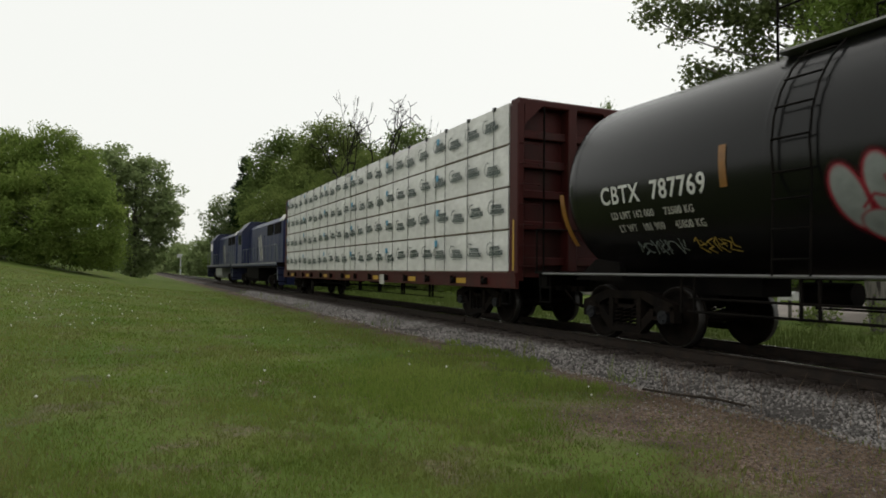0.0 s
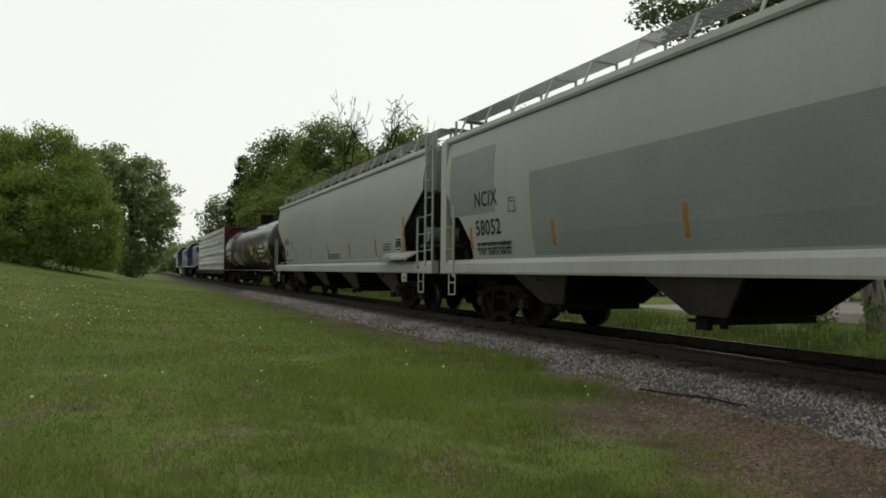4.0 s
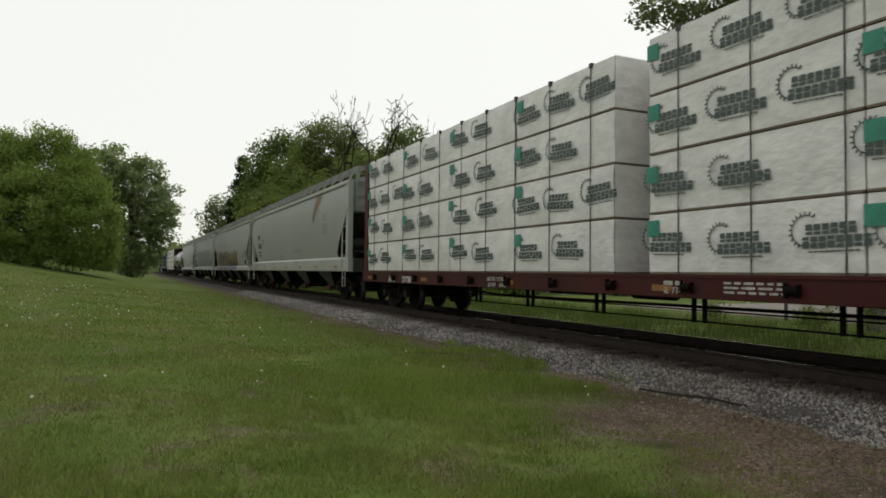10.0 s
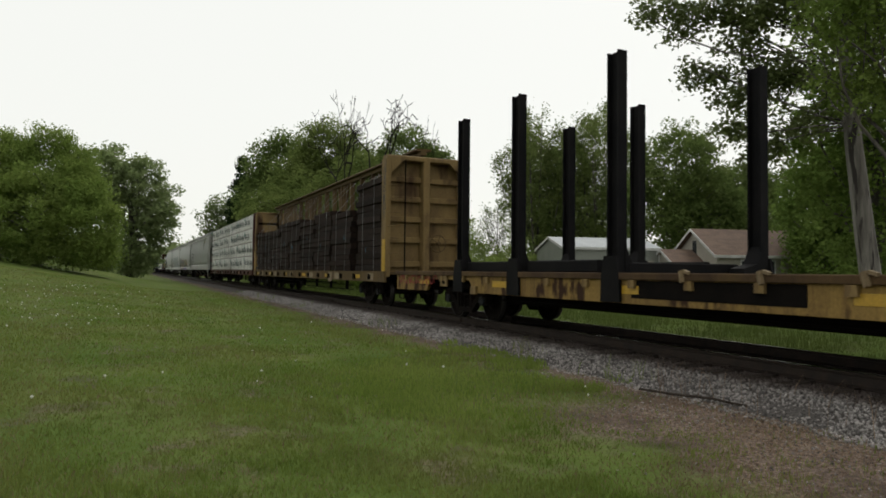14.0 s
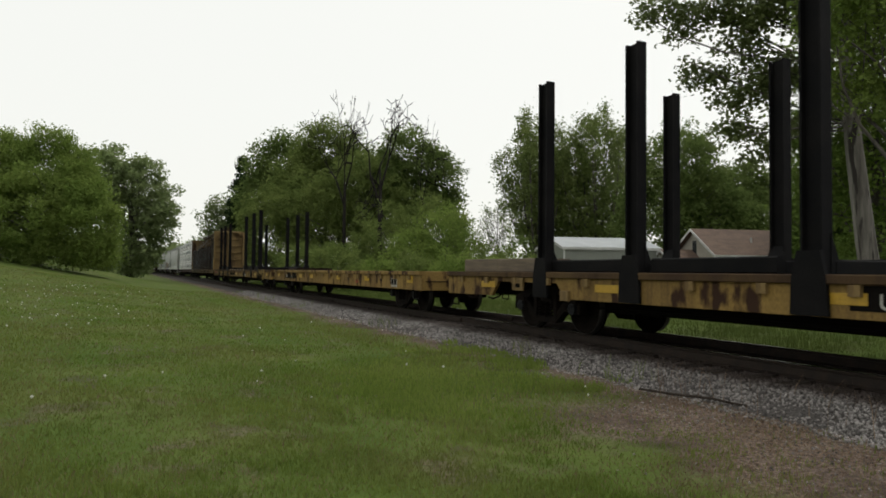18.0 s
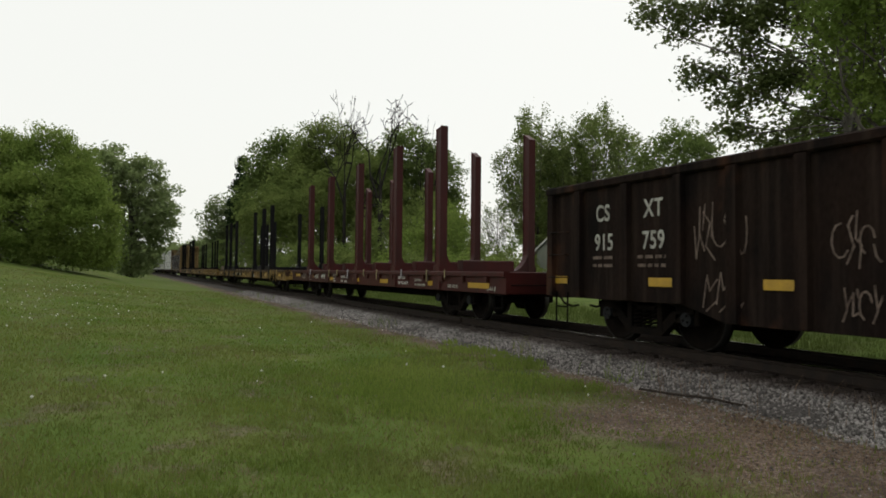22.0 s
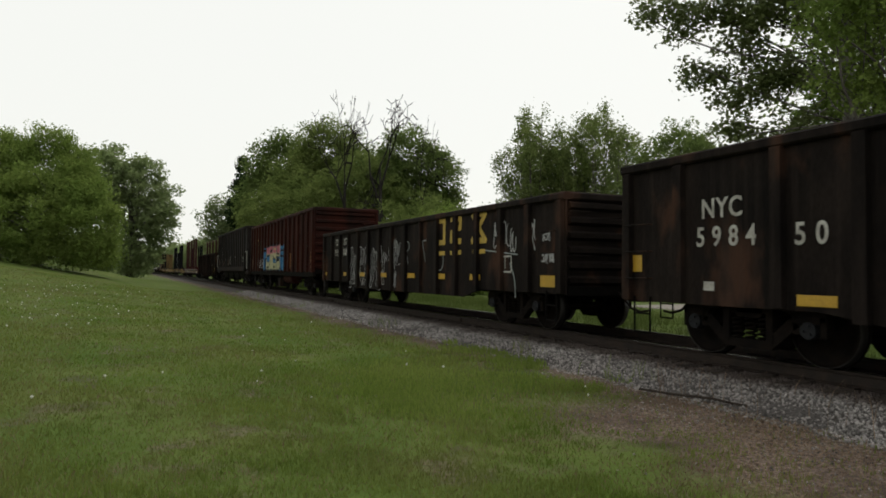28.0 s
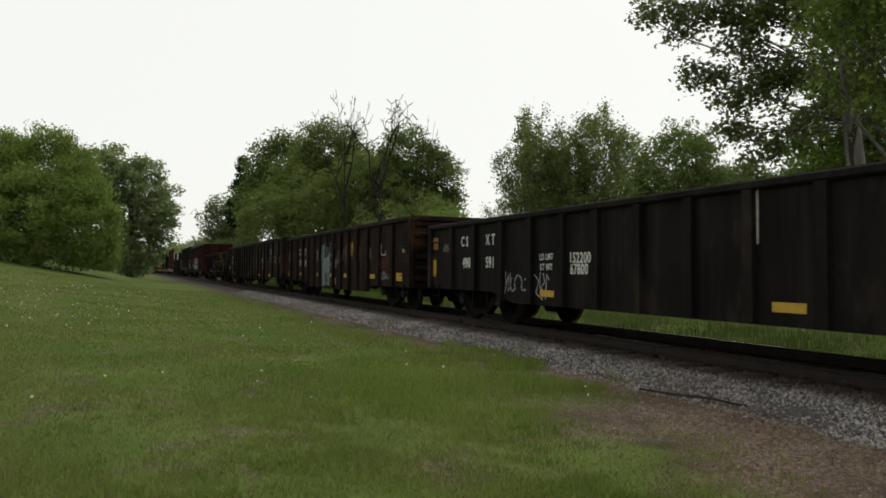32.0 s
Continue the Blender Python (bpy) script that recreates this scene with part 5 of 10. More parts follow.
def plate(parent, name, y0, y1, z0, z1, material, x=-1.42, t=0.004, label=""):
    """A thin flat piece on the near side."""
    return part(name, Solid().box(x - t, x, min(y0, y1), max(y0, y1), z0, z1), material, parent, label)


def bars(parent, y, z, w, rows, material, x=-1.42, h=0.045, gap=0.085, seed=1):
    """Small unreadable print: rows of short bars."""
    r = random.Random(seed)
    s = Solid()
    for k in range(rows):
        at = y
        while at > y - w:
            d = r.uniform(0.08, 0.24)
            s.box(x - 0.003, x, max(at - d, y - w), at, z - k * gap - h, z - k * gap)
            at -= d + 0.05
    return tagged(part("small_print", s, material, parent), kind="stuff")


def fit_skin(solids, x, skin):
    """Lays flat paint drawn in the plane x on a bowed side. skin: half width of the car at a height."""
    for s in solids:
        s.v = [(-skin(q) + (a - x), b, q) for a, b, q in s.v]


def ribbon(s, pts, w, x, t=0.002, skin_cut=True):
    """A flat stroke through points (y, z) lying in the plane x."""
    cut = []
    for (y0, z0), (y1, z1) in zip(pts, pts[1:]):
        n = max(1, math.ceil(abs(z1 - z0) / 0.22)) if skin_cut else 1
        cut += [((y0 + (y1 - y0) * k / n, z0 + (z1 - z0) * k / n), (y0 + (y1 - y0) * (k + 1) / n, z0 + (z1 - z0) * (k + 1) / n)) for k in range(n)]
    for (y0, z0), (y1, z1) in cut:
        d = math.hypot(y1 - y0, z1 - z0) or 1e-6
        ny, nz = -(z1 - z0) / d * w / 2, (y1 - y0) / d * w / 2
        ey, ez = (y1 - y0) / d * w * 0.3, (z1 - z0) / d * w * 0.3
        q = [(y0 - ey + ny, z0 - ez + nz), (y0 - ey - ny, z0 - ez - nz), (y1 + ey - ny, z1 + ez - nz), (y1 + ey + ny, z1 + ez + nz)]
        s.prism(q, "x", x - t, x)


# abstract strokes: forks, hooks and zigzags that spell nothing
STROKES = [[[(0.1, 0.15), (0.35, 0.9), (0.5, 0.45), (0.95, 0.8)], [(0.3, 0.1), (0.85, 0.25)]],
           [[(0.05, 0.75), (0.4, 1.05), (0.3, 0.35), (0.75, 0.0)], [(0.6, 0.95), (0.85, 0.4)], [(0.45, 0.55), (0.95, 0.6)]],
           [[(0.2, 0.0), (0.05, 0.5), (0.45, 0.7), (0.3, 1.05)], [(0.6, 0.1), (0.7, 0.95), (1.0, 0.7)], [(0.4, 0.3), (0.65, 0.35)]],
           [[(0.0, 0.9), (0.55, 0.75), (0.2, 0.3), (0.9, 0.05)], [(0.75, 1.0), (0.65, 0.45), (1.0, 0.35)]],
           [[(0.1, 0.6), (0.25, 0.05), (0.5, 0.5), (0.55, 1.05)], [(0.5, 0.45), (0.9, 0.15)], [(0.75, 0.6), (0.95, 1.0)]],
           [[(0.05, 0.1), (0.5, 0.35), (0.15, 0.7), (0.45, 1.0)], [(0.7, 0.95), (0.6, 0.5), (0.95, 0.45), (0.8, 0.05)]],
           [[(0.15, 1.0), (0.3, 0.4), (0.05, 0.05)], [(0.3, 0.5), (0.65, 0.85), (0.6, 0.15), (0.95, 0.3)], [(0.85, 1.0), (0.9, 0.65)]],
           [[(0.9, 0.95), (0.3, 0.8), (0.6, 0.45), (0.1, 0.25), (0.5, 0.0)], [(0.85, 0.6), (0.95, 0.05)]]]

class Spray:
    """Paint sprayed on a car: colours laid one over another on a fine sheet that follows the surface.
    a runs to the rear from y, z up; on(a, z) gives the place on the car."""

    def __init__(self, wide, z0, z1, on, cell=0.022):
        self.na, self.nz, self.on = int(wide / cell) + 1, int((z1 - z0) / cell) + 1, on
        self.a, self.z = np.meshgrid(np.linspace(0, wide, self.na), np.linspace(z0, z1, self.nz))
        self.rgb = np.zeros(self.a.shape + (3,))
        self.cover = np.zeros(self.a.shape)

    def edge(self, pts, w):
        """As line, with square ends and corners."""
        d = np.full(self.a.shape, 9.0)
        for (a0, z0), (a1, z1) in zip(pts, pts[1:]):
            n = math.hypot(a1 - a0, z1 - z0) + 1e-9
            ua, uz = (a1 - a0) / n, (z1 - z0) / n
            along, off = (self.a - a0) * ua + (self.z - z0) * uz, (self.z - z0) * ua - (self.a - a0) * uz
            d = np.minimum(d, np.maximum(np.abs(off), np.abs(along - n / 2) - n / 2))
        return d - w / 2

    def line(self, pts, w):
        """Distance to a stroke through points, less half its width."""
        d = np.full(self.a.shape, 9.0)
        for (a0, z0), (a1, z1) in zip(pts, pts[1:]):
            ua, uz = a1 - a0, z1 - z0
            t = np.clip(((self.a - a0) * ua + (self.z - z0) * uz) / (ua * ua + uz * uz + 1e-9), 0, 1)
            d = np.minimum(d, np.hypot(self.a - a0 - t * ua, self.z - z0 - t * uz))
        return d - w / 2

    def poly(self, pts):
        """Distance to a closed outline, negative inside."""
        d = self.line(pts + pts[:1], 0.0)
        inside = np.zeros(self.a.shape, bool)
        for (a0, z0), (a1, z1) in zip(pts, pts[1:] + pts[:1]):
            if z0 == z1:
                continue
            inside ^= ((z0 > self.z) != (z1 > self.z)) & (self.a < (a1 - a0) * (self.z - z0) / (z1 - z0) + a0)
        return np.where(inside, -d, d)

    def blob(self, a, z, ra, rz, tilt=0.0):
        c, s = math.cos(tilt), math.sin(tilt)
        p, q = (self.a - a) * c + (self.z - z) * s, (self.z - z) * c - (self.a - a) * s
        return (np.hypot(p / ra, q / rz) - 1) * min(ra, rz)

    def fade(self, stops):
        """Colour by height: rows of (z, colour)."""
        zs = [s[0] for s in stops]
        wob = 0.03 * np.sin(self.a * 9) + 0.02 * np.sin(self.a * 23 + 1)
        return np.stack([np.interp(self.z + wob, zs, [s[1][k] for s in stops]) for k in range(3)], -1)

    def lay(self, d, colour, soft=0.03, most=1.0):
        k = np.clip(0.5 - d / soft, 0, 1) * most
        self.rgb = self.rgb * (1 - k[..., None]) + np.asarray(colour) * k[..., None]
        self.cover = np.maximum(self.cover, k)

    def put(self, parent, name, label=""):
        keep = self.cover > 0.02
        quad = keep[:-1, :-1] | keep[1:, :-1] | keep[:-1, 1:] | keep[1:, 1:]
        j, i = np.nonzero(quad)
        k = j * self.na + i
        f = np.stack([k, k + 1, k + 1 + self.na, k + self.na], -1)
        used, f = np.unique(f, return_inverse=True)
        pts = np.array([self.on(a, z) for a, z in zip(self.a.ravel()[used], self.z.ravel()[used])])
        me = big_mesh(name, pts, f.reshape(-1, 4), M_SPRAY)
        paint = me.attributes.new("paint", "FLOAT_COLOR", "POINT")
        col = np.concatenate([self.rgb.reshape(-1, 3)[used], self.cover.ravel()[used, None]], 1)
        paint.data.foreach_set("color", col.astype(np.float32).ravel())
        return part(name, me, None, parent, label)


def spray_material():
    m = mat("sprayed_paint", (0.5, 0.5, 0.5), rough=0.6, bump=0, spec=0.25)
    n, l = m.node_tree.nodes, m.node_tree.links
    p = n["Principled BSDF"]
    at = n.new("ShaderNodeAttribute")
    at.attribute_name = "paint"
    tc, nz = n.new("ShaderNodeTexCoord"), n.new("ShaderNodeTexNoise")
    nz.inputs["Scale"].default_value, nz.inputs["Detail"].default_value = 5, 7
    l.new(tc.outputs["Object"], nz.inputs["Vector"])
    r = n.new("ShaderNodeMapRange")
    r.inputs["To Min"].default_value, r.inputs["To Max"].default_value = 0.45, 1.05
    l.new(nz.outputs["Fac"], r.inputs["Value"])
    s = n.new("ShaderNodeVectorMath")
    s.operation = "SCALE"
    l.new(at.outputs["Color"], s.inputs[0])
    l.new(r.outputs["Result"], s.inputs["Scale"])
    l.new(s.outputs["Vector"], p.inputs["Base Color"])
    l.new(at.outputs["Alpha"], p.inputs["Alpha"])
    return m


M_SPRAY = spray_material()
INK = (0.010, 0.010, 0.012)


def piece(c, y, z, w, h, picks, stops, on, seed, label, low, high, bubble, drop, thick=0.2):
    """Angular spray-painted letters that cannot be read, packed close, outlined in black, with bubbles round their tops."""
    r = random.Random(seed)
    sp = Spray(w + 0.5, low, high, on)
    step = w / len(picks)
    for k in range(len(picks) * 5):
        a, q, b = 0.25 + r.uniform(0, w), z + h * r.uniform(0.6, 1.16), r.uniform(0.05, 0.13)
        sp.lay(sp.blob(a, q, b, b * r.uniform(0.8, 1.3)), r.choice(bubble), 0.04)
        if r.random() < 0.4:
            sp.lay(sp.blob(a + 0.1, q + 0.05, b * 0.45, b * 0.45), (0.5, 0.45, 0.46), 0.04)
    body = sp.fade(stops)
    letters = []
    for i, k in enumerate(picks):
        sway, tall = r.uniform(-0.12, 0.12), r.uniform(0.9, 1.1)
        letters.append([[(0.25 + (i + 0.02 + a * 0.98 + sway * (b - 0.5)) * step, z + b * h * tall + r.uniform(-0.05, 0.05)) for a, b in stroke] for stroke in STROKES[k]])
    for ls in letters:
        for pts in ls:
            sp.lay(sp.edge([(a + 0.06, q - 0.05) for a, q in pts], thick + 0.1), drop, 0.04)
    for ls in letters:
        d = np.minimum.reduce([sp.edge(pts, thick * r.uniform(0.8, 1.2)) for pts in ls])
        wedge = 0.035 * np.sign(np.sin(sp.z * 5 + sp.a * 6)) * np.abs(np.sin(sp.z * 5 + sp.a * 6)) ** 0.5
        sp.lay(d - 0.03 + wedge, INK, 0.02)
        sp.lay(d + wedge, body, 0.02)
    return sp, lambda: sp.put(c, "painted_letters", label)


def scrawl(parent, y, z, w, h, material, seed, x=-1.42, strokes=5, thick=0.035, skin=None):
    """A loose hand-sprayed tag that cannot be read: crooked strokes and a few loops."""
    r = random.Random(seed)
    s = Solid()
    thick *= 0.8
    for k in range(strokes):
        cell = w / strokes
        at = y - cell * k
        if r.random() < 0.3:
            a0, ry, rz = r.uniform(0, 6.3), cell * r.uniform(0.4, 0.7), h * r.uniform(0.25, 0.45)
            ribbon(s, [(at - cell / 2 + ry * math.cos(a0 + 0.6 * j), z + h / 2 + rz * math.sin(a0 + 0.6 * j)) for j in range(8)], thick, x)
        else:
            for st in STROKES[r.randrange(len(STROKES))]:
                ribbon(s, [(at - cell * (1.25 * a - 0.1), z + h * (b + r.uniform(-0.08, 0.08))) for a, b in st], thick, x)
    if skin:
        fit_skin((s,), x + 0.001, skin)
    return tagged(part("sprayed_tag", s, material, parent), kind="stuff")


def smooth_line(pts):
    """A polyline with its corners cut twice."""
    for k in range(2):
        out = [pts[0]]
        for (a, b), (c, d) in zip(pts, pts[1:]):
            out += [(a * 0.75 + c * 0.25, b * 0.75 + d * 0.25), (a * 0.25 + c * 0.75, b * 0.25 + d * 0.75)]
        pts = out + [pts[-1]]
    return pts


def hollow(parent, y, z, w, h, n, material, seed, x, thick=0.03, fat=0.085):
    """Tall sprayed shapes drawn in outline only: both edges of fat crooked strokes."""
    r = random.Random(seed)
    s = Solid()
    cell = w / n
    for k in range(n):
        at = y - cell * k
        for st in STROKES[r.randrange(len(STROKES))]:
            pts = [(at - cell * (1.1 * a - 0.05), z + h * (b + r.uniform(-0.05, 0.05))) for a, b in st]
            both = []
            for side in (-1, 1):
                edge = []
                for i, (p, q) in enumerate(pts):
                    (p0, q0), (p1, q1) = pts[max(0, i - 1)], pts[min(len(pts) - 1, i + 1)]
                    d = math.hypot(p1 - p0, q1 - q0) or 1e-6
                    edge.append((p - side * fat * (q1 - q0) / d, q + side * fat * (p1 - p0) / d))
                both.append(edge)
                ribbon(s, smooth_line(edge), thick, x)
            ribbon(s, [both[0][0], both[1][0]], thick, x)
            ribbon(s, [both[0][-1], both[1][-1]], thick, x)
    return tagged(part("sprayed_tag", s, material, parent, "tall white sprayed outlines"), kind="stuff")


def rungs(parent, x, y, z0, z1, w, material, step=0.38, name="ladder"):
    """A ladder on the side of a car: two stiles with rungs between, lying along y."""
    s = Solid()
    for yy in (-w / 2, w / 2):
        s.box(x - 0.03, x + 0.01, y + yy - 0.025, y + yy + 0.025, z0, z1)
    k = z0 + 0.15
    while k < z1:
        s.cyl((x - 0.01, y - w / 2, k), (x - 0.01, y + w / 2, k), 0.013, 6)
        k += step
    return part(name, s, material, parent)


def end_rungs(parent, y, x, z0, z1, w, material, step=0.38):
    s = Solid()
    for xx in (-w / 2, w / 2):
        s.box(x + xx - 0.025, x + xx + 0.025, y - 0.02, y + 0.02, z0, z1)
    k = z0 + 0.15
    while k < z1:
        s.cyl((x - w / 2, y, k), (x + w / 2, y, k), 0.013, 6)
        k += step
    return part("end_ladder", s, material, parent)


def steps(c, length, half, key="stirrup", inset=0.35, dz=0.0):
    for sx in (-1, 1):
        for sy in (-1, 1):
            part("stirrup_step", SHARED[key], None, c, at=pose(sx * half, sy * (length / 2 - inset), dz))


def brake_wheel(c, y, z, x, material, r=0.27):
    s = Solid()
    n = 18
    for k in range(n):
        a, b = 2 * math.pi * k / n, 2 * math.pi * (k + 1) / n
        s.cyl((x + r * math.cos(a), y, z + r * math.sin(a)), (x + r * math.cos(b), y, z + r * math.sin(b)), 0.016, 6)
    for k in range(5):
        a = 2 * math.pi * k / 5
        s.cyl((x, y, z), (x + r * math.cos(a), y, z + r * math.sin(a)), 0.012, 5)
    s.cyl((x, y - 0.12, z), (x, y + 0.03, z), 0.05, 8)
    return part("brake_wheel", s, material, c)


shared_pieces()

# ---------------------------------------------------------------- covered hoppers
BOW = ((1.38, 1.335), (1.8, 1.425), (2.24, 1.47), (2.58, 1.495), (2.92, 1.51), (3.26, 1.51), (3.6, 1.495), (3.95, 1.455), (4.26, 1.40))


def bowed(z):
    """Half width of a covered hopper's side at a height; the sill stands out below it."""
    if z < 1.37:
        return 1.487
    return float(np.interp(z, [a for a, b in BOW], [b for a, b in BOW])) + 0.002


def cage(c, sx, sy, h, sill, post):
    """Ladder and hand rails at one corner of a covered hopper."""
    x = sx * 1.49
    s = Solid()

    def stile(y, z0, z1):
        s.box(x - 0.025, x + 0.015, sy * y - 0.028, sy * y + 0.028, z0, z1)

    def rung(a, b, z):
        s.cyl((x, sy * a, z), (x, sy * b, z), 0.014, 6)

    if post:
        stile(h - 0.73, sill - 0.4, 2.7)
        for k in range(3):
            rung(h - 0.73, h - 0.2, 1.67 + 0.51 * k)
    else:
        tall = sy < 0
        stile(h - 0.26, sill - 0.15, 4.62 if tall else 2.75)
        stile(h + 0.2, sill - 0.15, 4.7 if tall else 2.75)
        for k in range(7 if tall else 3):
            rung(h - 0.26, h + 0.2, 1.67 + 0.45 * k)
        if tall:
            stile(h - 0.78, sill - 0.1, 2.56)
            for k in range(3):
                rung(h - 0.78, h - 0.3, 1.65 + 0.45 * k)
    part("side_ladder", s, M_HOPPER_LIGHT if post else M_HOPPER, c, "grey ladder with hand rails")


def hopper(label, front, length, truck_in, sill_z=(1.08, 1.40), post=False, board=True, print_seed=1, pipe_on=True, cut=1.3):
    """Covered grain hopper: bowed sides with cut-away corners, slope sheets, roof walkway and four bottom bays."""
    c = car("covered_hopper_car", label, "freight car", front, length, truck_in)
    h = length / 2
    back = 0.2 if post else 0.42
    tail = h if post else h + 0.18
    zs = [sill_z[1] - 0.02, 1.8, 2.24, 2.58, 2.92, 3.26, 3.6, 3.95, 4.26]
    bow = [float(np.interp(z, [a for a, b in BOW], [b for a, b in BOW])) for z in zs]

    def reach(z):
        top, drop = (3.12, 1.22) if post else (3.26, 1.02)
        return h - back if z >= top else h - back - cut * min(1.0, (top - z) / drop)

    for sx in (-1, 1):
        s = Solid()
        cols = 13
        for k in (0.0, 0.03):
            base = len(s.v)
            vs = [(sx * (b - k), -reach(z) + 2 * reach(z) * i / (cols - 1), z) for z, b in zip(zs, bow) for i in range(cols)]
            s.add(vs, [(j * cols + i, j * cols + i + 1, (j + 1) * cols + i + 1, (j + 1) * cols + i) for j in range(len(zs) - 1) for i in range(cols - 1)], True)
        n = cols * len(zs)
        rim = [i for i in range(cols)] + [j * cols + cols - 1 for j in range(1, len(zs))] + [(len(zs) - 1) * cols + i for i in range(cols - 2, -1, -1)] + [j * cols for j in range(len(zs) - 2, 0, -1)]
        s.add(s.v[:2 * n], [(a, b, n + b, n + a) for a, b in zip(rim, rim[1:] + rim[:1])])
        part("side_panel", s, M_HOPPER, c, "smooth bowed pale grey side")
        sill = [(sx * 1.30, sill_z[0]), (sx * 1.47, sill_z[0]), (sx * 1.485, sill_z[0] + 0.04), (sx * 1.485, sill_z[1] - 0.09), (sx * 1.40, sill_z[1]), (sx * 1.30, sill_z[1])]
        part("side_sill", Solid().prism(sill, "y", -tail + 0.02, tail - 0.02), M_HOPPER_LIGHT, c, "light grey side sill")
        lip = [(sx * 1.36, 4.24), (sx * 1.45, 4.22), (sx * 1.475, 4.27), (sx * 1.46, 4.37), (sx * 1.38, 4.40)]
        part("top_chord", Solid().prism(lip, "y", -h + back - 0.06, h - back + 0.06), M_HOPPER_LIGHT, c)
        if post:
            for sy in (-1, 1):
                y0, y1 = sorted((sy * h, sy * (h - 0.3)))
                part("corner_post", Solid().box(min(sx * 1.32, sx * 1.5), max(sx * 1.32, sx * 1.5), y0, y1, sill_z[0], 4.3, 0.015), M_HOPPER_LIGHT, c)
        elif pipe_on:
            pipe = Solid().pipe([(sx * 1.53, -h + 1.5, sill_z[1] + 0.09), (sx * 1.53, h - 1.5, sill_z[1] + 0.09)], 0.014)
            for k in range(9):
                y = -h + 1.6 + k * (length - 3.2) / 8
                pipe.add([(sx * 1.47, y - 0.04, sill_z[1] - 0.03), (sx * 1.47, y + 0.12, sill_z[1] - 0.03), (sx * 1.53, y + 0.12, sill_z[1] + 0.12), (sx * 1.53, y - 0.04, sill_z[1] + 0.12)], [(0, 1, 2, 3)])
            part("side_pipe", pipe, M_HOPPER_LIGHT, c)
        # walkway along the roof edge
        if board:
            g = Solid()
            x0 = sx * 0.62
            x1 = sx * 1.12
            for k in range(7):
                xx = x0 + (x1 - x0) * k / 6
                g.box(xx - 0.006, xx + 0.006, -h + 0.15, h - 0.15, 4.87, 4.885)
            y = -h + 0.2
            while y < h - 0.15:
                g.box(min(x0, x1), max(x0, x1), y - 0.007, y + 0.007, 4.872, 4.882)
                y += 0.05
            part("roof_walkway", g, M_GRATE, c, "open grating walkway")
            p = Solid().bar((sx * 1.36, 0, 4.36), (x1, 0.02, 4.87), 0.04, 0.03).bar((x0, 0, 4.5), (x0, 0, 4.87), 0.04, 0.03).bar((x0, 0, 4.84), (x1, 0, 4.84), 0.04, 0.02).mesh("walkway_bracket", M_HOPPER_LIGHT)
            y = -h + 0.4
            while y < h - 0.3:
                part("walkway_bracket", p, None, c, at=pose(0, y, 0))
                y += 1.22
    roof = [(-1.40, 4.36), (-0.9, 4.49), (0, 4.53), (0.9, 4.49), (1.40, 4.36), (1.40, 4.30), (-1.40, 4.30)]
    part("roof", Solid().prism(roof, "y", -h + back - 0.04, h - back + 0.04), M_HOPPER, c)
    part("hatch_cover", Solid().prism([(-0.3, 4.5), (-0.26, 4.64), (0.26, 4.64), (0.3, 4.5)], "y", -h + 1.2, h - 1.2), M_HOPPER, c, "long trough hatch cover")
    for sy in (-1, 1):
        e = sy * (h - back)
        part("end_wall", Solid().box(-1.40, 1.40, min(e, e - sy * 0.04), max(e, e - sy * 0.04), 3.22, 4.32), M_HOPPER, c)
        pro = [(e, 3.26), (sy * (h - 4.1), 1.02), (sy * (h - 4.1), 0.95), (e, 3.18)]
        # shade below the slope is put into the sheet and frame colour
        part("slope_sheet", Solid().prism(pro, "x", -1.34, 1.34), M_BAY, c, "sloping end sheet with shade in its colour")
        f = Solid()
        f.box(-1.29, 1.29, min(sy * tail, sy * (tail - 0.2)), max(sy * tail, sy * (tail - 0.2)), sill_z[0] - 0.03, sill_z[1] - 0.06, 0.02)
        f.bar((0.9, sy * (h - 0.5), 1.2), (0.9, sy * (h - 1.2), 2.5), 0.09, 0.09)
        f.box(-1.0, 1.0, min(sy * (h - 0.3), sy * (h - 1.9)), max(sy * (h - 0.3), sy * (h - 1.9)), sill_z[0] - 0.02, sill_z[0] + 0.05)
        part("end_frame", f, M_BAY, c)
        end_rungs(c, sy * (h - back + 0.06), -0.95, 3.3, 4.85, 0.42, M_HOPPER)
        part("end_walkway", Solid().box(-0.9, 0.9, min(sy * h, sy * (h - 0.3)), max(sy * h, sy * (h - 0.3)), 4.86, 4.88), M_GRATE, c)
        for sx in (-1, 1):
            cage(c, sx, sy, h, sill_z[1], post)
        part("draft_sill", Solid().box(-0.3, 0.3, min(sy * h, sy * (h - 4)), max(sy * h, sy * (h - 4)), 0.78, 1.05), M_BLACK, c)
    # brake gear under the rear slope sheet
    brake_wheel(c, -h + 0.12, 2.35, 0.1, M_TRUCK)
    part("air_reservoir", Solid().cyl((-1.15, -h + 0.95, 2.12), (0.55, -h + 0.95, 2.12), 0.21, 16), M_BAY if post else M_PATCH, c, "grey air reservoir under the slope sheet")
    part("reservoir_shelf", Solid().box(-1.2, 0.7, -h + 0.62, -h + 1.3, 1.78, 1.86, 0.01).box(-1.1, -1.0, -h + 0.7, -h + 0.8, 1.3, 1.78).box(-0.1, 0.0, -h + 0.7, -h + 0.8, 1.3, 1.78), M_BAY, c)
    part("brake_valve", Solid().box(-0.35, 0.05, -h + 0.28, -h + 0.62, 1.95, 2.3, 0.04).box(-0.25, -0.02, -h + 0.2, -h + 0.4, 2.25, 2.5, 0.03), M_BLACK, c, "black brake gear box")
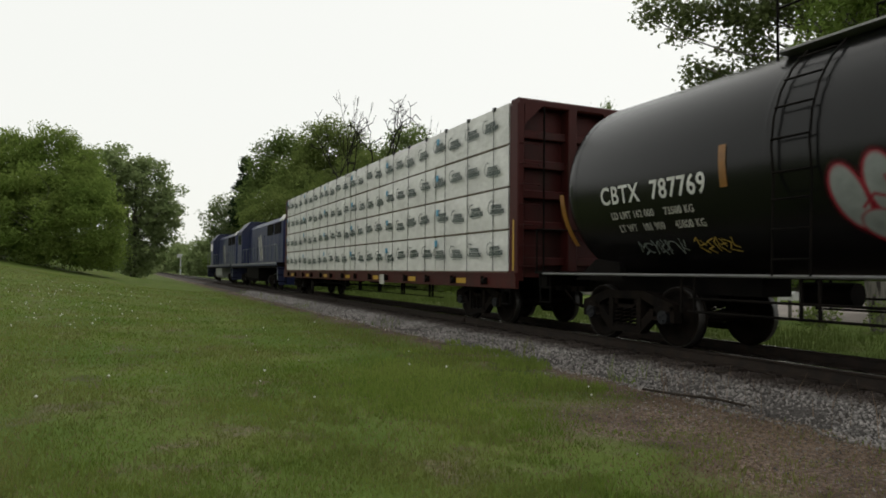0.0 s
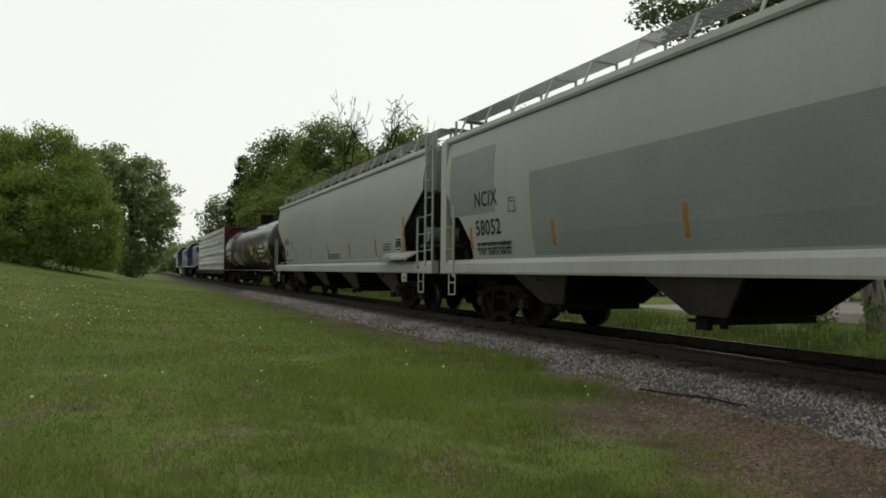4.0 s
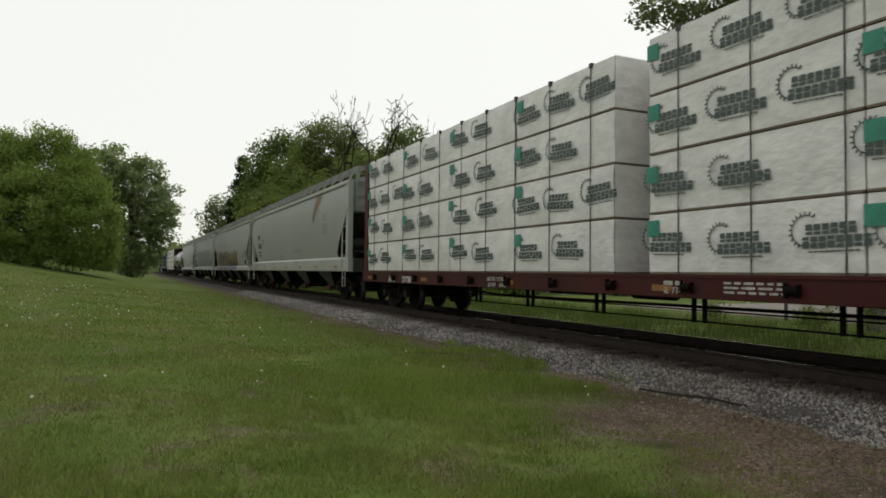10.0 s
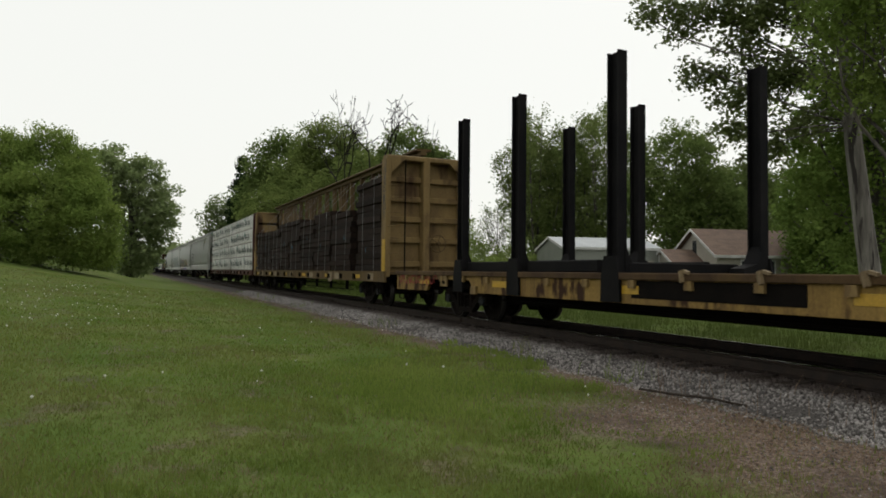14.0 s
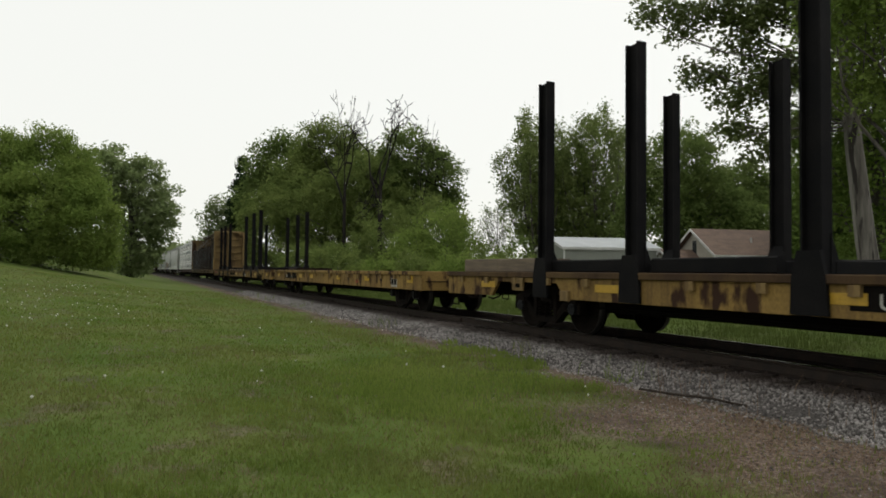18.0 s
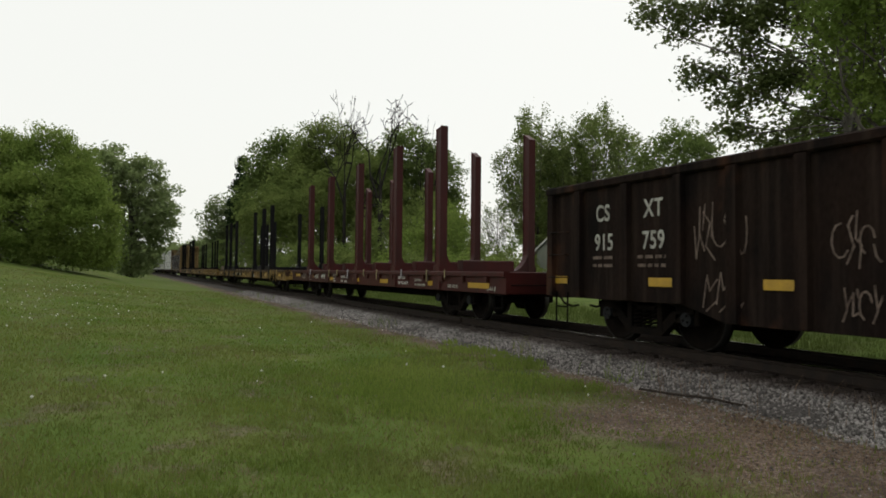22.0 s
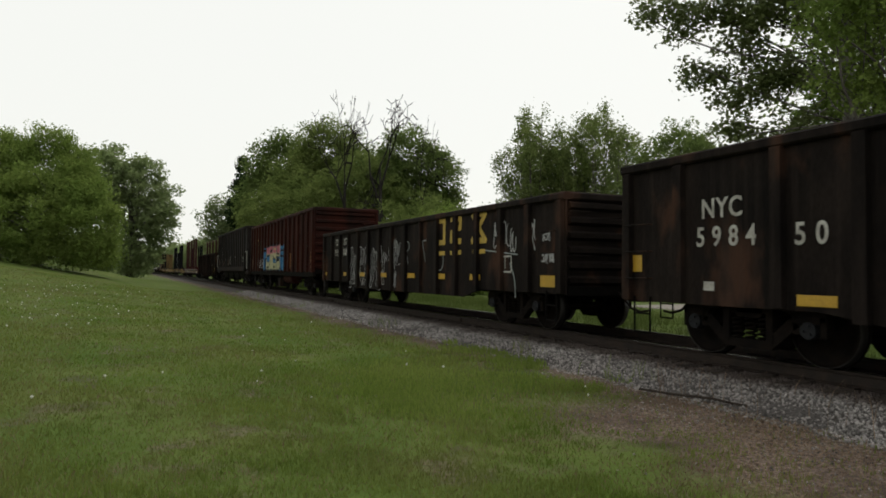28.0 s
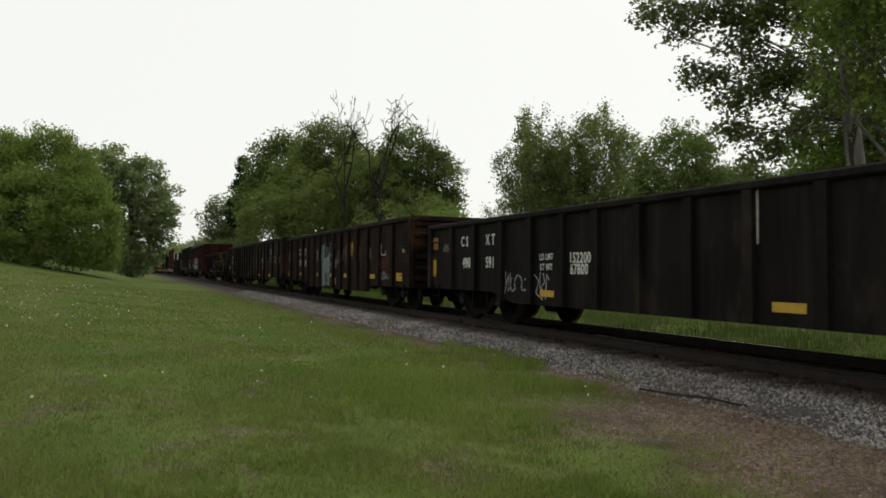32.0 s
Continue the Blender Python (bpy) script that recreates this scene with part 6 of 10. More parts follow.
    for x, z in ((-0.3, 1.2), (0.0, 1.25), (-0.15, 1.5)):
        part("brake_hose", Solid().pipe([(-0.15, -h + 0.3, 2.0), (x - 0.12, -h + 0.22, 1.7), (x - 0.05, -h + 0.2, z + 0.1), (x + 0.25, -h + 0.4, z)], 0.02), M_BLACK, c)
    # bottom bays: steep tapered chutes, with gaps between them
    for k in range(4):
        y = (k - 1.5) * 0.2 * length - 0.25
        t, o = 0.98, 0.34
        vs = [(-1.36, y - t, 1.12), (1.36, y - t, 1.12), (1.36, y + t, 1.12), (-1.36, y + t, 1.12), (-0.98, y - o, 0.52), (0.98, y - o, 0.52), (0.98, y + o, 0.52), (-0.98, y + o, 0.52)]
        s = Solid().add(vs, [(0, 3, 2, 1), (4, 5, 6, 7), (0, 1, 5, 4), (1, 2, 6, 5), (2, 3, 7, 6), (3, 0, 4, 7)])
        bay = part("hopper_bay", s, M_BAY, c, "tapered soiled grey discharge bay, darkened for shade")
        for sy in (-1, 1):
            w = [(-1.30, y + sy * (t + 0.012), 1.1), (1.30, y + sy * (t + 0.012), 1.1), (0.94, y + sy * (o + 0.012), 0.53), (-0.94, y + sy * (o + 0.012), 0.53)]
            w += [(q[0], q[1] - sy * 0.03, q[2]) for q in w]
            # black stands for the shade on the chute ends, with some grime
            part("chute_sheet", Solid().add(w, [(0, 1, 2, 3), (7, 6, 5, 4), (0, 4, 5, 1), (1, 5, 6, 2), (2, 6, 7, 3), (3, 7, 4, 0)]), M_BLACK, bay, "grimy chute end sheet, blackened for shade")
        gate = Solid().box(-0.9, 0.9, y - 0.3, y + 0.3, 0.41, 0.52, 0.015)
        gate.box(-1.0, -0.86, y - 0.36, y + 0.36, 0.42, 0.47)
        gate.cyl((-1.08, y, 0.42), (1.08, y, 0.42), 0.026, 8)
        gate.box(-1.1, -0.98, y - 0.1, y + 0.1, 0.33, 0.48)
        gate.box(-0.98, -0.9, y - 0.3, y - 0.22, 0.36, 0.5)
        part("outlet_gate", gate, M_TRUCK, bay)
        if print_seed == 4:
            part("gate_bracket", Solid().box(-1.14, -1.0, y - 0.22, y + 0.3, 0.36, 0.52, 0.02), M_MAROON, bay, "dark red gate bracket")
    steps(c, length, 1.46, "stirrup_white", 0.6, 0.12)
    return c


def hopper_marks(c, length, mark, number, y, z, size, tall=1.0, seed=1, x=-1.515):
    words(c, mark, y, z, size, M_LETTER_DARK, -0.006, 0.85, skin=bowed)
    words(c, number, y, z - size * 1.35, size, M_LETTER_DARK, -0.006, 0.9, skin=bowed)
    bars(c, y, z - size * 1.72, 1.5, 2, M_LETTER_DARK, -bowed(z - size * 1.9) - 0.012, 0.045, 0.11, seed)
    x = -bowed(z) - 0.012
    s = Solid()
    ribbon(s, [(y - 1.5, z + 0.08), (y - 1.74, z + 0.08), (y - 1.74, z - 0.2), (y - 1.5, z - 0.2), (y - 1.5, z + 0.08)], 0.016, x)
    s.box(x - 0.002, x, y - 1.68, y - 1.56, z - 0.0, z + 0.02)
    part("class_plate", s, M_LETTER_DARK, c)


def orange_strips(c, length, n, z, tall, material=M_ORANGE, x=-1.49, w=0.1):
    s = Solid()
    for k in range(4):
        a, b = z + tall * k / 4, z + tall * (k + 1) / 4
        s.prism([(-bowed(a) - 0.007, a), (-bowed(a) - 0.001, a), (-bowed(b) - 0.001, b), (-bowed(b) - 0.007, b)], "y", -w / 2, w / 2)
    me = SHARED["strip"] = s.mesh("reflector", material)
    for k in range(n - (n == 7)):
        part("reflector", me, None, c, at=pose(0, length / 2 - 1.55 - k * (length - 3.1) / (n - 1), 0))


def covered_hoppers():
    c = hopper("pale grey covered hopper with orange reflector strips", -10.6, 19.9, 2.3, cut=1.56)
    hopper_marks(c, 19.9, "NCIX", "174", 7.85, 2.35, 0.42)
    orange_strips(c, 19.9, 7, 1.62, 0.48)
    rise = [1.55 + 0.14 * k for k in range(9)]
    part("reflector", Solid().prism([(-bowed(a), a) for a in rise] + [(-bowed(a) - 0.008, a) for a in reversed(rise)], "y", -8.16, -8.03), M_ORANGE, c)
    sign = plate(c, "warning_sign", -7.42, -7.88, 1.70, 2.09, M_LETTER, -bowed(2.05) - 0.004, 0.004, "white sign with black panels")
    for y, z, w, t in ((-7.44, 1.79, 0.20, 0.28), (-7.66, 1.79, 0.20, 0.28), (-7.45, 1.72, 0.40, 0.045)):
        part("sign_panel", Solid().box(-bowed(2.05) - 0.011, -bowed(2.05) - 0.008, y - w, y, z, z + t), M_LETTER_DARK, sign)
    bars(c, -7.47, 2.02, 0.36, 1, M_LETTER_OLD, -bowed(2.05) - 0.013, 0.02, seed=7)
    pad = Solid().box(-1.50, -1.46, -8.38, -8.04, 0.99, 1.07).box(-1.50, -1.46, -8.38, -8.28, 0.83, 0.99).box(-1.50, -1.46, -8.14, -8.04, 0.83, 0.99).box(-1.50, -1.46, -8.28, -8.14, 0.83, 0.90)
    part("jacking_pad", pad, M_HOPPER_LIGHT, c, "light grey jacking bracket under the sill")
    plate(c, "marker", -9.14, -9.3, 1.2, 1.28, M_SPRAY_RED, -1.49, 0.004, "small red marker")
    bars(c, -6.4, 1.95, 0.6, 3, M_LETTER_DARK, -1.46, 0.035, seed=4)
    bars(c, 0.0, 1.75, 1.6, 3, M_LETTER_DARK, -1.418, 0.03, 0.07, seed=5)
    pl = part("crossover_platform", Solid().prism([(-1.75, 1.50), (-1.36, 1.68), (-1.36, 1.64), (-1.75, 1.44)], "y", -9.0, -6.6), M_HOPPER_LIGHT, c, "light grey tilted side platform")
    scrawl(c, -6.75, 1.47, 1.0, 0.1, M_SPRAY_BLACK, 12, -1.762, 5, 0.018)

    c = hopper("grey covered hopper with grey-green repainted patches", -31.2, 19.4, 2.3, post=True)
    for y0, y1, z0, z1 in ((5.6, -7.4, 1.45, 3.05), (9.15, 7.0, 2.4, 3.85)):
        rise = [z0 + (z1 - z0) * k / 8 for k in range(9)]
        s = Solid().prism([(-bowed(a), a) for a in rise] + [(-bowed(a) - 0.004, a) for a in reversed(rise)], "y", y1, y0)
        part("repainted_panel", s, M_PATCH, c, "large grey-green repainted panel")
    hopper_marks(c, 19.4, "NCIX", "58052", 7.9, 2.55, 0.46, seed=7)
    words(c, "LD LMT  187300 LB  85000 KG", 7.85, 1.68, 0.125, M_LETTER_DARK, -1.424, 0.8)
    words(c, "LT WT    65700 LB  29800 KG", 7.85, 1.50, 0.125, M_LETTER_DARK, -1.392, 0.8)
    orange_strips(c, 19.4, 6, 1.62, 0.5)
    plate(c, "warning_sign", -7.7, -8.15, 1.6, 2.05, M_LETTER_DARK, -1.448)

    c = hopper("grey covered hopper with bright painted lettering along its side", -51.6, 20.1, 2.5, pipe_on=False)
    hopper_marks(c, 20.1, "NCIX", "812", 8.55, 2.42, 0.36, seed=9)
    orange_strips(c, 20.1, 2, 1.55, 0.72, x=-1.50)
    part("reflector", SHARED["strip"], None, c, at=pose(0, -5.45, -0.1))
    bars(c, -3.6, 2.42, 0.75, 2, M_LETTER_DARK, -bowed(2.4) - 0.003, 0.04, 0.075, 31)
    bars(c, -3.65, 2.2, 0.5, 3, M_LETTER_DARK, -bowed(2.2) - 0.006, 0.04, 0.08, 32)
    bars(c, -6.6, 2.2, 0.7, 3, M_LETTER_DARK, -bowed(2.2) - 0.006, 0.03, 0.09, 33)
    for y, w, z, h, picks, stops, drop, bubble, sd, label in (
            (7.2, 6.0, 1.36, 1.02, (0, 3, 4, 5, 2, 1, 5, 4), [(1.1, (0.17, 0.155, 0.21)), (1.36, (0.26, 0.19, 0.12)), (1.44, (0.21, 0.14, 0.085)), (1.8, (0.20, 0.15, 0.09)), (2.15, (0.135, 0.135, 0.12)), (2.5, (0.10, 0.11, 0.105))],
             (0.035, 0.045, 0.05), ((0.36, 0.07, 0.06), (0.30, 0.10, 0.08), (0.34, 0.32, 0.30)), 5, "tan and grey painted letters with black outlines"),
            (1.2, 4.75, 1.40, 0.86, (7, 1, 2, 3, 4, 6), [(1.1, (0.17, 0.16, 0.36)), (1.385, (0.18, 0.17, 0.38)), (1.40, (0.028, 0.05, 0.035)), (1.62, (0.05, 0.075, 0.035)), (1.85, (0.22, 0.185, 0.075)), (2.4, (0.31, 0.265, 0.11))],
             (0.02, 0.022, 0.03), ((0.34, 0.045, 0.07), (0.36, 0.12, 0.13), (0.22, 0.025, 0.06)), 8, "yellow and green painted letters with black outlines")):
        sp, put = piece(c, y, z, w, h, picks, stops, lambda a, q, y=y: (-bowed(q) - 0.005, y + 0.25 - a, q), sd, label, 1.11, 2.75, bubble, drop, 0.165)
        # the sill below carries on the colours
        sill = np.maximum(np.abs(sp.z - 1.255) - 0.13, np.abs(sp.a - 0.25 - w / 2) - w / 2)
        sp.lay(sill, sp.fade(stops), 0.03)
        r = random.Random(sd)
        for k in range(len(picks) * 2):
            a = 0.3 + (k + r.random()) * (w - 0.2) / len(picks) / 2
            sp.lay(sp.line([(a, 1.42), (a + r.uniform(-0.1, 0.1), 1.12)], 0.05), INK, 0.03)
            if k % 4 == 1:
                sp.lay(sp.blob(a + 0.2, 1.19, r.uniform(0.05, 0.14), 0.06), (0.5, 0.48, 0.52), 0.06)
                sp.lay(sp.blob(a + 0.1, 1.23, 0.06, 0.05), (0.5, 0.48, 0.52), 0.06)
            if k % 5 == 3:
                sp.lay(sp.poly([(a, 1.14), (a + 0.05, 1.38), (a + 0.2, 1.38), (a + 0.16, 1.14)]), r.choice(bubble), 0.04)
        put()
    sp = Spray(0.9, 1.11, 2.3, lambda a, q: (-bowed(q) - 0.005, -3.5 - a, q))
    for a, q, b in ((0.2, 1.75, 0.2), (0.35, 1.6, 0.14), (0.45, 1.9, 0.08), (0.3, 2.15, 0.13), (0.5, 1.55, 0.09), (0.2, 1.25, 0.1), (0.42, 1.22, 0.1)):
        sp.lay(sp.blob(a, q, b, b), (0.34, 0.02, 0.045), 0.04)
    sp.put(c, "paint_blotch", "red sprayed drops")
    scrawl(c, -7.4, 2.0, 0.8, 0.45, M_SPRAY_BLACK, 21, 0.0, 5, 0.028, bowed)
    plate(c, "warning_sign", -7.4, -8.0, 1.52, 1.8, M_LETTER_DARK, -1.42)
    scrawl(c, 8.2, 1.16, 1.4, 0.16, M_SPRAY_RED, 22, -1.49, 5, 0.03)

    c = hopper("grey covered hopper with tall white corner posts and rust stain", -72.5, 20.5, 1.75, (1.10, 1.62), True, True, 4, cut=1.45)
    words(c, "FPAX", 8.08, 2.88, 0.37, M_LETTER_DARK, -0.006, 0.85, skin=bowed)
    words(c, "218256", 8.04, 2.38, 0.40, M_LETTER_DARK, -0.006, 0.85, skin=bowed)
    words(c, "LD LMT  219000", 8.02, 2.09, 0.125, M_LETTER_DARK, -0.006, 0.82, skin=bowed)
    words(c, "LT  WT   67000", 8.02, 1.91, 0.125, M_LETTER_DARK, -0.006, 0.82, skin=bowed)
    words(c, "C", 6.31, 2.65, 0.16, M_LETTER_DARK, -0.006, 1.0, skin=bowed)
    bars(c, 6.33, 2.83, 0.16, 1, M_LETTER_DARK, -1.516, 0.03, seed=6)
    plate(c, "repair_patch", -3.5, -3.63, 2.02, 2.14, M_REFLECT, -1.455)
    me = Solid().box(-1.495, -1.487, -0.23, 0.23, 1.2, 1.29).mesh("reflector", M_ORANGE)
    for k in range(6):
        part("reflector", me, None, c, at=pose(0, 5.84 - k * 2.9, 0.02))
    plate(c, "reflector", 9.33, 8.4, 1.21, 1.31, M_ORANGE, -1.489)
    bars(c, 9.1, 1.5, 0.3, 2, M_LETTER_FAINT, -1.487, 0.02, 0.05, seed=20)
    bars(c, 8.7, 1.44, 0.3, 1, M_LETTER_FAINT, -1.487, 0.02, 0.05, seed=21)
    s = Solid()
    ribbon(s, [(8.33, 1.45), (8.1, 1.45), (8.1, 1.3), (8.33, 1.3), (8.33, 1.45)], 0.02, -1.488)
    ribbon(s, [(8.33, 1.4), (8.1, 1.4)], 0.02, -1.488)
    part("class_plate", s, M_LETTER_DARK, c)
    bars(c, -1.1, 2.08, 1.75, 2, M_LETTER_FAINT, -bowed(2.05) - 0.004, 0.035, 0.1, seed=15)
    bars(c, 6.65, 1.46, 0.7, 2, M_LETTER_FAINT, -1.487, 0.02, 0.1, seed=16)
    bars(c, -1.7, 1.54, 0.7, 2, M_LETTER_FAINT, -1.487, 0.02, 0.05, seed=17)
    s = Solid()
    ribbon(s, [(6.4, 2.9), (6.12, 2.9), (6.12, 2.6), (6.4, 2.6), (6.4, 2.9)], 0.02, -1.516)
    part("class_plate", s, M_LETTER_DARK, c)
    s = Solid()
    ribbon(s, [(1.7, 1.85), (1.35, 1.85), (1.35, 1.68), (1.7, 1.68), (1.7, 1.85)], 0.02, -1.43)
    part("class_plate", s, M_LETTER_DARK, c)
    bars(c, -6.8, 3.35, 0.5, 3, M_LETTER_FAINT, -bowed(3.3) - 0.004, 0.03, 0.1, seed=18)
    bars(c, -6.8, 2.95, 0.7, 5, M_LETTER_FAINT, -bowed(2.9) - 0.004, 0.03, 0.09, seed=19)
    sp = Spray(2.4, 3.0, 4.22, lambda a, q: (-bowed(q) - 0.005, -4.7 - a, q), 0.03)
    sp.lay(sp.poly([(0.5, 3.2), (0.75, 3.9), (0.9, 4.2), (1.7, 4.2), (1.5, 3.9), (1.0, 3.6), (0.7, 3.2)]), (0.42, 0.26, 0.075), 0.35, 0.75)
    for a in (0.55, 0.7, 1.2, 1.5):
        sp.lay(sp.line([(a, 4.1), (a - 0.1, 3.2 + 0.2 * a)], 0.05), (0.40, 0.24, 0.06), 0.12, 0.5)
    sp.put(c, "rust_stain", "orange-brown stain running down from the roof edge")


# ---------------------------------------------------------------- tank car
def tank_car():
    length, r, zc = 21.2, 1.55, 2.60
    c = car("tank_car", "long black pressure tank car with painted tags", "tank car", 11.2, length, 2.3)
    h = length / 2 - 0.70
    seg, rings = 48, []
    for k in range(9):
        a = math.pi / 2 * k / 8
        rings.append((-h + 0.78 - 0.78 * math.cos(a), r * math.sin(a)))
    rings += [(-5, r), (0, r), (5, r)]
    rings += [(-y, q) for y, q in reversed(rings[:9])]
    vs = [(q * math.sin(2 * math.pi * i / seg), y, zc + q * math.cos(2 * math.pi * i / seg)) for y, q in rings for i in range(seg)]
    s = Solid().add(vs, [(j * seg + i, j * seg + (i + 1) % seg, (j + 1) * seg + (i + 1) % seg, (j + 1) * seg + i) for j in range(len(rings) - 1) for i in range(seg)], True)
    part("tank", s, M_TANK, c, "glossy black steel tank")
    for y in (-h + 0.85, -5.2, 0, 5.2, h - 0.85):
        w = Solid()
        ring = [(math.sin(2 * math.pi * i / seg), math.cos(2 * math.pi * i / seg)) for i in range(seg)]
        vs = [((r + d) * p, y + e, zc + (r + d) * q) for e, d in ((-0.03, -0.002), (-0.012, 0.003), (0.012, 0.003), (0.03, -0.002)) for p, q in ring]
        w.add(vs, [(j * seg + i, j * seg + (i + 1) % seg, (j + 1) * seg + (i + 1) % seg, (j + 1) * seg + i) for j in range(3) for i in range(seg)], True)
        part("weld_seam", w, M_TANK, c)
    for sy in (-1, 1):
        f = Solid()
        f.box(-1.3, 1.3, min(sy * 10.58, sy * 10.3), max(sy * 10.58, sy * 10.3), 0.86, 1.12, 0.02)
        f.box(-0.3, 0.3, min(sy * 10.5, sy * 6.3), max(sy * 10.5, sy * 6.3), 0.8, 1.12)
        f.prism([(sy * 9.5, 1.0), (sy * 8.2, 1.0), (sy * 8.3, 1.3), (sy * 8.9, 1.36)], "x", -1.22, -1.12)
        f.prism([(sy * 9.5, 1.0), (sy * 8.2, 1.0), (sy * 8.3, 1.3), (sy * 8.9, 1.36)], "x", 1.12, 1.22)
        f.box(-1.45, 1.45, min(sy * 10.5, sy * 9.8), max(sy * 10.5, sy * 9.8), 1.10, 1.15)
        part("end_frame", f, M_BLACK, c)
        part("hand_rail", Solid().pipe([(-1.4, sy * 10.5, 1.1), (-1.4, sy * 10.5, 1.95), (1.4, sy * 10.5, 1.95), (1.4, sy * 10.5, 1.1)], 0.018), M_BLACK, c)
    for sx in (-1, 1):
        p = Solid().pipe([(sx * 1.45, -10.2, 1.10), (sx * 1.45, 10.2, 1.10)], 0.022)
        part("side_pipe", p, mat("pipe_grey", (0.14, 0.14, 0.14), rough=0.5, bump=0), c)
        q = Solid()
        for k in range(16):
            y = -6.6 + (k // 2) * 13.2 / 7 + (0.12 if k % 2 else -0.12)
            q.box(sx * 1.4 - 0.015, sx * 1.4 + 0.015, y - 0.018, y + 0.018, 0.58, 1.1)
        q.pipe([(sx * 1.4, -6.6, 0.78), (sx * 1.4, 6.6, 0.78)], 0.018)
        q.pipe([(sx * 1.4, -6.6, 0.6), (sx * 1.4, 6.6, 0.6)], 0.018)
        part("safety_rail", q, M_BLACK, c, "black rail under the tank")
    part("air_reservoir", Solid().cyl((0.5, 1.2, 0.88), (0.5, 2.6, 0.88), 0.2, 14), M_BLACK, c)
    part("brake_cylinder", Solid().cyl((0.75, 6.4, 0.85), (0.75, 5.6, 0.85), 0.17, 14), M_BLACK, c)
    # platform with dome and rails round it, and the ladder up to it
    dome = part("valve_dome", Solid().cyl((0, -0.22, zc + r - 0.1), (0, -0.22, zc + r + 0.68), 0.46, 10, 0.43), M_BLACK, c, "black protective valve bonnet")
    part("dome_lid", Solid().cyl((0, -0.22, zc + r + 0.68), (0, -0.22, zc + r + 0.73), 0.45, 10, 0.36), M_BLACK, dome)
    g = Solid()
    for sx in (-1, 1):
        g.box(sx * 0.78 - 0.2, sx * 0.78 + 0.2, -0.9, 5.5, zc + r - 0.19, zc + r - 0.16)
    part("platform", g, M_GRATE, c)
    top = zc + r + 0.8
    for x in (-1.0, 1.0):
        w = Solid()
        for y in (5.45, 3.8, 2.1, 0.5):
            w.pipe([(x, y, zc + r - 0.3), (x, y, top)], 0.02)
        w.pipe([(x, 5.45, top), (x, 0.5, top)], 0.02)
        w.pipe([(x, 5.45, top - 0.42), (x, 0.5, top - 0.42)], 0.016)
        part("guard_rail", w, M_BLACK, c, "black tubular guard rail")
    w = Solid().pipe([(-1.0, -0.45, zc + r - 0.3), (-1.0, -0.45, top + 0.04), (-0.9, -0.5, top + 0.1), (1.2, -0.95, top + 0.1), (1.3, -0.98, top), (1.3, -0.98, zc + r - 0.5)], 0.022)
    w.pipe([(-0.95, -0.95, zc + r - 0.3), (-0.95, -0.95, top + 0.1), (-0.6, -0.6, top + 0.1)], 0.022)
    part("guard_rail", w, M_BLACK, c, "black tubular rail round the valve bonnet")
    lad = Solid()
    for y in (4.55, 5.05):
        pts = [((-1.03 * r - 0.02) * math.cos(a), y, zc + 1.03 * r * math.sin(a)) for a in (radians(k) for k in range(-12, 66, 13))]
        lad.pipe([(-1.62, y, 1.1)] + pts, 0.015)
    for k in range(-10, 65, 14):
        a = radians(k)
        lad.pipe([(-1.04 * r * math.cos(a) - 0.02, 4.55, zc + 1.04 * r * math.sin(a)), (-1.04 * r * math.cos(a) - 0.02, 5.05, zc + 1.04 * r * math.sin(a))], 0.014)
    for k in (1.3, 1.65, 2.0):
        lad.pipe([(-1.62, 4.55, k), (-1.62, 5.05, k)], 0.014)
    part("ladder", lad, M_BLACK, c)

    def on_tank(z):
        """Place and lean of the near surface at a height."""
        q = (z - zc) / r
        return -math.sqrt(1 - q * q) * r - 0.006, math.degrees(math.asin(q))

    def near(z):
        return -on_tank(z)[0]

    def text(body, y, z, size, m=M_LETTER, st=0.85):
        words(c, body, y, z, size, m, -0.004, st, skin=near)

    text("CBTX", 8.37, 2.22, 0.39)
    text("787769", 7.22, 2.22, 0.39)
    text("LD LMT 162 000     73500 KG", 8.2, 1.98, 0.15, M_LETTER_OLD)
    text("LT WT   101 900     45800 KG", 8.1, 1.78, 0.15, M_LETTER_OLD)
    text("NON-ODORIZED", -6.1, 2.43, 0.19, M_LETTER, 0.72)
    text("LIQUEFIED PETROLEUM GAS", -5.69, 2.17, 0.19, M_LETTER, 0.74)
    text("NOT ODORIZED", -5.6, 1.92, 0.16, M_LETTER_OLD, 0.66)
    text("LIQUEFIED PETROLEUM GAS", -5.62, 1.61, 0.15, M_LETTER_OLD, 0.66)
    bars(c, -6.68, 2.02, 0.55, 2, M_LETTER_OLD, on_tank(1.98)[0] - 0.012, 0.025, 0.06, 9)
    for y, z0, z1 in ((9.45, 1.6, 2.5), (5.85, 2.25, 2.8), (2.6, 2.25, 2.8), (0.1, 2.25, 2.8), (-2.28, 2.25, 2.8), (-5.43, 2.25, 2.8), (-9.12, 1.75, 2.78)):
        s = Solid()
        n = 5
        for i in range(n):
            a, b = z0 + (z1 - z0) * i / n, z0 + (z1 - z0) * (i + 1) / n
            s.add([(on_tank(a)[0] - 0.003, y - 0.06, a), (on_tank(a)[0] - 0.003, y + 0.06, a), (on_tank(b)[0] - 0.003, y + 0.06, b), (on_tank(b)[0] - 0.003, y - 0.06, b)], [(0, 1, 2, 3)])
        part("reflector", s, M_ORANGE, c, "orange reflector strip")
    grey, red, white = (0.27, 0.295, 0.285), (0.26, 0.012, 0.025), (0.36, 0.37, 0.37)
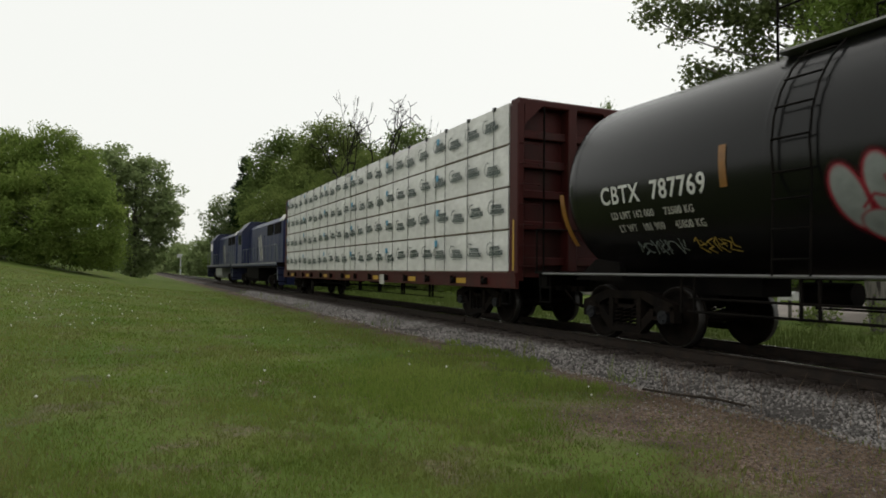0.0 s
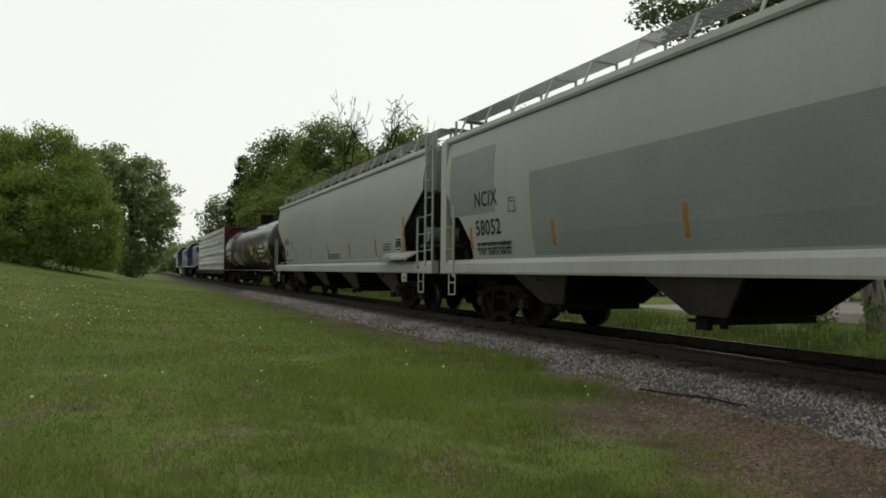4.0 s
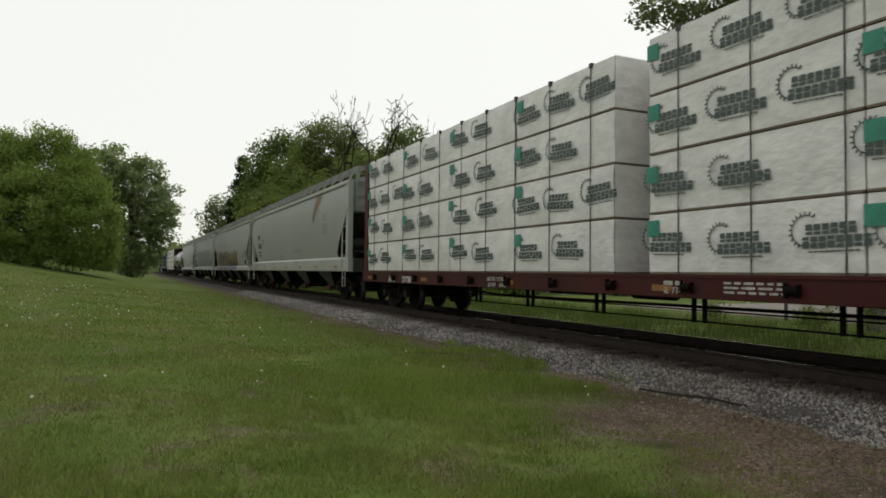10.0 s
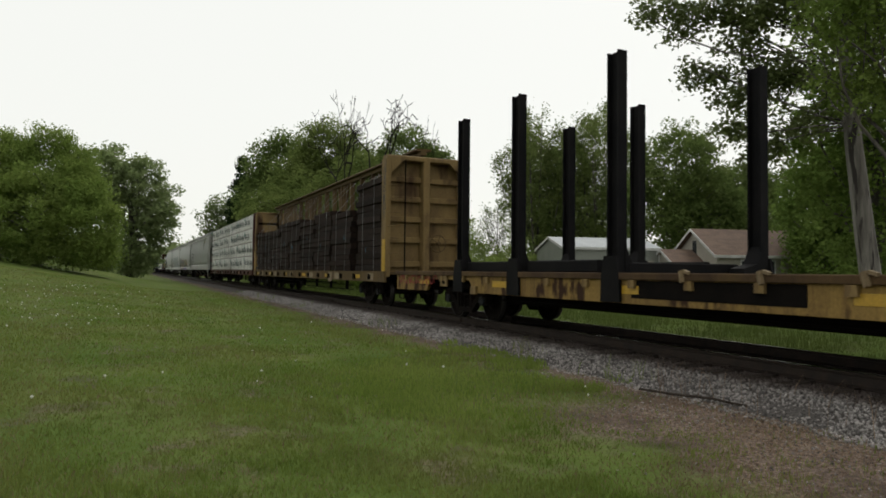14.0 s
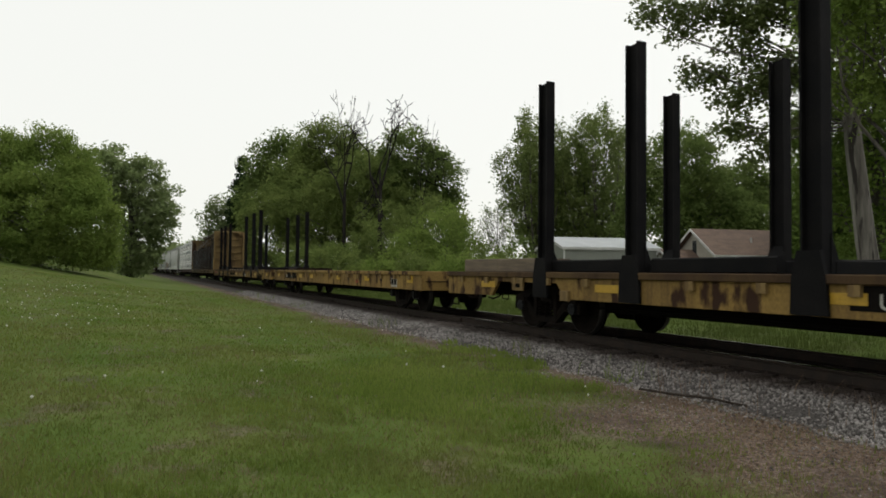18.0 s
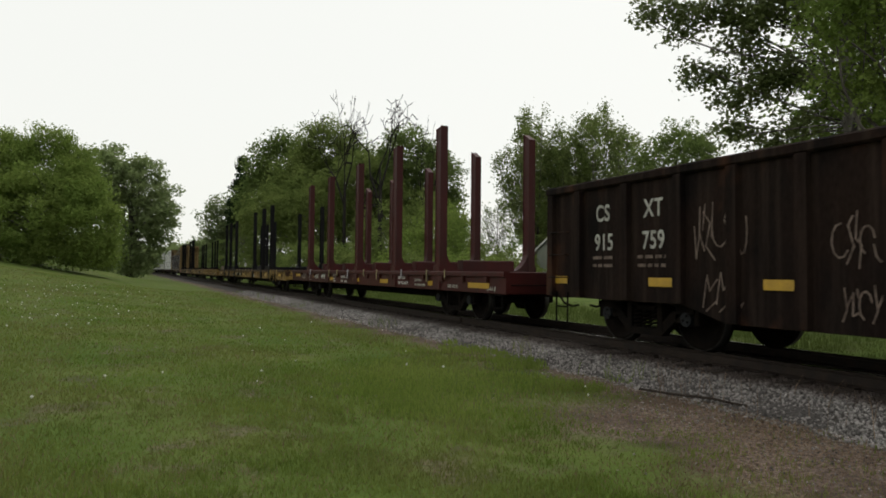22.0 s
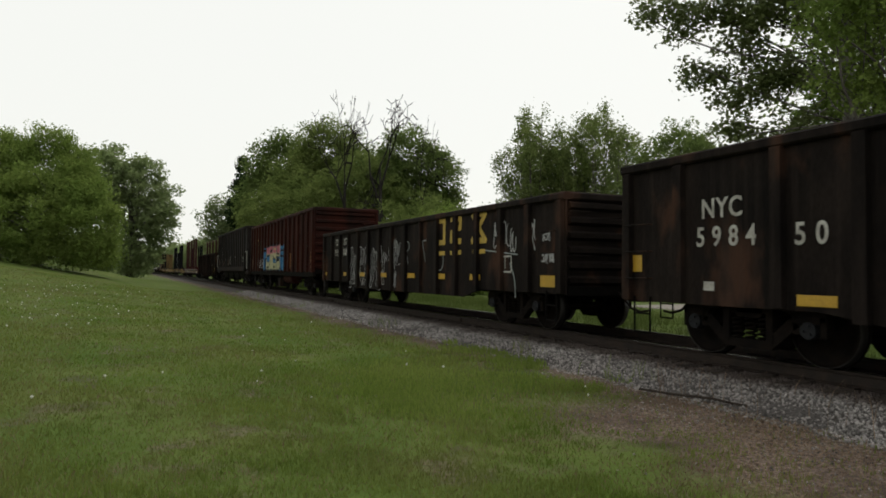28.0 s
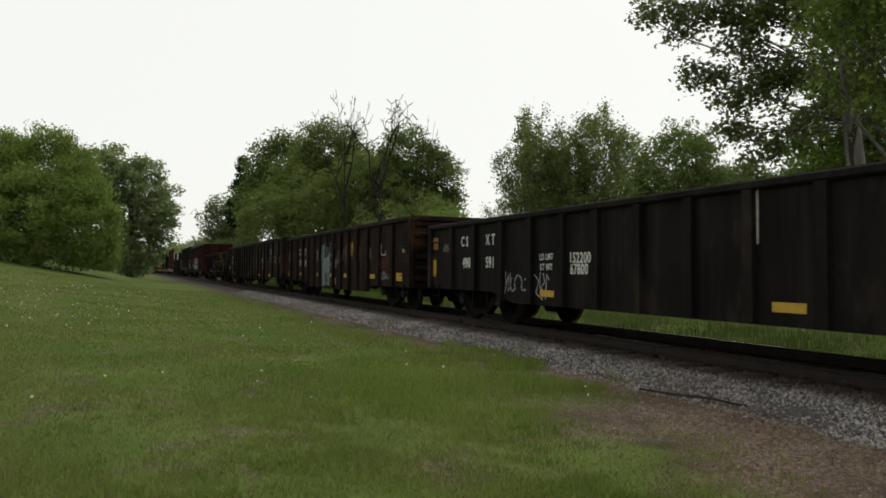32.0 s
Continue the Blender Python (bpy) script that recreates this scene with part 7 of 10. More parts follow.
    sp = Spray(2.6, 1.35, 2.7, lambda a, z: (on_tank(z)[0] - 0.003, 4.55 - a, z), 0.02)
    lobes = [(0.33, 1.98, 0.17, 0.34, 0.25), (0.72, 2.06, 0.17, 0.34, 0.2), (1.10, 2.1, 0.17, 0.34, 0.15), (1.48, 2.08, 0.17, 0.36, 0.2), (1.86, 2.1, 0.16, 0.33, 0.25),
             (0.62, 1.66, 0.24, 0.15, -0.2), (1.05, 1.62, 0.2, 0.16, -0.3), (1.5, 1.68, 0.17, 0.27, 0.5), (2.08, 1.7, 0.3, 0.26, -0.3)]
    for a, z, p, q, tilt in lobes:
        sp.lay(sp.blob(a, z, p + 0.05, q + 0.05, tilt), red, 0.05)
    for a, z, p, q, tilt in lobes:
        sp.lay(sp.blob(a, z, p + 0.02, q + 0.02, tilt), red, 0.025)
        sp.lay(sp.blob(a, z, p, q, tilt), grey, 0.025)
    for pts in ([(0.45, 1.85), (0.6, 1.98), (0.8, 1.92), (0.95, 1.72)], [(0.75, 2.15), (0.8, 1.95)], [(1.1, 2.2), (1.15, 1.98)], [(1.75, 2.3), (1.95, 1.9), (2.1, 1.85)], [(1.25, 1.8), (1.4, 1.75), (1.62, 1.5)]):
        sp.lay(sp.line(pts, 0.03), red, 0.025)
    sp.put(c, "painted_letters", "grey balloon letters outlined in red")
    sp = Spray(2.9, 1.45, 2.5, lambda a, z: (on_tank(z)[0] - 0.003, 2.0 - a, z), 0.02)
    r_ = random.Random(33)
    for i, k in enumerate((5, 1, 3, 4)):
        d = np.minimum.reduce([sp.line([(0.2 + i * 0.5 + 0.5 * p, 1.72 + 0.5 * q + r_.uniform(-0.03, 0.03)) for p, q in st], 0.15) for st in STROKES[k]])
        sp.lay(np.abs(d) - 0.016, white, 0.02)
    for i, k in enumerate((7, 0, 7)):
        d = np.minimum.reduce([sp.line([(2.25 + i * 0.17 + 0.13 * p, 1.85 + 0.2 * q) for p, q in st], 0.02) for st in STROKES[k]])
        sp.lay(d, white, 0.02)
    sp.put(c, "hollow_letters", "hollow balloon letters outlined in white")
    sp = Spray(3.2, 1.45, 2.5, lambda a, z: (on_tank(z)[0] - 0.003, -0.55 - a, z), 0.025)
    for i, k in enumerate((3, 0, 1, 7, 2)):
        d = np.minimum.reduce([sp.line([(0.2 + i * 0.55 + 0.55 * p, 1.7 + 0.5 * q) for p, q in st], 0.2) for st in STROKES[k]])
        sp.lay(np.abs(d) - 0.02, (0.035, 0.035, 0.034), 0.03)
    sp.put(c, "faded_letters", "faded dark grey outlines")
    s = Solid()
    for k in range(4):
        a, b = 2.05 + 0.13 * k, 2.18 + 0.13 * k
        s.prism([(on_tank(a)[0] - 0.008, a), (on_tank(a)[0] - 0.003, a), (on_tank(b)[0] - 0.003, b), (on_tank(b)[0] - 0.008, b)], "y", -3.7, -2.9)
    part("yellow_sign", s, M_REFLECT, c, "yellow notice")
    bars(c, -2.98, 2.46, 0.62, 3, M_LETTER_DARK, on_tank(2.35)[0] - 0.016, 0.035, 0.12, 3)
    scrawl(c, -3.3, 1.6, 0.9, 0.45, M_SPRAY_GREY, 34, 0.0, 6, 0.022, near)
    scrawl(c, -4.1, 1.8, 0.95, 0.4, M_SPRAY_GREY, 35, 0.0, 6, 0.022, near)
    scrawl(c, -7.12, 1.52, 0.72, 0.34, M_SPRAY_GREY, 38, 0.0, 5, 0.022, near)
    scrawl(c, 7.9, 1.42, 1.0, 0.2, M_SPRAY_GREY, 36, 0.0, 6, 0.02, near)
    scrawl(c, 6.7, 1.42, 0.7, 0.2, M_LETTER_GOLD, 37, 0.0, 4, 0.02, near)
    x = on_tank(2.5)[0] - 0.004
    s = Solid()
    for k in range(7):
        s.box(x - 0.004, x - 0.001, -9.0, -7.93, 2.205 + 0.082 * k, 2.214 + 0.082 * k)
    for k in range(5):
        s.box(x - 0.004, x - 0.001, -7.94 - 0.265 * k, -7.93 - 0.265 * k, 2.205, 2.706)
    tagged(part("data_table", s, M_LETTER_OLD, c, "white ruled test table"), kind="stuff")
    bars(c, -7.97, 2.685, 1.0, 6, M_LETTER_OLD, x - 0.002, 0.022, 0.082, 8)
    bars(c, -8.0, 2.16, 0.4, 1, M_LETTER_OLD, x - 0.002, 0.05, 0.08, 10)
    x = on_tank(1.75)[0] - 0.002
    pc = Solid().prism([(-8.08, 1.33), (-8.30, 1.55), (-8.08, 1.77), (-7.86, 1.55)], "x", x - 0.03, x)
    pl = part("placard", pc, M_SPRAY_RED, c, "red diamond placard")
    part("number_panel", Solid().box(x - 0.033, x - 0.03, -8.22, -7.94, 1.475, 1.625), M_LETTER, pl, "white panel")
    words(c, "1075", -7.955, 1.50, 0.145, M_LETTER_DARK, x - 0.037, 0.85)

    def head(xx, z):
        """Place on the domed rear end."""
        q = max(0.0, 1 - (xx * xx + (z - zc) ** 2) / (r * r))
        return xx, -h + 0.78 - 0.78 * math.sqrt(q) - 0.008, z

    sp = Spray(1.3, 2.4, 3.7, lambda a, z: head(a - 1.35, z), 0.03)
    sp.lay(sp.poly([(0.27, 3.3), (0.4, 3.42), (0.75, 3.36), (0.78, 3.1), (0.95, 2.95), (0.92, 2.62), (0.4, 2.6), (0.3, 2.9)]), (0.36, 0.012, 0.02), 0.07)
    sp.put(c, "red_paint_blot", "red sprayed patch")
    for body, xx, z, size, m_ in (("CBTX 787769", 0.05, 3.22, 0.25, M_LETTER), ("CAPY", 0.2, 3.02, 0.16, M_LETTER_OLD), ("CAPY", 0.2, 2.82, 0.16, M_LETTER_OLD)):
        cu = bpy.data.curves.new("lettering", "FONT")
        cu.body, cu.size, cu.extrude = body, size, 0.002
        cu.materials.append(m_)
        ob = new("lettering", cu)
        ob.parent = c
        ob.matrix_basis = Matrix.Translation((xx, 0, z)) @ Matrix(((0.82, 0, 0, 0), (0, 0, -1, 0), (0, 1, 0, 0), (0, 0, 0, 1)))
        WORDS.append((ob, lambda p: Vector(head(p.x, p.z)) + Vector((0, p.y, 0))))
    words(c, "2 INCH HI       COMP SHOES", -8.35, 1.07, 0.09, M_LETTER_OLD, -1.46, 0.9)
    steps(c, length, 1.3, "stirrup", 0.25, 0.1)


# ---------------------------------------------------------------- centre-beam flats
def bulkhead(c, sy, length, m, height=4.72, half=1.36, thick=0.34):
    """End wall of a flat car with ribs, posts and a crosswise top beam."""
    y0, y1 = sorted((sy * length / 2, sy * (length / 2 - thick)))
    inner = sy * (length / 2 - thick)
    out = sy * length / 2
    b = part("bulkhead", Solid().box(-half + 0.1, half - 0.1, min(inner, inner + sy * 0.05), max(inner, inner + sy * 0.05), 1.1, height - 0.08), m, c, "ribbed steel end bulkhead")
    for sx in (-1, 1):
        x0, x1 = sorted((sx * half, sx * (half - 0.16)))
        part("end_post", Solid().box(x0, x1, y0, y1, 0.95, height - 0.12, 0.02), m, b)
        part("gusset", Solid().prism([(sx * (half - 0.16), height - 0.55), (sx * (half - 0.16), height - 0.13), (sx * (half - 0.6), height - 0.13)], "y", min(out, out - sy * 0.05), max(out, out - sy * 0.05)), m, b)
    part("top_beam", Solid().box(-half + 0.04, half - 0.04, y0, y1, height - 0.16, height, 0.03), m, b)
    part("middle_post", Solid().box(-0.11, 0.11, min(out, inner), max(out, inner), 1.1, height - 0.1, 0.02), m, b)
    for z in (1.35, 2.1, 2.75, 3.38, 4.0):
        part("rib", Solid().box(-half + 0.14, half - 0.14, min(inner, inner + sy * 0.2), max(inner, inner + sy * 0.2), z - 0.09, z + 0.09, 0.02), m, b)
    for k in range(7):
        part("end_rung", Solid().pipe([(-half + 0.06, out - sy * 0.0, 1.25 + 0.42 * k), (-half + 0.06, out + sy * 0.05, 1.25 + 0.42 * k), (-half + 0.52, out + sy * 0.05, 1.25 + 0.42 * k), (-half + 0.52, out - sy * 0.05, 1.25 + 0.42 * k)], 0.012), m, b)
    part("chain_rod", Solid().cyl((-half + 0.62, out + sy * 0.02, 1.1), (-half + 0.62, out + sy * 0.02, height - 0.15), 0.022, 6), M_BLACK, b)
    return b


def beam_flat(label, front, length, m, truck_in=2.25, holes=False, sill_m=None, end_m=None, top=4.66, end_thick=0.34):
    """Centre-beam flat: deck, side sills, bulkheads and the beam down the middle."""
    c = car("centerbeam_flat_car", label, "freight car", front, length, truck_in)
    sill_m = sill_m or m
    h = length / 2
    part("deck", Solid().box(-1.36, 1.36, -h + 0.05, h - 0.05, 1.02, 1.10), m, c)
    for sx in (-1, 1):
        x0, x1 = sorted((sx * 1.40, sx * 1.32))
        part("side_sill", Solid().box(x0, x1, -h, h, 0.78, 1.10, 0.012), sill_m, c)
        lip = Solid().box(x0 - 0.02, x1 + 0.02, -h, h, 1.07, 1.115)
        part("deck_edge", lip, sill_m, c)
        w = Solid().cyl((sx * 1.38, -0.07, 0), (sx * 1.38, 0.07, 0), 0.06, 10)
        w.cyl((sx * 1.38, -0.1, 0), (sx * 1.38, -0.07, 0), 0.08, 10).box(min(sx * 1.34, sx * 1.42), max(sx * 1.34, sx * 1.42), 0.07, 0.1, -0.09, 0.1)
        winch = w.mesh("strap_winch", M_TRUCK)
        for k in range(14):
            part("strap_winch", winch, None, c, at=pose(sx * 0.04, -h + 1.3 + k * (length - 2.6) / 13, 0.93))
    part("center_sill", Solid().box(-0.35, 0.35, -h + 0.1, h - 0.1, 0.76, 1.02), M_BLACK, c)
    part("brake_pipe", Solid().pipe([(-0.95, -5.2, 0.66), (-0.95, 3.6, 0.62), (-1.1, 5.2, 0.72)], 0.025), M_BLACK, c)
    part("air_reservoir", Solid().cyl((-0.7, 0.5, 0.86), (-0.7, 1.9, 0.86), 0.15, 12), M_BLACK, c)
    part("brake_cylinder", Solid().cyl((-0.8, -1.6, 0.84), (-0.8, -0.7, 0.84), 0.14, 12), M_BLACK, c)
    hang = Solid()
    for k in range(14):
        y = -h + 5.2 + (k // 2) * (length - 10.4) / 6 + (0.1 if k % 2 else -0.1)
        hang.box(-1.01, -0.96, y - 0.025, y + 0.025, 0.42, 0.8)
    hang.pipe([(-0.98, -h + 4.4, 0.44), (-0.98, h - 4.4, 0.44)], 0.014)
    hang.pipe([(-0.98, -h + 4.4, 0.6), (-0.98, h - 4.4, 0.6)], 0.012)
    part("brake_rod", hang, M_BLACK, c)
    for sy in (-1, 1):
        bulkhead(c, sy, length, end_m or m, thick=end_thick)
    # beam down the middle
    b = Solid().box(-0.26, 0.26, -h + 0.3, h - 0.3, top - 0.07, top, 0.02).box(-0.1, 0.1, -h + 0.3, h - 0.3, top - 0.2, top - 0.07)
    part("top_chord", b, m, c)
    for k in range(17):
        y = -h + 1.2 + k * (length - 2.4) / 16
        part("beam_post", Solid().box(-0.09, 0.09, y - 0.07, y + 0.07, 1.1, top - 0.19), m, c)
    if holes:
        for k in range(4):
            y = -h + 3.8 + k * (length - 7.6) / 3
            part("beam_brace", Solid().bar((0, y - 0.75, top - 0.2), (0, y - 0.1, 2.6), 0.08, 0.12), m, c)
            part("beam_brace", Solid().bar((0, y + 0.75, top - 0.2), (0, y + 0.1, 2.6), 0.08, 0.12), m, c)
            part("brace_plate", Solid().prism([(y - 0.45, top - 0.19), (y + 0.45, top - 0.19), (y + 0.16, top - 0.75), (y - 0.16, top - 0.75)], "x", -0.03, 0.03), m, c)
    steps(c, length, 1.38, "stirrup", 0.4, 0.0)
    brake_wheel(c, -h - 0.1, 2.0, 0.35, m)
    return c


def wrap_print():
    """The wrap's printed mark as plain shapes: a toothed ring and two rows of blocks over a thin line."""
    s = Solid()
    n = 12
    for k in range(n):
        a, b = radians(35 + 17 * k), radians(35 + 17 * (k + 1))
        y0, z0, y1, z1 = 0.30 + 0.17 * math.sin(a - 1.2), 0.08 + 0.17 * math.cos(a - 1.2), 0.30 + 0.17 * math.sin(b - 1.2), 0.08 + 0.17 * math.cos(b - 1.2)
        ribbon(s, [(y0, z0), (y1, z1)], 0.014, 0, skin_cut=False)
        ribbon(s, [(y0, z0), (0.30 + (y0 - 0.30) * 1.2, 0.08 + (z0 - 0.08) * 1.2)], 0.018, 0, skin_cut=False)
    r = random.Random(2)
    for z, y, n, w, hgt in ((0.03, 0.30, 6, 0.098, 0.115), (-0.115, 0.34, 8, 0.098, 0.125)):
        for k in range(n):
            at, e = y - k * w, w * 0.8
            cut = hgt * r.choice((0.3, 0.45, 0.6))
            s.box(-0.002, 0, at - e, at, z, z + cut)
            s.box(-0.002, 0, at - e, at, z + cut + 0.012, z + hgt)
    for k in range(9):
        s.box(-0.002, 0, 0.22 - 0.066 * k, 0.275 - 0.066 * k, -0.162, -0.145)
    return s


def wrapped_load(c, length, stacks, tag, seed, mark_step, layers=4, z0=1.115, high=0.895, size=1.0):
    """Wrapped lumber bundles in layers on both sides of the beam. stacks: (front y, length, bundles)."""
    r = random.Random(seed)
    key = "wrap_print%.2f" % size
    if key not in SHARED:
        s = wrap_print()
        s.v = [(x, y * size, z * size) for x, y, z in s.v]
        SHARED[key] = s.mesh("printed_mark", M_MARK)
        SHARED["tag_green"] = Solid().box(-0.004, 0, -0.12, 0.12, -0.12, 0.12).mesh("tag", M_GREEN_TAG)
        SHARED["tag_blue"] = Solid().box(-0.004, 0, -0.08, 0.08, -0.08, 0.08).mesh("tag", M_BLUE_TAG)
    for sx in (-1, 1):
        for front, span, n in stacks:
            bl = span / n
            for k in range(n):
                ya = front - k * bl
                for j in range(layers):
                    z = z0 + j * high
                    dx = r.uniform(-0.012, 0.012)
                    x0, x1 = sorted((sx * (1.33 + dx), sx * 0.2))
                    s = Solid()
                    ny, nz = 16, 6
                    face = []
                    # sagging wrap: the outer face bulges and creases
                    sl, ph, st = r.uniform(-0.7, 0.7), r.uniform(0, 6), r.uniform(4.5, 7.5)
                    for b in range(nz + 1):
                        for a in range(ny + 1):
                            fy, fz = bl * a / ny, high * b / nz
                            fold = abs(math.sin(st * (fy + sl * fz) + ph + 1.3 * math.sin(2.1 * fy + ph))) ** 0.6
                            bulge = 0.02 * math.sin(math.pi * b / nz) - 0.014 * fold * math.sin(math.pi * min(1, b / nz + 0.15)) + r.uniform(-0.005, 0.005)
                            face.append((sx * (1.335 + dx + bulge), ya - 0.015 - (bl - 0.03) * a / ny, z + 0.035 + (high - 0.05) * b / nz))
                    s.add(face, [(b * (ny + 1) + a, b * (ny + 1) + a + 1, (b + 1) * (ny + 1) + a + 1, (b + 1) * (ny + 1) + a) for b in range(nz) for a in range(ny)], True)
                    s.box(min(sx * 0.2, sx * 1.325), max(sx * 0.2, sx * 1.325), ya - bl + 0.012, ya - 0.012, z + 0.03, z + high - 0.012)
                    bundle = part("wrapped_pack", s, M_WRAP, c, "white plastic-wrapped lumber bundle")
                    st = Solid().box(min(sx * 0.25, sx * 1.345), max(sx * 0.25, sx * 1.345), ya - bl + 0.02, ya - 0.02, z, z + 0.03)
                    part("dunnage", st, M_DUNNAGE, bundle)
                    if sx < 0:
                        at = ya - r.uniform(0.3, 0.55) * mark_step
                        while at > ya - bl + 0.3 * mark_step:
                            part("printed_mark", SHARED[key], None, bundle, at=pose(-1.362 - abs(dx), at, z + high * 0.5 + r.uniform(-0.06, 0.05), r.uniform(-3, 3)))
                            at -= mark_step * r.uniform(0.92, 1.08)
                        if tag and (k + j) % 1 == 0:
                            part("tag", SHARED["tag_" + tag], None, bundle, at=pose(-1.364 - abs(dx), ya - r.uniform(0.1, 0.2), z + high * r.uniform(0.62, 0.82)))
            # straps over the stack
            m = max(3, round(span / 1.25))
            for k in range(m):
                y = front - (k + 0.5) * span / m
                top = z0 + layers * high
                part("strap", Solid().box(min(sx * 1.358, sx * 1.366), max(sx * 1.358, sx * 1.366), y - 0.009, y + 0.009, 1.0, top).box(min(sx * 0.2, sx * 1.366), max(sx * 0.2, sx * 1.366), y - 0.009, y + 0.009, top, top + 0.008), M_STRAP, c)
                part("corner_guard", Solid().box(min(sx * 1.30, sx * 1.375), max(sx * 1.30, sx * 1.375), y - 0.035, y + 0.035, top - 0.07, top + 0.012), M_STRAP, c)


def lumber_cars():
    c = beam_flat("maroon flat car stacked with white wrapped lumber", 35.1, 23.2, M_MAROON)
    wrapped_load(c, 23.2, ((11.2, 11.0, 3), (0.1, 11.3, 3)), "blue", 4, 0.92, size=0.78)
    me = Solid().box(-1.405, -1.40, -0.25, 0.25, 0.86, 0.98).mesh("reflector", M_REFLECT)
    for k in range(7):
        part("reflector", me, None, c, at=pose(0, 9.5 - k * 3.1, 0))
    plate(c, "class_plate", -3.3, -3.75, 0.72, 1.02, M_LETTER_OLD, -1.404)
    plate(c, "reflector", -11.42, -11.48, 1.15, 2.2, M_REFLECT, -1.365, 0.004)
    words(c, "CAUTION", 0.7, 4.55, 0.12, M_LETTER_OLD, -1.36)

    c = beam_flat("maroon flat car loaded with printed white lumber wraps", -94.4, 24.0, M_MAROON)
    wrapped_load(c, 24.0, ((11.62, 12.45, 4), (-1.62, 9.98, 3)), "green", 9, 1.2, size=1.06)
    words(c, "AOK", 9.5, 0.81, 0.24, M_LETTER, -1.406)
    words(c, "27738", 8.4, 0.81, 0.24, M_LETTER, -1.406)
    words(c, "LD LMT 223200", 3.35, 0.94, 0.115, M_LETTER_OLD, -1.406, 0.9)
    words(c, "LT WT    60800", 3.3, 0.81, 0.115, M_LETTER_OLD, -1.406, 0.9)
    bars(c, -3.1, 1.02, 0.95, 3, M_LETTER_OLD, -1.405, 0.03, 0.06, 4)
    words(c, "IL 73-0", -2.0, 0.84, 0.13, M_LETTER_OLD, -1.405)
    bars(c, -2.0, 1.02, 0.4, 1, M_LETTER_OLD, -1.405, 0.06, 0.1, 5)
    me = Solid().box(-1.405, -1.40, -0.2, 0.2, 0.87, 0.96).mesh("reflector", M_ORANGE)
    for k in range(6):
        part("reflector", me, None, c, at=pose(0, 11.25 - k * 4.4, 0))


def timber_car():
    length = 23.9
    c = beam_flat("weathered yellow flat car stacked with dark railway ties", -118.97, length, M_YELLOW_OLD, holes=True, sill_m=M_YELLOW_OLD, end_m=M_YELLOW_END, top=5.03, end_thick=0.42)
    h = length / 2
    r = random.Random(5)
    tie = Solid().box(-0.115, 0.115, -1.27, 1.27, 0, 0.194, 0.012).mesh("timber", M_TIMBER)
    stacks = []
    for a, b, n in ((0.3, 2.88, 11), (2.95, 5.2, 11), (5.25, 7.42, 11), (7.47, 9.6, 12), (9.65, 12.1, 12), (12.15, 14.7, 11), (14.75, 17.4, 12), (17.5, 20.1, 11), (20.75, 23.45, 15)):
        stacks.append((h - (a + b) / 2, n))
    for sx in (-1, 1):
        for yc, n in stacks:
            core = Solid().box(min(sx * 0.3, sx * 1.09), max(sx * 0.3, sx * 1.09), yc - 1.24, yc + 1.24, 1.13, 1.12 + n * 0.197 - 0.12)
            b = part("stack_core", core, M_TIMBER, c, "strapped stack of dark creosoted ties")
            for j in range(n):
                z = 1.125 + j * 0.197
                part("timber", tie, None, b, at=pose(sx * (1.19 + r.uniform(-0.045, 0.04)), yc + r.uniform(-0.06, 0.06), z + r.uniform(-0.012, 0.012), r.uniform(-0.9, 0.9), r.uniform(-5, 5), r.uniform(-1.0, 1.0)))
            for q in range(3):
                part("timber", tie, None, b, at=pose(sx * (0.95 - q * 0.24), yc + r.uniform(-0.04, 0.04), 1.125 + (n - 1) * 0.197))
            for q in (-0.62, 0.55):
                s = Solid()
                tilt = r.uniform(-0.3, 0.12)
                top = 1.14 + n * 0.197
                s.bar((sx * 1.335, yc + q, 1.0), (sx * 1.335, yc + q + tilt, top), 0.008, 0.008)
                s.bar((sx * 1.335, yc + q + tilt, top), (sx * 0.12, yc + q + tilt, 4.72), 0.008, 0.008)
                part("tie_down_strap", s, M_CABLE, c, "pale steel tie-down strap")
            if sx < 0:
                q = yc + r.uniform(-0.9, 0.9)
                z = r.uniform(1.5, 2.6)
                plate(c, "tag", q, q - 0.02, z, z + r.uniform(0.12, 0.25), M_BLUE_TAG, -1.335, 0.004)
    for k in range(6):
        y = 10.5 - k * 3.9
        plate(c, "reflector", y, y - 0.6, 0.88, 1.0, M_REFLECT, -1.406, 0.004)
        plate(c, "stencil_panel", y - 1.4, y - 2.0, 0.82, 1.05, M_STENCIL, -1.415, 0.006)
    plate(c, "stencil_panel", -5.6, -6.1, 0.72, 1.06, M_STENCIL, -1.408, 0.006)
    part("reflector", Solid().box(-1.372, -1.362, -h + 0.05, -h + 0.3, 1.1, 2.1), M_REFLECT, c)
    part("reflector", Solid().box(-1.372, -1.362, h - 0.12, h - 0.05, 1.1, 2.3), M_REFLECT, c)
    scrawl(c, -h + 0.3, 2.75, 0.26, 1.75, M_SPRAY_BLACK, 50, -1.366, 1, 0.03)
    s = Solid()
    for k in range(6):
        pts = [(-h + 0.17 + 0.09 * math.cos(a), 2.85 + 0.27 * k + 0.11 * math.sin(a)) for a in (0.9 * j + k for j in range(6))]
        ribbon(s, pts, 0.025, -1.366)
    part("sprayed_tag", s, M_SPRAY_BLACK, c, "black hand-painted tag")
    return c


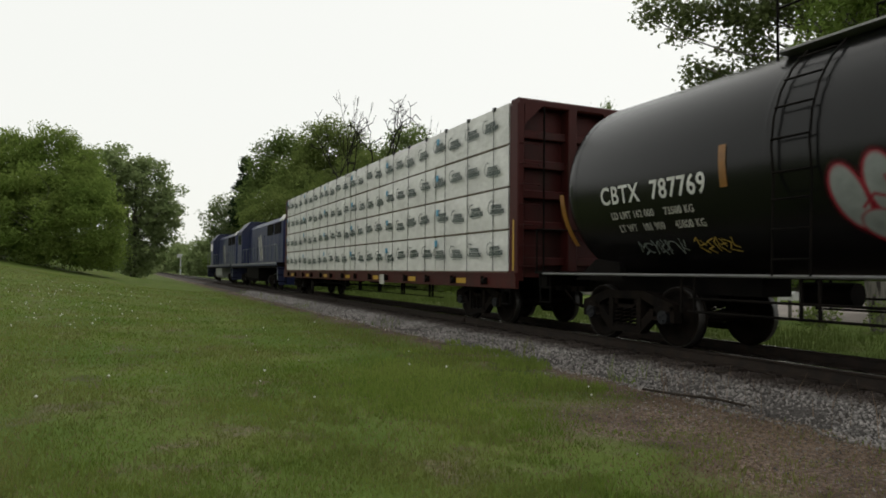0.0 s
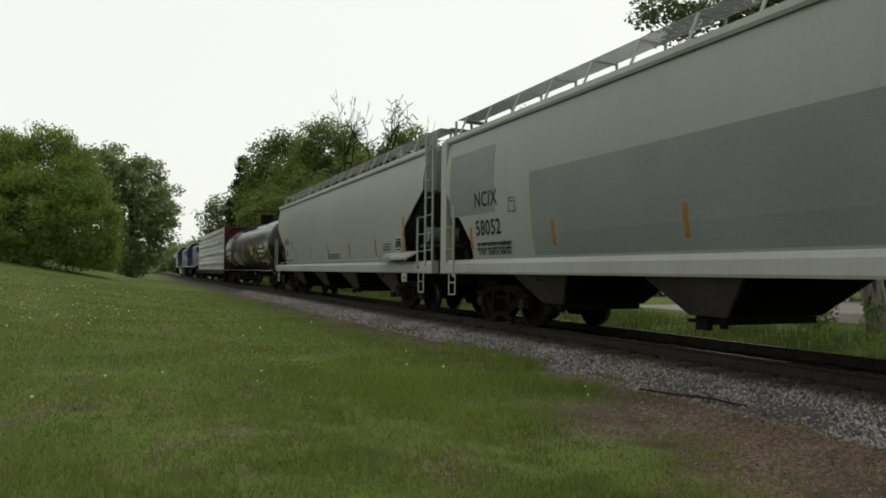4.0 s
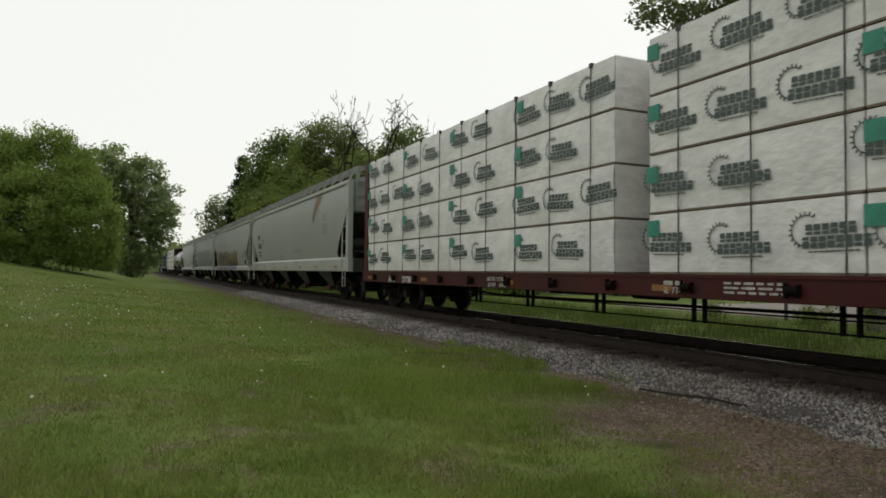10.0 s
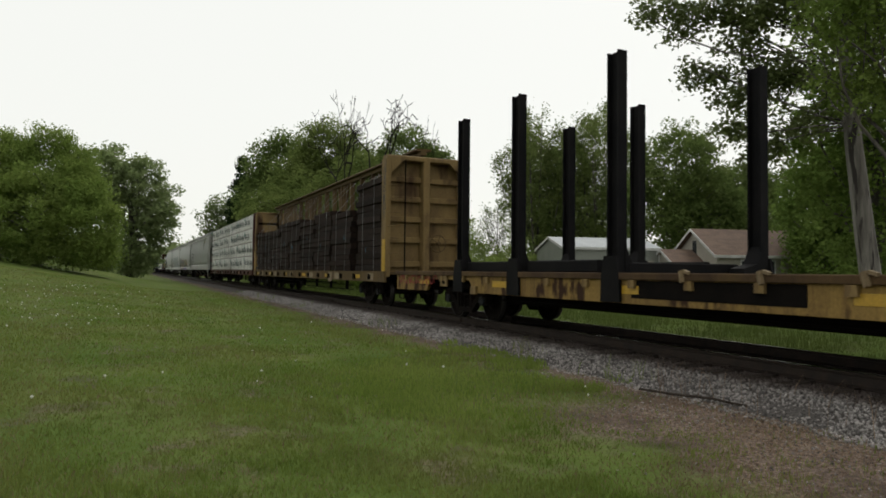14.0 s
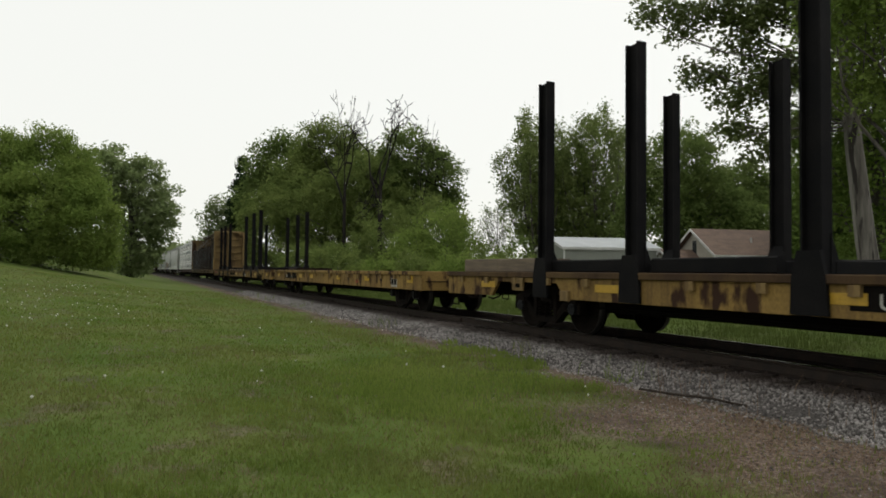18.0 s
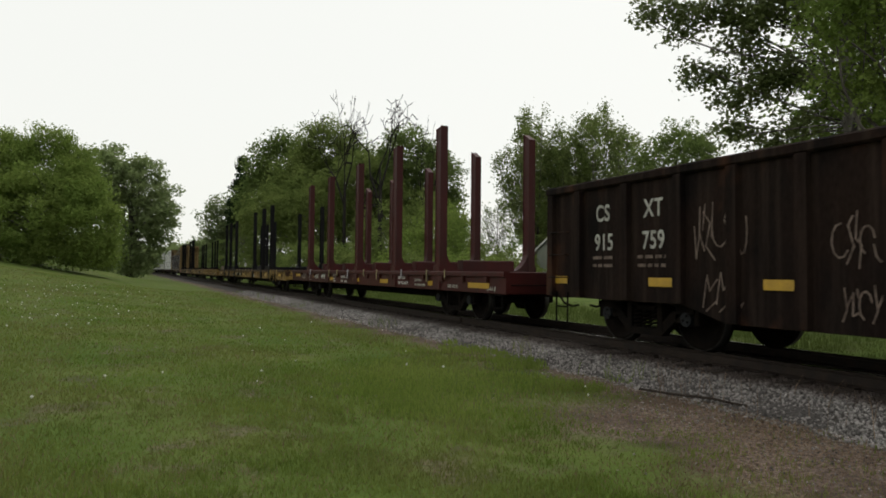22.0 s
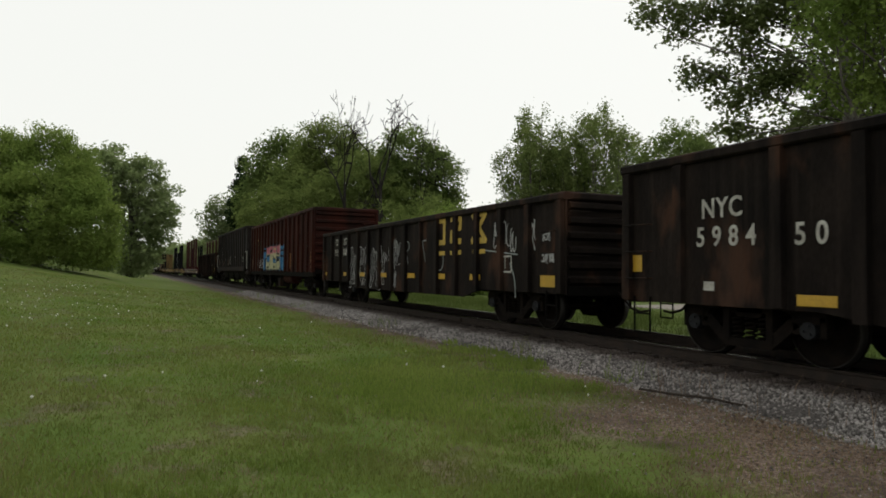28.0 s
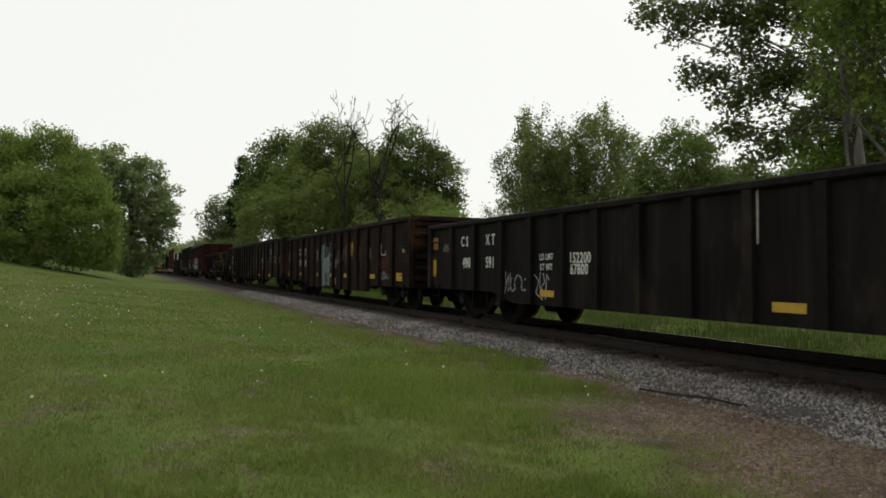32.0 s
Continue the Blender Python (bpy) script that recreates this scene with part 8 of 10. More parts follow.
def looping_tag(c, y, z, w, h, m, x):
    """Three tall thin looping characters that cannot be read."""
    lines = ["0.04 0.5 0.14 0.97 0.13 0.6", "0.13 0.7 0.22 0.95 0.28 0.62", "0.04 0.5 0.08 0.15 0.12 0.03", "0.08 0.38 0.2 0.46 0.11 0.25 0.22 0.32",
             "0.38 0.9 0.45 0.7 0.46 0.14 0.43 0.02", "0.45 0.48 0.63 0.5 0.47 0.4 0.58 0.22 0.6 0", "0.52 1.05 0.51 0.7 0.62 1.02 0.62 0.75 0.55 0.55", "0.68 1.1 0.67 0.55", "0.62 0.82 0.69 0.86",
             "0.78 0.9 0.84 0.9 0.8 0.68 0.86 0.35 0.88 0", "1 0.82 0.95 0.9 0.89 0.8 0.87 0.58 0.91 0.44 0.97 0.52 1 0.58", "0.88 0.28 0.94 0.37 1 0.3 1.01 0", "0.92 0.28 0.93 0.04 0.98 0.1 0.96 0.28"]
    s = Solid()
    for line in lines:
        q = [float(v) for v in line.split()]
        ribbon(s, smooth_line([(y - w * u, z + h * v) for u, v in zip(q[::2], q[1::2])]), 0.021, x)
    return tagged(part("sprayed_tag", s, m, c), kind="stuff")


# ---------------------------------------------------------------- stake and plain flats
def i_beam(x, y, wide, depth, base, top, slant=0.0, web=0.03):
    """Upright I-section, flanges across the car; its top may slant."""
    w, d, k = wide / 2, depth / 2, web / 2
    out = [(x - d, y - w), (x + d, y - w), (x + d, y - w + 0.03), (x + k, y - w + 0.03), (x + k, y + w - 0.03), (x + d, y + w - 0.03),
           (x + d, y + w), (x - d, y + w), (x - d, y + w - 0.03), (x - k, y + w - 0.03), (x - k, y - w + 0.03), (x - d, y - w + 0.03)]
    n = len(out)
    vs = [(u, v, base) for u, v in out] + [(u, v, top + (v - y) * slant) for u, v in out]
    caps = [(0, 1, 2, 3, 10, 11), (3, 4, 9, 10), (4, 5, 6, 7, 8, 9)]
    faces = [tuple(reversed(q)) for q in caps] + [tuple(n + i for i in q) for q in caps]
    return Solid().add(vs, faces + [(i, (i + 1) % n, n + (i + 1) % n, n + i) for i in range(n)])


def stake(c, x, y, m, top, base=1.1, wide=0.28):
    sx = -1 if x < 0 else 1
    st = part("stake", i_beam(x, y, wide, 0.18, base, top), m, c, "tall upright steel stake")
    g = Solid()
    g.prism([(x - sx * 0.05, base), (x - sx * 0.5, base), (x - sx * 0.5, base + 0.12), (x - sx * 0.18, base + 0.2), (x - sx * 0.05, base + 0.5)], "y", y - wide / 2 - 0.012, y + wide / 2 + 0.012)
    part("stake_gusset", g, m, st)
    f = Solid().prism([(y - 0.24, 0.66), (y + 0.24, 0.66), (y + 0.22, base - 0.02), (y + 0.15, base + 0.3), (y - 0.15, base + 0.3), (y - 0.22, base - 0.02)], "x", min(x + sx * 0.095, x + sx * 0.145), max(x + sx * 0.095, x + sx * 0.145))
    part("stake_pocket", f, m, st)
    return st


def flat(label, front, length, truck_in, m, deck=(1.02, 1.13), sill=0.72, belly=0.42, notch=False):
    c = car("flat_car", label, "freight car", front, length, truck_in)
    h = length / 2
    part("deck", Solid().box(-1.34, 1.34, -h + 0.02, h - 0.02, deck[0], deck[1] - 0.02), M_TRUCK, c, "worn dark deck")
    for sx in (-1, 1):
        x0, x1 = sorted((sx * 1.40, sx * 1.33))
        if notch:
            # the sill steps up over the trucks
            low = [(h, 0.61), (h - 2.14, 0.63), (h - 2.44, 0.93), (h - 4.57, 0.93), (h - 4.84, sill)]
            edge = [(-h, deck[0])] + [(-a, b) for a, b in low] + [(a, b) for a, b in reversed(low)] + [(h, deck[0])]
            web = Solid()
            for (ya, za), (yb, zb) in zip(edge[1:-1], edge[2:-1]):
                web.prism([(ya, za), (yb, zb), (yb, deck[0]), (ya, deck[0])], "x", x0, x1)
            part("side_sill", web, m, c, "painted stepped side sill with rust")
        else:
            part("side_sill", Solid().box(x0, x1, -h, h, sill, deck[0], 0.01), m, c, "painted side sill with rust")
        part("deck_edge", Solid().box(min(sx * 1.46, sx * 1.3), max(sx * 1.46, sx * 1.3), -h, h, deck[0], deck[1], 0.012), M_EDGE if notch else m, c)
        pk = Solid().box(sx * 1.43 - 0.03, sx * 1.43 + 0.03, -0.07, 0.07, deck[0] - 0.13, deck[0])
        pocket = pk.mesh("stake_pocket", M_YELLOW_END if m is M_YELLOW else m)
        n = int(length / 1.15)
        for k in range(n):
            part("stake_pocket", pocket, None, c, at=pose(0, -h + 0.8 + k * (length - 1.6) / (n - 1), 0))
    pro = [(-h + 2.9, sill + 0.15), (-h + 4.6, belly), (h - 4.6, belly), (h - 2.9, sill + 0.15)]
    for sx in (-1, 1):
        part("fish_belly_sill", Solid().prism(pro, "x", min(sx * 0.52, sx * 0.62), max(sx * 0.52, sx * 0.62)), M_BLACK, c)
    part("center_sill", Solid().box(-0.3, 0.3, -h + 0.1, h - 0.1, 0.6, deck[0]), M_BLACK, c)
    for sy in (-1, 1):
        part("end_sill", Solid().box(-1.40, 1.40, min(sy * h, sy * (h - 0.14)), max(sy * h, sy * (h - 0.14)), sill, deck[1], 0.015), m, c)
        part("hand_hold", Solid().pipe([(-1.3, sy * (h + 0.06), 0.85), (1.3, sy * (h + 0.06), 0.85)], 0.014), M_BLACK, c)
    part("brake_pipe", Solid().pipe([(-0.85, -h + 5, 0.5), (-0.85, h - 5, 0.5)], 0.02), M_BLACK, c)
    part("air_reservoir", Solid().cyl((-0.95, -2.2, 0.7), (-0.95, -0.9, 0.7), 0.17, 12), M_BLACK, c)
    steps(c, length, 1.38, "stirrup", 0.35, -0.1)
    return c


def stake_flats():
    for front, length, tags in ((-144.0, 27.3, 1), (-193.9, 27.4, 2)):
        c = flat("rust-streaked yellow flat car with tall black stakes", front, length, 3.75, M_YELLOW, sill=0.65, notch=True)
        h = length / 2
        for off in (4.1, 6.6, 9.65, length - 9.65, length - 6.6, length - 4.1):
            for sx in (-1, 1):
                stake(c, -1.32 if sx < 0 else 1.38, h - off - (0.42 if sx > 0 else 0), M_STAKE, 4.72)
            part("bunk", Solid().box(-1.2, 1.2, h - off - 0.16, h - off + 0.16, 1.12, 1.3, 0.02), M_STAKE, c)
        for a in (5.3, 8.0, length - 8.0, length - 5.3):
            part("load_rail", Solid().box(-1.28, -1.12, h - a - 1.1, h - a + 1.1, 1.13, 1.35, 0.02), M_STAKE, c)
            part("load_rail", Solid().box(1.12, 1.28, h - a - 1.1, h - a + 1.1, 1.13, 1.35, 0.02), M_STAKE, c)
        plate(c, "repainted_panel", h - 10.1, h - 13.1, 0.74, 1.01, M_BLACK, -1.403, 0.004, "dark repainted number panel")
        tab = part("tie_plate", Solid().box(-1.44, -1.402, h - 3.46, h - 3.07, 0.76, 1.02, 0.006), M_YELLOW_END, c, "yellow hanging plate over the truck")
        part("plate_hole", Solid().box(-1.444, -1.44, h - 3.36, h - 3.2, 0.82, 0.90), M_BLACK, tab)
        part("hook_box", Solid().box(-1.46, -1.40, h - 5.0, h - 4.76, 0.62, 0.80, 0.008), M_YELLOW_END, c)
        if tags == 2:
            part("timber_block", Solid().box(-1.30, -0.5, h - 2.2, h - 0.66, 1.13, 1.41, 0.015).box(-1.30, -0.5, h - 3.74, h - 2.21, 1.13, 1.40, 0.015), M_DUNNAGE, c, "tan squared timber lying on the deck")
            words(c, "UTTX", h - 10.42, 0.77, 0.23, M_LETTER_OLD, -1.41, 0.95)
            words(c, "137305", h - 11.88, 0.77, 0.23, M_LETTER_OLD, -1.41, 0.95)
            words(c, "LD LMT", h - 13.85, 0.90, 0.12, M_LETTER_DARK, -1.41, 0.85)
            words(c, "LT WT", h - 13.9, 0.76, 0.12, M_LETTER_DARK, -1.41, 0.85)
        bars(c, h - 14.75, 0.98, 0.6, 2, M_LETTER_DARK, -1.404, 0.05, 0.13, tags)
        for k in range(7):
            y = h - 1.7 - k * (length - 3.4) / 6
            plate(c, "reflector", y, y - 0.6, 0.8, 0.93, M_REFLECT, -1.405, 0.004)
        part("class_plate", Solid().box(-1.412, -1.405, h - 18.2, h - 17.5, 0.70, 1.06), M_LETTER_OLD, c)
        plate(c, "plate_window", h - 17.55, h - 17.83, 0.84, 1.02, M_BLACK, -1.412, 0.002)
        plate(c, "plate_window", h - 17.87, h - 18.15, 0.84, 1.02, M_BLACK, -1.412, 0.002)
        if tags == 1:
            scrawl(c, h - 0.25, 0.78, 2.6, 0.28, M_SPRAY_RED, 62, -1.41, 11, 0.035)
        strap = mat("webbing", (0.17, 0.12, 0.06), rough=0.8, bump=0.1)
        for k in range(6):
            y = h - 11.2 - k * 1.3
            part("strap_end", Solid().bar((-1.47, y, 1.16), (-1.49, y - 0.05, 1.0), 0.05, 0.07).bar((-1.46, y - 0.05, 1.16), (-1.48, y - 0.16, 1.13), 0.05, 0.04), strap, c, "loose hanging tie-down strap")
        sling = mat("yellow_webbing", (0.34, 0.24, 0.07), (0.2, 0.13, 0.05), 9, 0.85, 0, 0.1)
        pick = random.Random(40 + tags)
        for k in range(9):
            y = -h + 1.5 + k * 0.27 + pick.uniform(-0.1, 0.1)
            d, w = pick.uniform(-0.25, 0.25), pick.uniform(0.25, 0.62)
            part("strap_end", Solid().bar((-1.475, y, 1.14), (-1.50, y + d, 1.12 - w), 0.012, pick.uniform(0.025, 0.06)), sling if k % 3 else strap, c, "frayed yellow tie-down webbing hanging over the sill")
    c = flat("empty rust-streaked yellow flat car", -172.2, 20.0, 2.1, M_YELLOW, sill=0.61)
    words(c, "TTX", -4.2, 0.70, 0.16, mat("faded_red_lettering", (0.30, 0.06, 0.03), rough=0.8, bump=0), -1.41, 1.1)
    plate(c, "repainted_panel", 7.3, 4.8, 0.74, 1.01, M_BLACK, -1.403, 0.004)
    words(c, "UTTX", 7.1, 0.79, 0.2, M_LETTER_OLD, -1.41, 0.8)
    words(c, "927", 5.9, 0.79, 0.2, M_LETTER_OLD, -1.41, 0.8)
    for y in (9.2, 4.2, 2.2, -1.9, -5.2):
        plate(c, "reflector", y, y - 0.5, 0.8, 0.95, M_REFLECT, -1.405, 0.004)
    plate(c, "reflector", -8.97, -9.4, 0.80, 1.0, M_REFLECT, -1.405, 0.004)
    part("class_plate", Solid().box(-1.412, -1.405, -8.2, -7.73, 0.66, 0.91), M_LETTER_OLD, c)
    plate(c, "plate_window", -7.76, -7.94, 0.73, 0.89, M_BLACK, -1.412, 0.002)
    plate(c, "plate_window", -7.98, -8.17, 0.73, 0.89, M_BLACK, -1.412, 0.002)
    part("timber", Solid().box(-0.9, 0.9, 7.0, 8.9, 1.13, 1.25, 0.02), M_TIMBER, c)

    length = 20.1
    c = flat("maroon flat car with tall maroon stakes", -222.95, length, 3.1, M_MAROON, sill=0.66)
    h = length / 2
    for off in (3.1, 6.25, 9.9, 13.55, 16.65):
        for sx in (-1, 1):
            x = sx * 1.3
            s = i_beam(x, 0, 0.30, 0.20, 1.1, 4.78, -0.2 if sx < 0 else 0.6, 0.17)
            st = part("stake", s, M_MAROON, c, "tall maroon stake with slanted top", at=pose(0, h - off, 0))
            g = Solid()
            n = 6
            curve = [(x - sx * (0.08 + 0.62 * (1 - math.sin(a))), 1.12 + 0.62 * (1 - math.cos(a)) * 1.0) for a in (math.pi / 2 * k / n for k in range(n + 1))]
            g.prism([(x - sx * 0.05, 1.12)] + curve + [(x - sx * 0.05, 1.75)], "y", -0.12, 0.12)
            part("stake_gusset", g, M_MAROON, st)
            part("stake_pocket", Solid().prism([(-0.22, 0.68), (0.22, 0.68), (0.21, 1.06), (0.14, 1.3), (-0.14, 1.3), (-0.21, 1.06)], "x", min(x + sx * 0.11, x + sx * 0.13), max(x + sx * 0.11, x + sx * 0.13)), M_MAROON, st)
        part("bunk", Solid().box(-0.75, 0.75, h - off - 0.16, h - off + 0.16, 1.12, 1.42, 0.02), M_MAROON, c)
    words(c, "AOKX", h - 4.24, 0.80, 0.24, M_LETTER, -1.41, 0.9)
    words(c, "44142", h - 5.46, 0.81, 0.24, M_LETTER, -1.447, 0.86)
    s = Solid()
    y = h - 7.12
    ribbon(s, [(y, 0.71), (y - 0.27, 0.71), (y - 0.27, 0.98), (y, 0.98), (y, 0.71)], 0.02, -1.408)
    part("class_plate", s, M_LETTER_OLD, c)
    words(c, "C", y - 0.07, 0.73, 0.16, M_LETTER, -1.41, 1.0)
    bars(c, y - 0.06, 0.94, 0.15, 1, M_LETTER_OLD, -1.41, 0.035, seed=12)
    words(c, "LD LMT  213500", h - 8.09, 0.86, 0.125, M_LETTER, -1.41, 0.82)
    words(c, "LT WT     72500", h - 8.07, 0.70, 0.125, M_LETTER, -1.41, 0.82)
    words(c, "LIFT JACK", h - 3.16, 0.94, 0.085, M_LETTER_OLD, -1.412, 0.9)
    words(c, "HERE", h - 3.24, 0.83, 0.085, M_LETTER_OLD, -1.412, 0.9)
    bars(c, h - 3.06, 0.75, 0.62, 1, M_LETTER_OLD, -1.41, 0.03, 0.07, 9)
    words(c, "EMPTY LOAD", h - 13.98, 0.90, 0.105, M_LETTER, -1.412, 0.8)
    words(c, '7/16" ADJ. BLOCK', h - 13.98, 0.76, 0.105, M_LETTER, -1.412, 0.8)
    words(c, "36 IN WHEELS", h - 15.2, 0.86, 0.085, M_LETTER_OLD, -1.412, 0.8)
    words(c, "NO. 24 BRAKE BEAMS", h - 15.2, 0.74, 0.085, M_LETTER_OLD, -1.412, 0.8)
    words(c, "50% VALVE", h - 17.3, 0.74, 0.11, M_LETTER_OLD, -1.408)
    words(c, "L-64-0", h - 19.3, 0.72, 0.13, M_LETTER_OLD, -1.408)
    for y, w in ((0.76, 0.9), (3.93, 0.2), (6.62, 0.47), (9.6, 0.7), (12.4, 0.7), (16.1, 0.5), (18.4, 1.0)):
        plate(c, "reflector", h - y, h - y - w, 0.76 if y > 5 else 0.85, 0.88 if y > 5 else 0.97, M_REFLECT, -1.408, 0.004)
    bars(c, h - 1.9, 0.95, 0.7, 3, M_LETTER_OLD, -1.406, 0.03, 0.07, 3)
    yel = mat("yellow_webbing", (0.23, 0.20, 0.10), rough=0.8, bump=0.1)
    for k, y in enumerate((3.72, 6.66, 7.78, 9.1, 10.9, 12.2, 14.3, 16.1, 17.2)):
        part("strap_end", Solid().bar((-1.45, h - y, 1.16), (-1.48, h - y - 0.06, 0.86 if k % 2 else 0.95), 0.03, 0.11), yel if k % 3 else M_CABLE, c, "loose hanging webbing strap")


# ---------------------------------------------------------------- gondolas and open hoppers
def gondola(label, front, length, truck_in, m, top, low=0.69, belly=0.47, ribs=13, chord=0.14, half=1.42, end_ribs=6, fish=3.3, posts=None):
    """Open steel gondola: sheet sides with posts, top chord, fish-belly sills, ribbed ends."""
    c = car("gondola_car", label, "freight car", front, length, truck_in)
    h = length / 2
    for sx in (-1, 1):
        x0, x1 = sorted((sx * (half - 0.09), sx * (half - 0.06)))
        pro = [(-h, low), (-h + fish, low), (-h + fish + 0.8, belly), (h - fish - 0.8, belly), (h - fish, low), (h, low), (h, top - 0.05), (-h, top - 0.05)]
        side = part("side", Solid().prism(pro, "x", x0, x1), m, c, "dented steel side sheet")
        x0, x1 = sorted((sx * half + sx * 0.02, sx * (half - 0.16)))
        part("top_chord", Solid().box(x0, x1, -h - 0.02, h + 0.02, top - chord, top, 0.025), m, c)
        x0, x1 = sorted((sx * (half + 0.035), sx * (half - 0.075)))
        for y in posts or [-h + 0.12 + k * (length - 0.24) / (ribs - 1) for k in range(ribs)]:
            b = low if abs(y) > h - fish - 0.4 else belly
            part("side_post", Solid().prism([(y - 0.085, b + 0.02), (y + 0.085, b + 0.02), (y + 0.075, top - chord), (y - 0.075, top - chord)], "x", x0, x1), m, side)
    for sy in (-1, 1):
        e = sy * h
        end = part("end", Solid().box(-half + 0.08, half - 0.08, min(e - sy * 0.1, e - sy * 0.06), max(e - sy * 0.1, e - sy * 0.06), low, top - 0.04), m, c)
        part("end_chord", Solid().box(-half + 0.02, half - 0.02, min(e + sy * 0.02, e - sy * 0.16), max(e + sy * 0.02, e - sy * 0.16), top - chord, top + 0.01, 0.03), m, end)
        for k in range(end_ribs):
            z = low + 0.25 + k * (top - chord - low - 0.35) / (end_ribs - 1)
            part("end_rib", Solid().prism([(e - sy * 0.07, z - 0.09), (e + sy * 0.04, z - 0.04), (e + sy * 0.04, z + 0.04), (e - sy * 0.07, z + 0.09)], "x", -half + 0.14, half - 0.14), m, end)
        part("end_sill", Solid().box(-1.3, 1.3, min(e, e - sy * 0.3), max(e, e - sy * 0.3), low - 0.02, low + 0.14), M_BLACK, c)
        for k in range(3):
            part("grab_iron", SHARED["grab_brown"], None, c, at=pose(-half - 0.03, e - sy * 0.42, low + 0.35 + 0.4 * k))
        for k in range(4):
            part("end_grab", Solid().pipe([(-half + 0.1, e, low + 0.3 + 0.4 * k), (-half + 0.1, e + sy * 0.09, low + 0.3 + 0.4 * k), (-half + 0.55, e + sy * 0.09, low + 0.3 + 0.4 * k), (-half + 0.55, e, low + 0.3 + 0.4 * k)], 0.012), m, c)
    part("floor", Solid().box(-half + 0.1, half - 0.1, -h + 0.1, h - 0.1, 0.98, 1.04), m, c)
    part("center_sill", Solid().box(-0.32, 0.32, -h + 0.1, h - 0.1, 0.66, 0.98), M_BLACK, c)
    part("brake_pipe", Solid().pipe([(-0.8, -h + 4.6, 0.55), (-0.8, h - 4.6, 0.55)], 0.025), M_BLACK, c)
    part("brake_cylinder", Solid().cyl((-0.85, 0.4, 0.62), (-0.85, 1.2, 0.62), 0.15, 12), M_BLACK, c)
    steps(c, length, half - 0.04, "stirrup", 0.42, -0.22)
    brake_wheel(c, -h - 0.16, top - 0.65, 0.75, m, 0.24)
    return c


def panel_words(c, length, ribs, rows, size, material, x, stretch=0.8):
    """Lettering centred between the side posts. rows: (panel from the front, text, height)."""
    pitch = (length - 0.24) / (ribs - 1)
    for k, body, z in rows:
        words(c, body, length / 2 - 0.12 - (k + 0.5) * pitch, z, size, material, x, stretch, centre=True)


def panels(c, length, ys, z, w=0.5, hgt=0.13, x=-1.37):
    for y in ys:
        plate(c, "reflector", y + w / 2, y - w / 2, z, z + hgt, M_REFLECT, x, 0.006)


